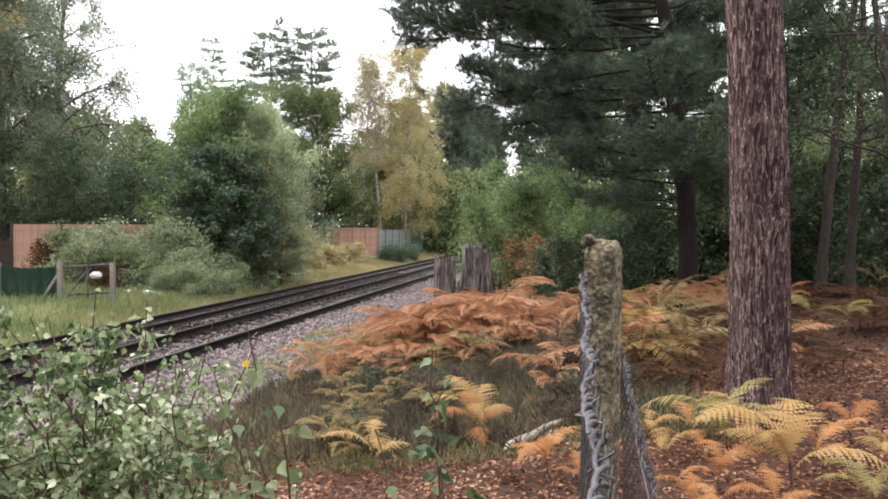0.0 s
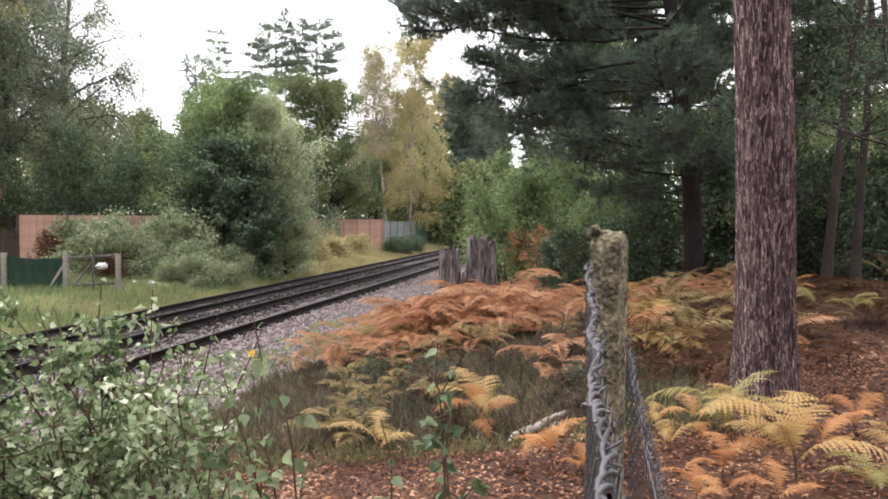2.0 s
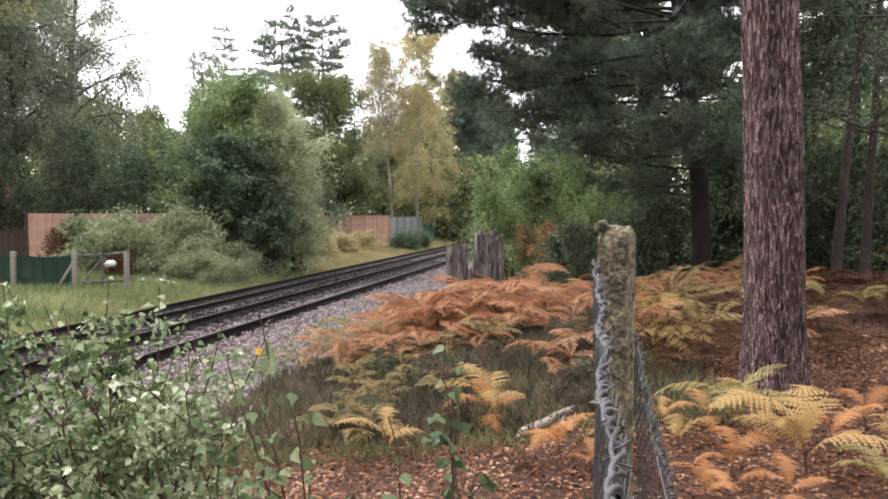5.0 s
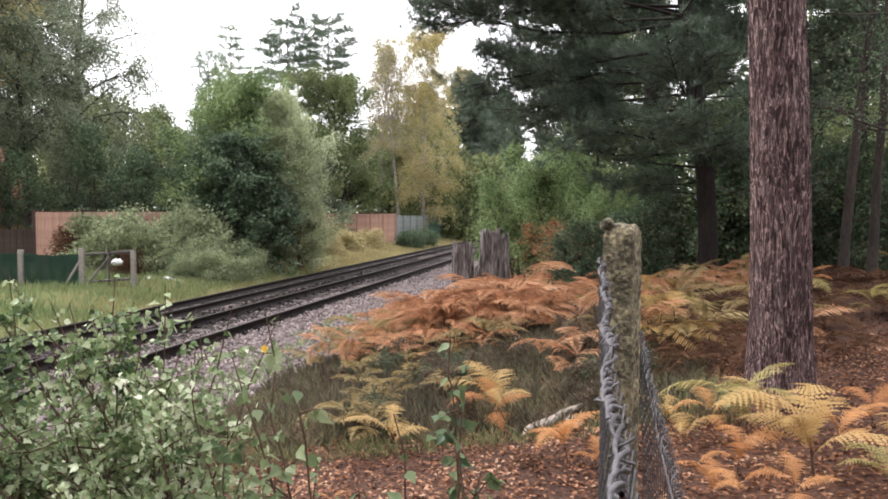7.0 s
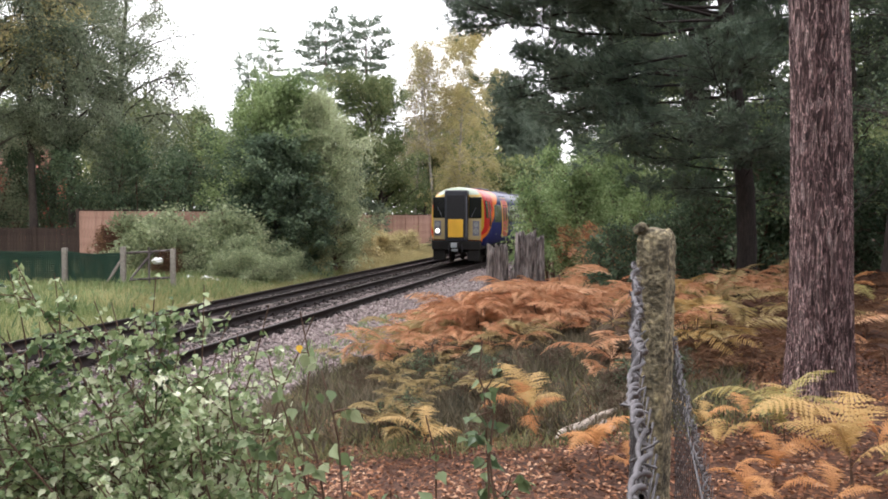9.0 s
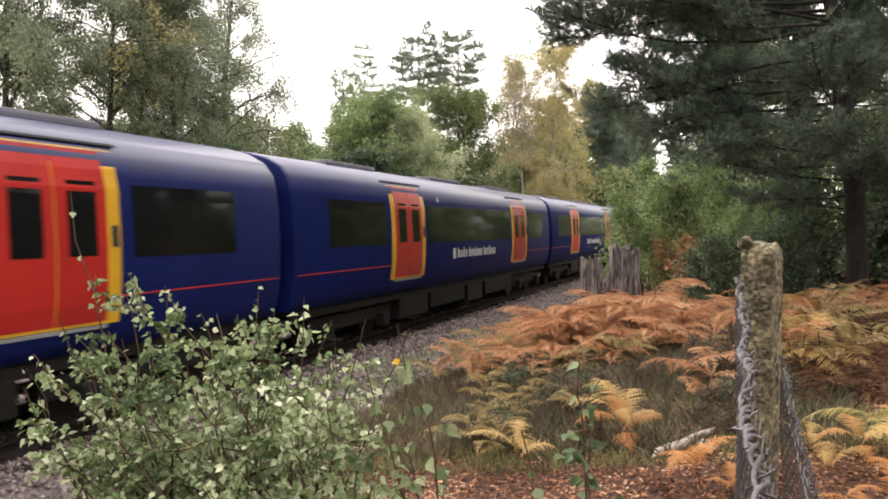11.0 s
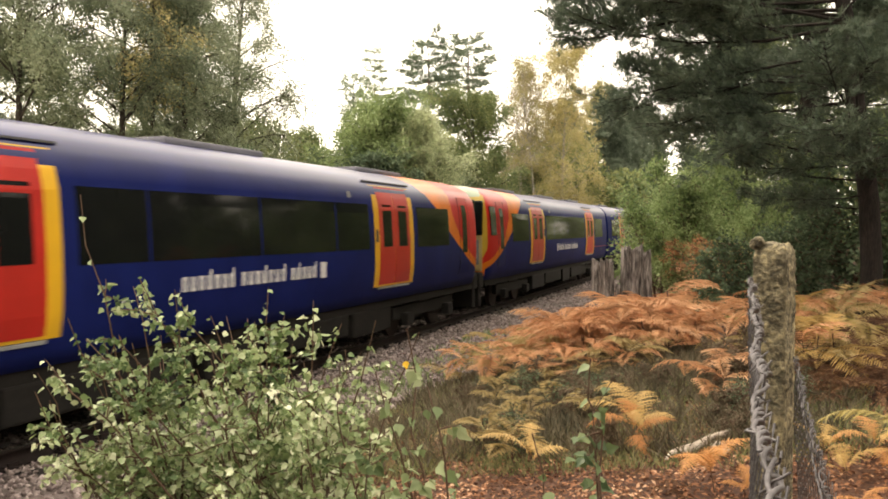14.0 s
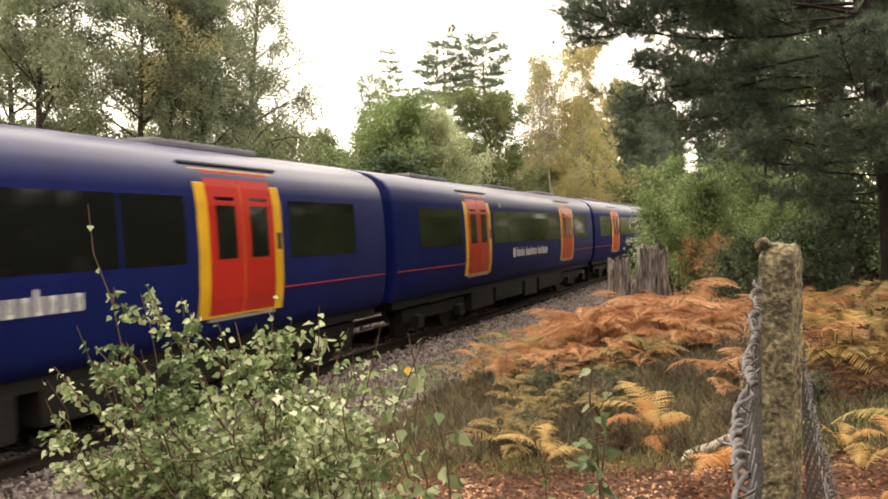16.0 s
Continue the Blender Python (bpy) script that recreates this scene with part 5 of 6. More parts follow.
# ---- bracken ----
def frond(rng, length, pairs=16, teeth=5, arch=0.9, broad=0.34, rise=0.95):
    """One arching frond: a midrib with toothed leaflets in pairs. It grows along +x from the origin."""
    t = np.linspace(0, 1, pairs + 1)
    ang = rise - t * (rise + arch)
    step = length / pairs
    p = np.concatenate([[[0, 0, 0]], np.cumsum(np.stack([np.cos(ang), np.zeros(pairs + 1), np.sin(ang)], -1)[:-1] * step, 0)])
    # the midrib: a narrow three-cornered ribbon that shares its middle points with the leaflets
    n0 = pairs + 1
    wid = np.linspace(0.006, 0.0015, n0)[:, None] * (length / 0.8)
    vs = [*p, *(p + np.array([0, 1, 0]) * wid - np.array([0, 0, 1]) * wid), *(p - np.array([0, 1, 0]) * wid - np.array([0, 0, 1]) * wid)]
    fs = []
    for i in range(pairs):
        for a, b in ((0, n0), (n0, 2 * n0), (2 * n0, 0)):
            fs += [(a + i, b + i, b + i + 1), (a + i, b + i + 1, a + i + 1)]
    for i in range(2, pairs + 1):
        f = i / pairs
        ln = length * broad * (math.sin(min(1, f * 1.9) * 1.57) if f < 0.4 else 1.0 - ((f - 0.4) / 0.6) ** 1.15) * rng.uniform(0.85, 1.1) + 0.008
        d = p[i] - p[i - 1]; d /= np.linalg.norm(d) + 1e-9
        nrm = np.array([-d[2], 0, d[0]])
        for sd in (-1, 1):
            ax = np.array([0, sd, 0]) * 0.9 + d * 0.42 + nrm * rng.uniform(-0.25, 0.1)
            ax /= np.linalg.norm(ax)
            cr = np.cross(ax, nrm); cr /= np.linalg.norm(cr)
            q = np.linspace(0, 1, teeth + 1)
            mid = p[i] + ax * (q * ln)[:, None] - np.array([0, 0, 1]) * (q ** 2 * ln * 0.22)[:, None]
            w = step * 0.62 * (1 - q ** 1.8) + 0.001
            tip = ax * ln / teeth * 0.35
            last = i
            if teeth < 4:  # plain slim leaflets
                b = len(vs)
                m2 = p[i] + ax * ln * 0.4 - np.array([0, 0, 1]) * ln * 0.04
                vs += [m2 + cr * step * 0.36, mid[-1], m2 - cr * step * 0.36]
                fs += [(i, b, b + 1), (i, b + 1, b + 2)]
                continue
            for k in range(teeth):
                b = len(vs)
                m2 = (mid[k] + mid[k + 1]) / 2 + tip
                wk = (w[k] + w[k + 1]) / 2
                vs += [mid[k + 1], m2 + cr * wk, m2 - cr * wk]
                fs += [(last, b, b + 1), (b, last, b + 2)]
                last = b
    return np.array(vs), np.array(fs)


def bracken(name, seed, mat, fronds, length, teeth, pairs, label, stem=0.25, group="bracken", rise=0.95):
    rng_ = np.random.default_rng(seed)
    root = tagged(new(name), label, "fern", group)
    for i in range(fronds):
        v, f = frond(rng_, length * rng_.uniform(0.75, 1.15), pairs, teeth, rng_.uniform(0.3, 0.9), rng_.uniform(0.26, 0.36), rise * rng_.uniform(0.8, 1.1))
        az, z = i * 6.283 / fronds + rng_.uniform(-0.4, 0.4), stem * rng_.uniform(0.5, 1.2)
        m = Matrix.Translation((0, 0, z)) @ pose(0, 0, 0, rng_.uniform(-15, 15), rng_.uniform(-8, 22), math.degrees(az))
        link("frond", raw_mesh("frond", v, f, mat), root, m=m)
        v, f = tubes([(np.array([[0.004 * i, 0, -0.05], [0, 0, z]]), np.array([0.006, 0.005]))], 4)
        link("stem", raw_mesh("stem", v, f, M_TWIG, True), root)
    return root


def fern_set(mat, tag, seed, teeth, pairs, length, stem, variants=3, rise=0.95):
    return [bracken("bracken", seed + i, mat, 4 + i % 3, length, teeth, pairs, tag, stem, rise=rise) for i in range(variants)]


fr = random.Random(21)
used = {}


def plant(kinds, x, y, size=1.0, turn=None, dz=0.0):
    src = fr.choice(kinds)
    z = ground_z(x, y) + dz
    m = Matrix.Translation((x, y, z)) @ pose(0, 0, 0, fr.uniform(-8, 8), fr.uniform(-8, 8), fr.uniform(0, 360) if turn is None else turn) @ Matrix.Scale(size, 4)
    if src.name not in used:
        used[src.name] = 1
        src.matrix_basis = m
        return src
    return copy_thing(src, m)


ORANGE_F = fern_set(M_FERN_OR, "dead bright orange bracken fronds", 100, 3, 30, 0.7, 0.45)
YELLOW_F = fern_set(M_FERN_YEL, "tall yellowing bracken fronds arching over", 110, 3, 28, 0.7, 0.4)
TAN_F = fern_set(M_FERN_TAN, "pale tan withered bracken clump", 120, 3, 28, 0.7, 0.3)
BROWN_F = fern_set(M_FERN_BRN, "brown collapsed dead bracken fronds", 130, 3, 24, 0.7, 0.2)
GREEN_F = fern_set(M_FERN_GRN, "green bracken fronds turning yellow", 140, 3, 28, 0.7, 0.4)
NEAR_OR = fern_set(M_FERN_RUST, "orange bracken fronds with fine leaflets", 150, 6, 22, 0.8, 0.3, 3, 1.4)
NEAR_YEL = fern_set(M_FERN_YEL, "yellow-green bracken fronds with fine leaflets", 160, 6, 22, 0.8, 0.3, 3, 1.4)

NEAR_GRN = fern_set(M_FERN_GRN, "yellow-green bracken fronds with fine leaflets", 170, 6, 22, 0.8, 0.3, 3, 1.4)


def patch(kinds, n, s0, s1, l0, l1, a=0.7, b=1.15):
    for _ in range(n):
        p = sl(fr.uniform(s0, s1), fr.uniform(l0, l1))
        plant(kinds, p.x, p.y, fr.uniform(a, b))


patch(ORANGE_F + ORANGE_F + TAN_F, 34, 9.6, 13.5, 1.2, 3.9, 0.7, 1.1)
patch(ORANGE_F, 16, 10.7, 11.6, 1.1, 2.9, 1.3, 1.5)          # the orange bank before the gateposts
patch(ORANGE_F, 14, 12.0, 17.0, 1.8, 5.0, 0.7, 1.0)
patch(ORANGE_F, 26, 10.0, 15.0, -0.6, 1.5, 0.8, 1.2)
patch(TAN_F, 14, 7.0, 10.0, 1.2, 3.2, 0.45, 0.7)
patch(GREEN_F + TAN_F + ORANGE_F, 12, 8.8, 12, -0.3, 2.2, 0.45, 0.7)
patch(YELLOW_F + ORANGE_F + TAN_F, 30, 8.5, 14.5, -2.6, -0.5, 0.75, 1.15)       # behind the post
patch(GREEN_F + BROWN_F + BROWN_F, 22, 9.5, 17, -3.6, -0.6, 0.75, 1.15)
patch(BROWN_F, 22, 7.6, 11.5, -2.6, -0.6, 0.8, 1.1)
patch(BROWN_F + BROWN_F + TAN_F, 26, 13, 22, -9, -2.4, 0.9, 1.3)
patch(BROWN_F, 10, 9.5, 12, -6.5, -3.6, 0.7, 1.0)
patch(ORANGE_F, 12, 15, 20, -0.8, 1.4, 0.9, 1.3)
patch(BROWN_F, 22, 10, 14.5, -6.0, -2.6, 0.95, 1.3)
# clumps that stand alone in the grass
for x, y, kinds, size in ((0.34, 6.35, NEAR_YEL, 0.62), (0.28, 6.2, NEAR_OR, 0.55), (-0.62, 6.2, TAN_F, 0.7), (-0.9, 6.6, TAN_F, 0.75), (-0.45, 5.9, NEAR_YEL, 0.55), (0.72, 5.1, NEAR_OR, 0.5), (0.88, 4.95, NEAR_OR, 0.55),
                          (1.0, 5.1, NEAR_OR, 0.55), (1.15, 7.6, ORANGE_F, 0.75), (0.95, 7.9, ORANGE_F, 0.8), (1.3, 8.2, ORANGE_F, 0.8), (-2.6, 6.4, ORANGE_F, 0.55), (-2.9, 6.9, ORANGE_F, 0.5)):
    plant(kinds, x, y, size)
# the large ferns at the foot of the big pine
fr.seed(8)
for x, y, kinds, size in ((1.5, 5.2, NEAR_YEL, 0.68), (1.36, 4.2, NEAR_OR, 0.72), (1.62, 4.6, NEAR_OR, 0.85), (1.9, 5.2, NEAR_GRN, 0.75), (1.72, 4.05, NEAR_OR, 0.7), (2.0, 4.45, NEAR_YEL, 0.8),
                          (2.35, 4.9, NEAR_OR, 0.88), (2.2, 4.0, NEAR_GRN, 0.62), (2.62, 4.5, NEAR_YEL, 0.66), (2.55, 3.9, NEAR_GRN, 0.6), (1.5, 5.7, NEAR_YEL, 0.75), (1.8, 5.6, NEAR_OR, 0.8), (2.1, 5.4, NEAR_YEL, 0.8), (2.75, 5.3, NEAR_OR, 0.8), (2.9, 4.7, NEAR_OR, 0.75)):
    plant(kinds, x, y, size)
for i in range(16):
    plant(BROWN_F, fr.uniform(1.4, 2.4), fr.uniform(7.0, 8.8), fr.uniform(0.6, 0.9))

for k, src in enumerate(ORANGE_F + YELLOW_F + TAN_F + BROWN_F + GREEN_F + NEAR_OR + NEAR_YEL + NEAR_GRN):
    if src.name not in used:
        plant([src], 4.6 + 0.3 * (k % 5), 11.4 + 0.3 * (k % 3), 0.75)

# ---- grass, heather, litter ----
def tufts(name, n, s0, s1, l0, l1, per, h0, h1, width, mat, label, seed, lean=0.5, spread=0.05):
    r = np.random.default_rng(seed)
    s, l = r.uniform(s0, s1, n), r.uniform(l0, l1, n)
    xy = np.stack([s * math.sin(TH) - l * math.cos(TH), s * math.cos(TH) + l * math.sin(TH)], -1)
    z = ground_zs(xy)
    c = np.repeat(np.column_stack([xy, z - 0.01]), per, 0)
    c[:, :2] += r.normal(size=(n * per, 2)) * spread
    d = np.column_stack([r.normal(size=(n * per, 2)) * lean, np.ones(n * per)])
    v, f = blades(c, d, rand_dirs(r, n * per), r.uniform(h0, h1, n * per), width, 0.2)
    return tagged(link(name, raw_mesh(name, v, f, mat)), label, "grass", kind="stuff")


tufts("grass", 2300, 5.7, 12, -1.0, 4.4, 12, 0.06, 0.19, 0.007, M_GRASS, "dull green rough grass between the bracken", 201)
tufts("heather", 600, 6.0, 11.5, -0.8, 4.2, 34, 0.10, 0.34, 0.014, M_HEATHER, "brown-green heather tussocks", 202, 0.7, 0.09)
tufts("dry_grass", 9000, 18, 75, 11.9, 14.8, 10, 0.10, 0.36, 0.022, M_GRASS_DRY, "straw-coloured dry grass along the line", 203)
tufts("verge_grass", 7000, 9, 32, 12.0, 18.0, 10, 0.15, 0.42, 0.02, M_GRASS_VERGE, "green and yellow verge grass along the line", 204)
tufts("verge_weeds", 420, 12, 30, 12.3, 17.0, 16, 0.15, 0.55, 0.045, M_GREEN, "leafy green weeds in the verge grass", 206, 0.8, 0.12)
tufts("weeds", 260, 7, 20, 4.6, 6.4, 10, 0.08, 0.25, 0.02, M_GREEN, "small weeds in the ballast edge", 205)


def litter(name, n, s0, s1, l0, l1, size, seed):
    r = np.random.default_rng(seed)
    s, l = r.uniform(s0, s1, n), r.uniform(l0, l1, n)
    xy = np.stack([s * math.sin(TH) - l * math.cos(TH), s * math.cos(TH) + l * math.sin(TH)], -1)
    c = np.column_stack([xy, ground_zs(xy) + r.uniform(0.004, 0.03, n)])
    v, f = blades(c, rand_dirs(r, n, 0.25), rand_dirs(r, n) * 0.4 + np.array([0, 0, 1]), size * r.uniform(0.5, 1.4, n), size * 0.55, 0.3)
    return tagged(link(name, raw_mesh(name, v, f, M_LITTER)), "fallen brown leaves and needles on the ground", "leaf litter", kind="stuff")


litter("leaf_litter", 60000, 2.5, 9, -4.5, 4.8, 0.042, 211)
for i in range(14):
    plant(BROWN_F + NEAR_OR, fr.uniform(-1.3, 1.3), fr.uniform(4.3, 5.9), fr.uniform(0.22, 0.36), dz=-0.06)
litter("leaf_litter", 14000, 8, 18, -9, 4.5, 0.06, 212)

tuss = dict(H=0.36, r0=0.012, bare=0.05, limbs=40, reach=0.26, rise=0.7, sag=0.0, twigs=6, twig_len=0.16, per_twig=16, spread=0.02, leaf=0.022, aspect=0.4, stems=6, wobble=0.15)
h1 = tree_thing("heather_bush", (-0.72, 6.7), M_TWIG, M_BUSH, "dark green heather bush in the clearing", "heather", "heather bushes", 220, **tuss)
h2 = tree_thing("heather_bush", (-0.15, 7.6), M_TWIG, M_HEATHER, "brown-green heather bush in the clearing", "heather", "heather bushes", 221, **tuss)
for i in range(34):
    q = sl(fr.uniform(6.0, 11.0), fr.uniform(-0.4, 3.2))
    again(fr.choice((h1, h2, h2, h2)), q.x, q.y, fr.uniform(0, 360), fr.uniform(0.6, 1.15))
# ---- the concrete post and its wire ----
POST = Vector((0.475, 2.35, 0))


def fence_post():
    root = tagged(new("fence_post"), "weathered square concrete fence post crusted with lichen", "fence post")
    gz = ground_z(POST.x, POST.y)
    root.matrix_basis = Matrix.Translation((POST.x, POST.y, gz)) @ pose(0, 0, 0, 0.3, 0.6, -30)
    bm = bmesh.new()
    top = 1.565 - gz
    rows, seg = 220, 72
    vs = []
    for i in range(rows + 1):
        z = -0.2 + (top + 0.2) * i / rows
        cap = max(0.0, (z - top + 0.045) / 0.045)
        for j in range(seg):
            a = 2 * math.pi * j / seg
            k = 1 / max(abs(math.cos(a)), abs(math.sin(a)))
            rr_ = min(k, 1.36) * 0.045 * (1 - 0.35 * cap * cap)
            p = Vector((math.cos(a) * rr_, math.sin(a) * rr_, z))
            rr_ += 0.003 * noise.noise(p * 22) + 0.002 * noise.noise(p * 75 + Vector((3, 1, 7))) + 0.0015 * noise.noise(p * 170)
            vs.append(bm.verts.new((math.cos(a) * rr_, math.sin(a) * rr_, z + (0.012 * noise.noise(p * 30) if cap else 0))))
    for i in range(rows):
        for j in range(seg):
            bm.faces.new((vs[i * seg + j], vs[i * seg + (j + 1) % seg], vs[(i + 1) * seg + (j + 1) % seg], vs[(i + 1) * seg + j]))
    bm.faces.new(vs[-seg:])
    part("shaft", bm, M_CONCRETE, root, smooth=True)
    lump = bmesh.new()
    bmesh.ops.create_icosphere(lump, subdivisions=3, radius=0.02, matrix=Matrix.Translation((-0.035, -0.03, top)))
    for v in lump.verts:
        v.co += v.normal * 0.006 * noise.noise(v.co * 60)
    part("lichen_lump", lump, M_CONCRETE, root, smooth=True)
    return root


fence_post()


def wire_object(name, groups, label, category, sides=6):
    root = tagged(new(name), label, category, "chain-link netting at the post")
    for part_name, paths in groups:
        v, f = tubes(paths, sides)
        link(part_name, raw_mesh(part_name, v, f, M_WIRE, True), root)
    return root


def twisted(a, b, r, turns, wire, wander, seed, k=300, sag=0.0):
    """Two wires wound round one another from a to b."""
    r_ = np.random.default_rng(seed)
    a, b = np.array(a, float), np.array(b, float)
    t = np.linspace(0, 1, k)
    mid = a + (b - a) * t[:, None] - np.array([0, 0, 1]) * (sag * 4 * t * (1 - t))[:, None]
    d = (b - a) / np.linalg.norm(b - a)
    u = np.cross(d, [0, 0, 1]); u /= np.linalg.norm(u); w = np.cross(d, u)
    mid = mid + u * (wander * np.sin(t * 31 + 1))[:, None] + w * (wander * np.sin(t * 23))[:, None]
    out = []
    for ph in (0, math.pi):
        ang = (t + 0.02 * np.sin(t * 37)) * turns * 2 * math.pi + ph
        rad = r * (1 + 0.35 * np.sin(t * turns * 4.1 + ph))
        out.append((mid + u * (np.cos(ang) * rad)[:, None] + w * (np.sin(ang) * rad)[:, None], np.full(k, wire)))
    return out, mid


def mesh_wires(a, b, drop_a, drop_b, cell=0.05, wire=0.0016, bulge=0.02, seed=0):
    """Chain link hanging from the line a-b: zigzag wires, each hooked into the next."""
    a, b = np.array(a, float), np.array(b, float)
    n = int(np.linalg.norm(b - a) / cell)
    d = (b - a) / np.linalg.norm(b - a)
    nrm = np.cross(d, [0, 0, 1]); nrm /= np.linalg.norm(nrm)
    out = []
    for i in range(n):
        t = (i + 0.5) / n
        depth = drop_a + (drop_b - drop_a) * t
        k = int(depth / cell) * 2
        j = np.arange(k + 1)
        zig = (j % 2 - 0.5) * cell * 1.05
        p = a + (b - a) * t + d * zig[:, None] - np.array([0, 0, 1]) * (j * cell / 2)[:, None] + nrm * (0.004 * np.where((j // 1) % 2, 1, -1) + bulge * np.sin(j * 0.21 + i * 0.3))[:, None]
        out.append((p, np.full(k + 1, wire)))
    return out


near_end = (0.105, 0.50, 1.42)
hook = (POST.x - 0.055, POST.y - 0.05, 1.47)
selv, mid = twisted(hook, near_end, 0.0046, 30, 0.0022, 0.005, 4)
barbs = []
rb_ = np.random.default_rng(6)
for i in range(6, 300, 7):
    c = mid[i]
    dd = rb_.normal(size=3) * np.array([1, 0.5, 1]); dd /= np.linalg.norm(dd)
    q = np.linspace(-1, 1, 5)[:, None]
    barbs.append((c + dd * q * rb_.uniform(0.008, 0.018) + rb_.normal(size=(5, 3)) * 0.0015, np.full(5, 0.0012)))
left_mesh = mesh_wires((hook[0], hook[1], 1.46), (near_end[0] + 0.004, near_end[1], 1.41), 1.3, 1.2, 0.045, 0.0014, 0.006)
wire_object("chain_link_fence", [("selvage", selv)] + [("barb", [b_]) for b_ in barbs] + [ ("netting", left_mesh)], "grey chain-link netting with twisted barbed edge on a post", "wire fence")
e0, e1 = np.array((POST.x + 0.06, POST.y - 0.05, 1.26)), np.array((0.475, 1.62, 0.96))
edge2, _ = twisted(e0, e1, 0.006, 22, 0.002, 0.003, 9, 200, sag=0.03)
strain = [(e0 + (e1 - e0) * t_[:, None] + np.array([0.0, 0, -0.06]) - np.array([0, 0, 0.03]) * (4 * t_ * (1 - t_))[:, None], np.full(30, 0.0028)) for t_ in [np.linspace(0, 1, 30)]]
wire_object("chain_link_fence", [("selvage", edge2), ("line_wire", strain), ("netting", mesh_wires(e0, e1, 1.1, 1.0, 0.035, 0.0014, 0.006))], "sagging chain-link netting beside a concrete post", "wire fence")

# ---- gateposts, log, stone ----
def old_post(name, at, w, d, h, seed, turn, slope):
    """A split, weathered baulk of timber with a jagged top."""
    root = tagged(new(name), "split grey weathered timber gatepost standing in orange bracken", "gatepost", "old gateposts")
    root.matrix_basis = Matrix.Translation((at[0], at[1], ground_z(*at))) @ pose(0, 0, 0, slope, -slope, turn)
    r = random.Random(seed)
    seg, rows = 72, 40
    bm, vs = bmesh.new(), []
    for i in range(rows + 1):
        f = i / rows
        for j in range(seg):
            a = 2 * math.pi * j / seg
            groove = noise.noise(Vector((math.cos(a) * 3.2, math.sin(a) * 3.2, f * 0.9 + seed)) * 1.6)
            crack = -0.30 * max(0, 1 - abs(math.sin(a * 2.5 + seed + 0.2 * f)) * 5)
            k = (abs(math.cos(a)) ** 4 + abs(math.sin(a)) ** 4) ** -0.25
            rad = k * (1 + 0.13 * groove + crack) * (1 + 0.12 * (1 - f) ** 3 - 0.14 * f ** 2)
            topz = h * (1 + 0.10 * noise.noise(Vector((math.cos(a) * 2, math.sin(a) * 2, seed * 3))) + crack * 0.5)
            vs.append(bm.verts.new((math.cos(a) * w * rad, math.sin(a) * d * rad, -0.1 + (topz + 0.1) * f)))
    for i in range(rows):
        for j in range(seg):
            bm.faces.new((vs[i * seg + j], vs[i * seg + (j + 1) % seg], vs[(i + 1) * seg + (j + 1) % seg], vs[(i + 1) * seg + j]))
    c = bm.verts.new((0, 0, h * 0.96))
    for j in range(seg):
        bm.faces.new((vs[rows * seg + j], vs[rows * seg + (j + 1) % seg], c))
    part("timber", bm, M_STUMP, root, smooth=True)
    return root


old_post("gatepost", (0.12, 12.0), 0.16, 0.16, 1.42, 2, 12, 0.5)
old_post("gatepost", (0.52, 12.1), 0.17, 0.18, 1.53, 5, -8, -0.6)
# Added slab that stands in for the dark side of the right post.
old_post("gatepost", (0.74, 12.32), 0.09, 0.13, 1.44, 11, 15, 0.8)
old_post("broken_rail", (0.36, 11.95), 0.05, 0.06, 1.02, 8, 30, 2.0)
for fx, fy, fk in ((-0.1, 11.55, 1.35), (0.15, 11.5, 1.45), (0.4, 11.6, 1.3), (0.75, 11.7, 1.35), (1.1, 11.9, 1.4), (-0.35, 11.7, 1.15)):
    plant(ORANGE_F, fx, fy, fk * 1.22)


def log_thing():
    root = tagged(new("birch_log"), "short pale fallen birch log lying in grass", "log")
    a, b = np.array((0.47, 5.85, ground_z(0.47, 5.85) + 0.03)), np.array((1.06, 6.35, ground_z(1.06, 6.35) + 0.12))
    p = a + (b - a) * np.linspace(0, 1, 9)[:, None] + np.random.default_rng(3).normal(size=(9, 3)) * 0.008
    rr_ = np.array([0.001, 0.032, 0.036, 0.034, 0.03, 0.026, 0.02, 0.014, 0.001])
    v, f = tubes([(p, rr_), (np.stack([p[5], p[5] + (0.1, -0.05, 0.05)]), np.array([0.02, 0.012]))], 12)
    link("wood", raw_mesh("wood", v, f, M_LOG, True), root)
    return root


log_thing()
st = bmesh.new()
bmesh.ops.create_icosphere(st, subdivisions=3, radius=0.07)
for v in st.verts:
    v.co = Vector((v.co.x * 1.1, v.co.y * 0.9, v.co.z * 0.75)) + v.normal * 0.012 * noise.noise(v.co * 14)
stone = tagged(link("white_stone", bm_mesh("white_stone", st, M_LOG, True)), "smooth cream-white stone beside a log", "stone")
stone.location = (0.88, 6.0, ground_z(0.88, 6.0) + 0.045)

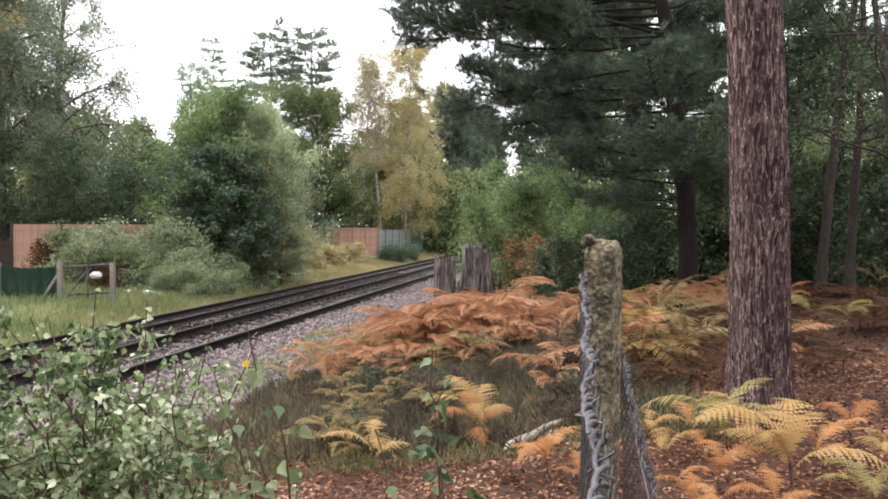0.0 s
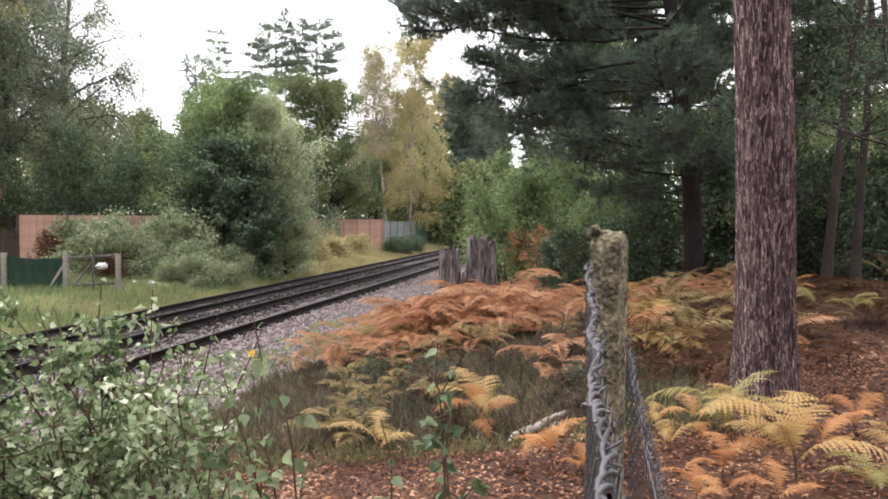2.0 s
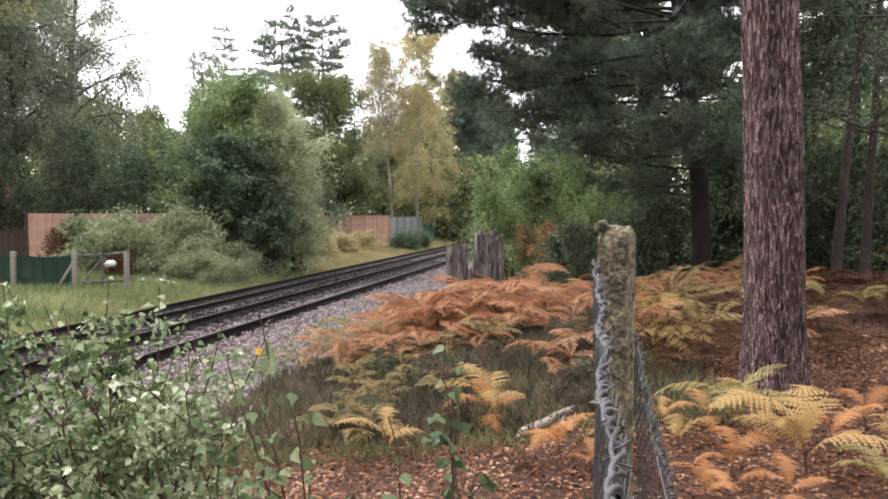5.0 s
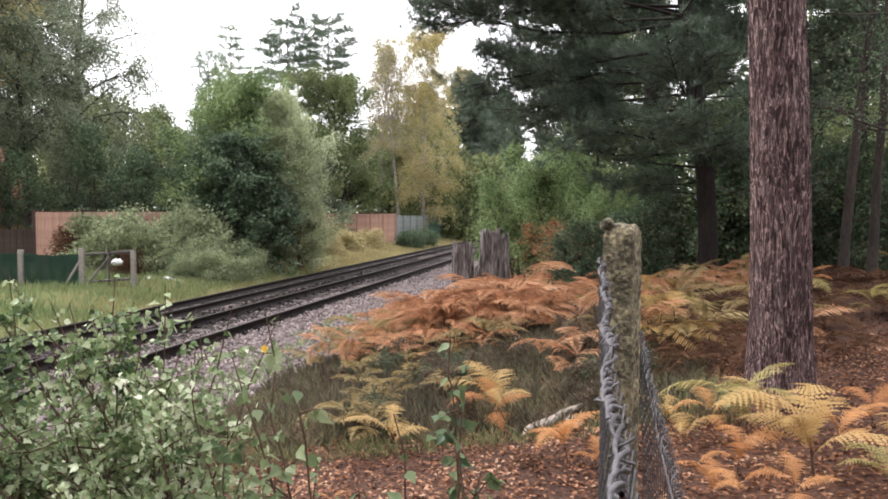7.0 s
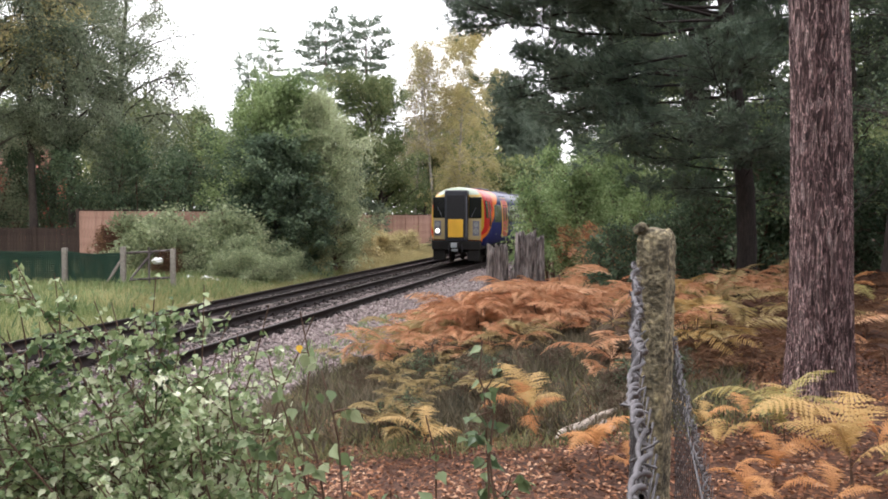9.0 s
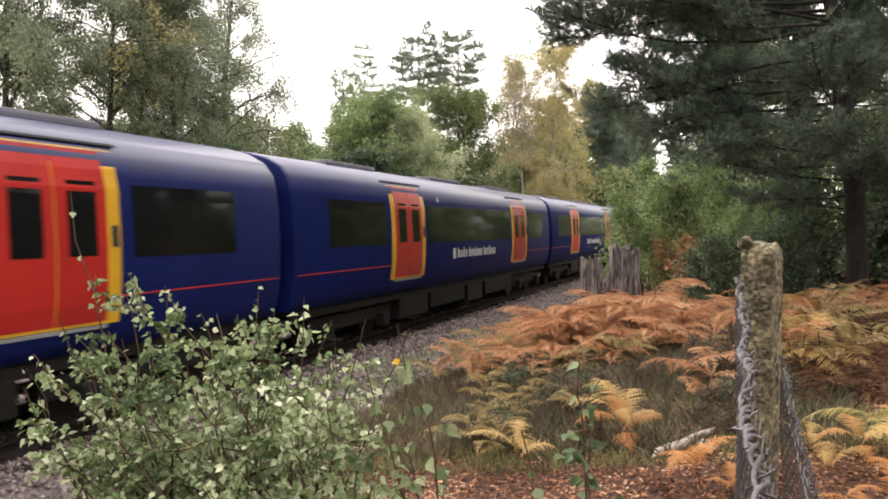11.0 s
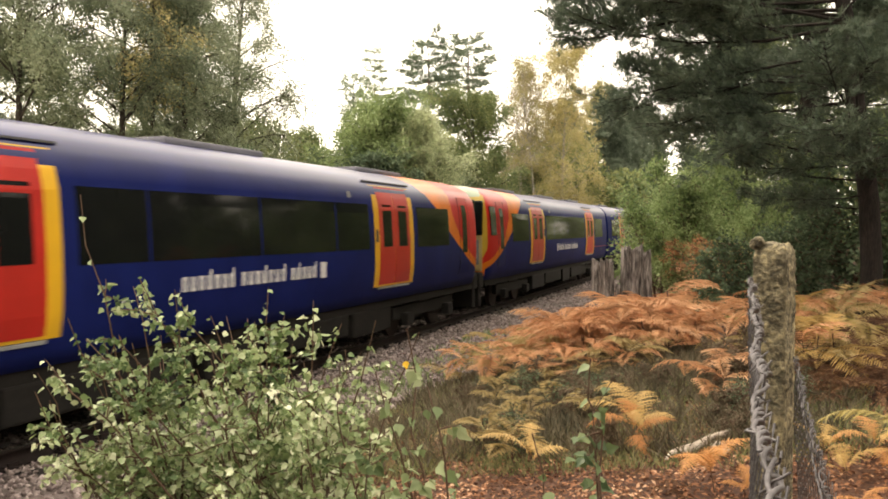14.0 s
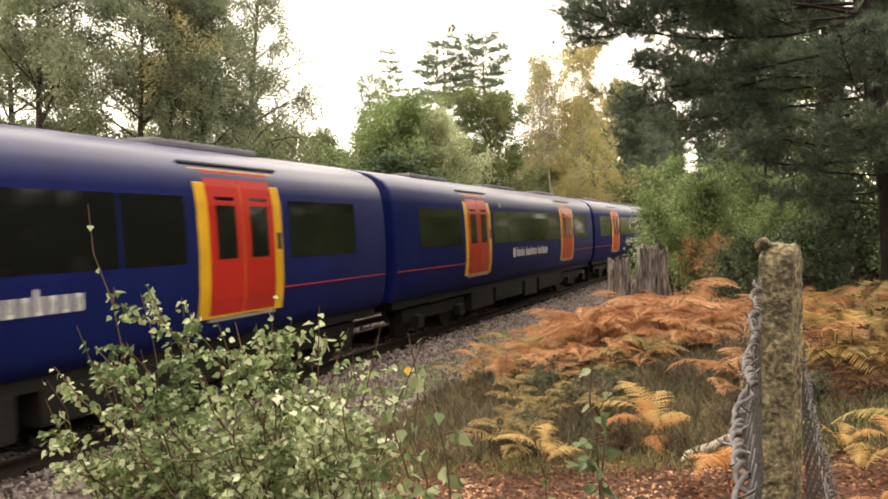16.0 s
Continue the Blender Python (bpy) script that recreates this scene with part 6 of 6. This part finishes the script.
# ---- birch saplings in the foreground ----
def leaf_shape(c, d, nrm, size):
    """Small birch leaves: six-cornered, folded along the midrib, with a drawn-out tip."""
    n = len(c)
    d = d / np.linalg.norm(d, axis=1)[:, None]
    w = np.cross(d, nrm); w /= np.linalg.norm(w, axis=1)[:, None] + 1e-9
    up = np.cross(w, d)
    s = np.asarray(size)[:, None]
    v = np.empty((n, 8, 3))
    v[:, 0] = c
    for k, (f, h) in enumerate(((0.12, 0.30), (0.38, 0.42), (0.7, 0.20))):
        v[:, 1 + k] = c + d * s * f + w * s * h + up * s * 0.09
        v[:, 5 + k] = c + d * s * (0.7, 0.38, 0.12)[k] - w * s * (0.20, 0.42, 0.30)[k] + up * s * 0.09
    v[:, 4] = c + d * s * 1.05 - up * s * 0.06
    b = np.arange(n)[:, None] * 8
    tri = np.array([[0, 1, 2], [0, 2, 3], [0, 3, 4], [0, 4, 5], [0, 5, 6], [0, 6, 7]])
    return v.reshape(-1, 3), (b[:, :, None] + tri[None]).reshape(-1, 3)


def sapling(at, tips, seed, leaves, size, label, side=6, spread=0.28, mat=None):
    """A many-stemmed birch shoot: stems rise to the given tips and carry side twigs with hanging leaves."""
    r = np.random.default_rng(seed)
    root = tagged(new("birch_sapling"), label, "sapling", "birch saplings")
    base = np.array((at[0], at[1], ground_z(*at)))
    paths, cs, ds = [], [], []
    for tip in tips:
        tip = np.array(tip, float)
        foot = base + np.append(r.normal(size=2) * 0.05, -0.05)
        t = np.linspace(0, 1, 12)
        stem = foot + (tip - foot) * t[:, None] + np.array([0, 0, 1.0]) * (0.12 * np.sin(t * 3.14))[:, None] + r.normal(size=(12, 3)) * 0.012 * t[:, None]
        paths.append((stem, np.linspace(0.006, 0.0015, 12)))
        twigs = [(stem, 0.45)]
        for k in range(side):
            f = r.uniform(0.35, 0.97); j = int(f * 11)
            d = rand_dirs(r, 1, 0.5)[0] + np.array([0, 0, 0.35])
            tw = curve_path(r, stem[j], d, spread * (1.1 - f * 0.7) * r.uniform(0.6, 1.3), 6, 0.15, 0.05)
            paths.append((tw, np.linspace(0.0025, 0.001, 6)))
            twigs.append((tw, 0.15))
        for tw, f0 in twigs:
            m = r.poisson(leaves if f0 < 0.4 else leaves * 1.2)
            q = r.uniform(f0, 1, m) * (len(tw) - 1); j = np.minimum(len(tw) - 2, q.astype(int))
            cs.append(tw[j] + (tw[j + 1] - tw[j]) * (q - j)[:, None] + r.normal(size=(m, 3)) * 0.008)
            ds.append(rand_dirs(r, m, 0.6) + np.array([0, 0, -0.55]))
    v, f = tubes(paths, 5)
    link("stem", raw_mesh("stem", v, f, M_TWIG, True), root)
    c, d = np.concatenate(cs), np.concatenate(ds)
    n = len(c)
    v, f = leaf_shape(c, d, rand_dirs(r, n) + np.array([0, -0.5, 0.6]), size * r.uniform(0.6, 1.25, n))
    link("foliage", raw_mesh("foliage", v, f, mat or M_SAPLING), root)
    return root


TALL = "leafy young birch with pale green hanging leaves"
rs = np.random.default_rng(77)
tips = [(-1.49, 2.16, 1.70), (-1.33, 2.18, 1.46), (-1.22, 2.2, 1.42), (-1.53, 2.14, 1.34), (-0.95, 2.25, 1.42), (-1.1, 2.22, 1.36), (-1.57, 2.13, 1.2), (-1.42, 2.2, 1.3)]
sapling((-1.22, 2.3), tips[:1], 301, 8, 0.03, TALL, 5, 0.16)
for k in range(9):
    own = [(rs.uniform(-1.62, -0.72), rs.uniform(2.0, 2.75), rs.uniform(0.7, 1.33)) for _ in range(11)]
    sapling((-1.3 + 0.1 * k, 2.2 + 0.08 * (k % 3)), own + tips[1 + k % 7:2 + k % 7], 310 + k, 24, 0.0228, TALL, 9, 0.3)
sapling((-0.95, 2.35), [(-0.82, 2.27, 1.38), (-0.64, 2.31, 1.34), (-0.51, 2.33, 1.30)], 320, 9, 0.03, TALL, 5, 0.2)
for k in range(4):
    own = [(rs.uniform(-0.95, -0.3), rs.uniform(1.75, 2.4), rs.uniform(0.55, 1.02)) for _ in range(6)]
    sapling((-0.75 + 0.12 * k, 2.05), own, 330 + k, 16, 0.029, "low leafy birch regrowth at the clearing's edge", 7, 0.26)
BARE = "thin red-stemmed sapling with a few broad leaves"
sapling((-0.26, 1.78), [(-0.49, 1.79, 1.28), (-0.43, 1.8, 1.37), (-0.37, 1.78, 1.26)], 340, 6, 0.034, BARE, 5, 0.13, M_SAPLING_DARK)
sapling((0.03, 1.78), [(-0.02, 1.79, 1.34), (0.02, 1.79, 1.28)], 341, 6, 0.034, BARE, 5, 0.12, M_SAPLING_DARK)
sapling((-0.08, 1.8), [(-0.12, 1.78, 1.15), (0.05, 1.8, 1.02), (-0.2, 1.8, 0.98)], 342, 8, 0.033, BARE, 5, 0.16, M_SAPLING_DARK)
sapling((-0.3, 1.9), [(-0.35, 1.95, 1.0), (-0.22, 1.9, 0.95), (-0.45, 1.9, 1.05)], 343, 9, 0.032, BARE, 6, 0.2, M_SAPLING_DARK)
sapling((-0.45, 2.0), [(-0.55, 2.0, 0.9), (-0.5, 1.9, 1.0), (-0.62, 2.05, 1.05), (-0.38, 1.95, 0.85)], 344, 13, 0.03, BARE, 7, 0.22, M_SAPLING_DARK)
sapling((0.0, 1.9), [(-0.05, 1.95, 0.8), (0.08, 1.9, 0.9), (-0.15, 1.95, 0.85)], 345, 11, 0.03, BARE, 6, 0.2, M_SAPLING_DARK)
yl = leaf_shape(np.array([[-0.425, 1.79, 1.305]]), np.array([[0.2, -0.3, -0.8]]), np.array([[0.1, -1.0, 0.2]]), np.array([0.02]))
tagged(link("yellow_leaf", raw_mesh("yellow_leaf", yl[0], yl[1], M_FLOWER)), "single bright yellow leaf on a sapling", "leaf")
# ---- fences, sheds and house beyond the track ----
def post_at(x, y, h, brace=None):
    root = tagged(new("fence_post"), "weathered grey concrete fence post beside the verge", "fence post", "posts of the far fence")
    root.location = (x, y, ground_z(x, y))
    part("shaft", boxed(-0.07, 0.07, -0.07, 0.07, -0.2, h, bevel=0.02), M_CONCRETE_FAR, root)
    if brace:
        part("brace", rod(bmesh.new(), (0, 0, h * 0.75), (brace[0], brace[1], -0.05), 0.05, 0.05, 6), M_CONCRETE_FAR, root)
    return root


post_at(-11.2, 23.93, 1.30, (-0.62, -0.15))
post_at(-9.85, 24.44, 1.33)
post_at(-12.75, 23.4, 1.2)
post_at(-15.2, 22.4, 1.2)
post_at(-17.7, 21.4, 1.2)


def netting(x0, y0, x1, y1, h):
    """Green windbreak net tied along the fence: woven strands with a slack top edge."""
    a, b = Vector((x0, y0, 0)), Vector((x1, y1, 0))
    n = int((b - a).length / 0.05)
    paths = []
    for i in range(n + 1):
        t = i / n
        p = a.lerp(b, t)
        gz = ground_z(p.x, p.y)
        paths.append((np.array([(p.x, p.y, gz), (p.x, p.y + 0.02 * math.sin(i), gz + h * 0.5), (p.x, p.y, gz + h - 0.05 * math.sin(t * math.pi) ** 2)]), np.full(3, 0.028)))
    for j in range(16):
        paths.append((np.array([[*a.lerp(b, t).xy, ground_z(*a.lerp(b, t).xy) + h * j / 15.5 - 0.05 * math.sin(t * math.pi) ** 2 * j / 15] for t in np.linspace(0, 1, 9)]), np.full(9, 0.028)))
    v, f = tubes(paths, 3)
    return tagged(link("windbreak_net", raw_mesh("windbreak_net", v, f, M_GREENMESH)), "dark green windbreak netting tied between concrete posts", "netting", "nets of the far fence")


netting(-12.75, 23.42, -11.25, 23.95, 1.1)
netting(-15.2, 22.42, -12.8, 23.4, 1.1)
netting(-17.7, 21.42, -15.2, 22.42, 1.1)
gate = tagged(new("field_gate"), "grey timber gate with a diagonal brace", "gate")
gate.location = (-11.13, 23.98, ground_z(-11, 24))
for a, b in (((0, 0, 1.12), (1.25, 0.45, 1.2)), ((0.1, 0, 0.3), (1.2, 0.42, 0.35)), ((0.1, 0.02, 0.3), (0.7, 0.25, 1.12)), ((0.62, 0.22, 0.1), (0.62, 0.22, 1.3))):
    part("bar", rod(bmesh.new(), a, b, 0.035, 0.035, 6), M_STUMP, gate)


def scrap(x, y, z, size, seed):
    bm = bmesh.new()
    bmesh.ops.create_icosphere(bm, subdivisions=3, radius=size)
    for v in bm.verts:
        v.co = v.co * (1 + 0.6 * noise.noise(v.co * 3 / size + Vector((seed, 0, 0))))
        v.co.z *= 0.6
    ob = tagged(link("plastic_scrap", bm_mesh("plastic_scrap", bm, M_WHITE, True)), "crumpled white plastic scrap by the fence", "litter", "white scraps by the fence")
    ob.location = (x, y, z)


scrap(-10.25, 24.2, 0.12, 0.16, 1)
scrap(-10.35, 27.0, ground_z(-10.35, 27.0) + 0.12, 0.18, 2)
scrap(-9.75, 27.1, ground_z(-9.75, 27.1) + 0.1, 0.24, 3)
scrap(-9.35, 27.0, ground_z(-9.35, 27.0) + 0.08, 0.2, 4)


def board_fence(name, p0, p1, top, bottom, panel, mat, label, frame_mat=None):
    """Panels of upright boards between posts, under a capping rail."""
    a, b = Vector((*p0, 0)), Vector((*p1, 0))
    n = max(1, round((b - a).length / panel))
    turn = math.atan2(b.y - a.y, b.x - a.x)
    root = tagged(new(name), label, "fence", "panel fences")
    root.matrix_basis = Matrix.Translation((a.x, a.y, 0)) @ Matrix.Rotation(turn, 4, "Z")
    L = (b - a).length
    w = L / n
    k = 14
    me = bm_mesh("board", boxed(0, w / k - 0.006, -0.012, 0.012, bottom, top - 0.05, bevel=0.004), mat)
    pm = bm_mesh("post", boxed(-0.06, 0.06, -0.07, 0.05, bottom - 0.3, top + 0.03, bevel=0.01), frame_mat or M_PANEL_DARK)
    cm = bm_mesh("capping", boxed(0, w, -0.035, 0.035, top - 0.045, top, bevel=0.008), M_PANEL_DARK)
    for i in range(n + 1):
        link("post", pm, root, m=Matrix.Translation((i * w, 0, 0)))
        if i < n:
            link("capping", cm, root, m=Matrix.Translation((i * w, 0, 0)))
            for j in range(k):
                link("board", me, root, m=Matrix.Translation((i * w + j * w / k, 0.004 * (j % 2), 0)))
    return root


board_fence("panel_fence", (-17.4, 33.0), (-12.0, 34.6), 1.72, -0.5, 1.8, M_PANEL, "salmon-pink board fence with dark posts behind brambles")
board_fence("panel_fence", (-27.5, 31.0), (-17.5, 33.2), 0.95, -0.5, 1.8, M_PANEL_DARK, "low dark brown board fence under trees")
board_fence("panel_fence", (-10.2, 51.0), (-4.6, 61.5), 1.58, -0.6, 1.8, M_PANEL, "long salmon-pink board fence beside the railway", M_PANEL)
pal = tagged(new("palisade_fence"), "grey and green steel palisade fence beside the line", "fence")
a, b = Vector((-4.55, 61.6, 0)), Vector((-1.35, 70.5, 0))
pv = bmesh.new()
box(pv, -0.05, 0.05, -0.012, 0.012, -0.7, 1.5)
for v in pv.verts:
    if v.co.z > 1 and abs(v.co.x) > 0.04:
        v.co.z -= 0.12
p_grey = bm_mesh("pale", pv, M_STEEL)
p_green = p_grey.copy(); p_green.materials[0] = M_STEEL_GRN
turn = Matrix.Rotation(math.atan2(b.y - a.y, b.x - a.x), 4, "Z")
for i in range(48):
    q = a.lerp(b, i / 47)
    link("pale", p_grey if i < 34 and i % 7 else p_green, pal, m=Matrix.Translation((q.x, q.y, 0.02 * math.sin(i * 1.7))) @ turn)
for z in (0.0, 1.1):
    link("rail", bm_mesh("rail", boxed(0, (b - a).length, 0.014, 0.05, z - 0.025, z + 0.025), M_STEEL), pal, m=Matrix.Translation(a) @ turn)

# brambles on the bank
bram = dict(H=1.9, r0=0.035, bare=0.03, limbs=40, reach=1.3, rise=0.3, sag=0.07, twigs=8, twig_len=0.6, per_twig=24, spread=0.13, leaf=0.105, stems=6, wobble=0.16)
b1 = tree_thing("bramble_thicket", (-10.9, 28.9), M_TWIG, M_WILLOW, "tangled grey-green bramble thicket on the verge", "brambles", "brambles beyond the track", 401, **bram)
again(b1, -9.4, 28.9, 80, 0.95)
again(b1, -8.5, 27.7, 10, 0.72)
again(b1, -7.7, 28.6, 120, 0.62)
again(b1, -9.4, 27.9, 260, 0.6)
again(b1, -7.9, 31.0, 190, 0.7)
again(b1, -8.6, 30.6, 150, 0.85)
again(b1, -12.0, 28.9, 220, 1.25)
again(b1, -12.8, 29.5, 300, 1.3)
again(b1, -10.0, 30.4, 20, 1.5)
b2 = tree_thing("bramble_thicket", (-13.4, 31.4), M_TWIG, M_FERN_BRN, "reddish-brown autumn bramble before the fence", "brambles", "brambles beyond the track", 402, **{**bram, "per_twig": 16})
again(b2, -15.2, 31.6, 60, 0.8)
again(b2, -14.3, 30.7, 150, 0.85)
again(b2, -12.7, 30.6, 210, 0.8)
again(b2, -11.3, 27.6, 300, 0.55)
b3 = tree_thing("bramble_thicket", (-8.0, 42.0), M_TWIG, M_GRASS_DRY, "tan and green dying bramble on the bank", "brambles", "brambles beyond the track", 403, **{**bram, "H": 1.05, "reach": 1.1})
for x, y, t, s in ((-7.0, 43.8, 40, 1.0), (-8.6, 45.0, 110, 1.2), (-6.4, 47.5, 170, 1.1), (-7.6, 49.0, 230, 1.2), (-5.4, 51.8, 290, 1.1), (-8.2, 39.6, 20, 0.9)):
    again(b3, x, y, t, s)
b4 = tree_thing("bramble_thicket", (-3.2, 56.0), M_TWIG, M_BUSH, "dark green low shrub before the palisade", "brambles", "brambles beyond the track", 404, **{**bram, "H": 1.2})
again(b4, -2.4, 60.0, 90, 1.1)
again(b4, -7.8, 50.5, 190, 0.9)

# ---- the red house among the trees ----
def house():
    root = tagged(new("house"), "red brick house with white windows, half hidden by trees", "house")
    root.matrix_basis = Matrix.Translation((-33.6, 51.5, ground_z(-33, 51))) @ pose(0, 0, 0, 0, 0, 14)
    part("wall", boxed(-4.2, 4.2, 0.0, 6.0, -0.3, 4.6, bevel=0.01), M_BRICK, root, "red brick wall")
    rf = bmesh.new()
    for y0, y1 in ((-0.4, 3.05), (6.4, 2.95)):
        vs = [rf.verts.new(p) for p in ((-4.5, y0, 4.45), (4.5, y0, 4.45), (4.5, y1, 6.6), (-4.5, y1, 6.6))]
        top = [rf.verts.new(v.co + Vector((0, 0, 0.14))) for v in vs]
        rf.faces.new(vs); rf.faces.new(top[::-1])
        for i in range(4):
            rf.faces.new((vs[i], top[i], top[(i + 1) % 4], vs[(i + 1) % 4]))
    bmesh.ops.recalc_face_normals(rf, faces=rf.faces[:])
    part("roof", rf, M_ROOFTILE, root, "red tiled roof")
    part("chimney", boxed(1.0, 1.7, 2.6, 3.4, 5.8, 7.6, bevel=0.02), M_BRICK, root)
    for x in (-2.8, 0.0, 3.0):
        for z in (0.9, 3.0):
            w = part("window", boxed(x - 0.55, x + 0.55, -0.05, 0.04, z, z + 1.2, bevel=0.01), M_FRAME, root, "white framed window")
            for dx in (-0.27, 0.27):
                part("pane", boxed(x + dx - 0.22, x + dx + 0.22, -0.06, -0.045, z + 0.08, z + 1.12), M_CURTAIN, w)
            part("sill", boxed(x - 0.65, x + 0.65, -0.14, 0.0, z - 0.08, z - 0.01), M_FRAME, w)


house()


motions()
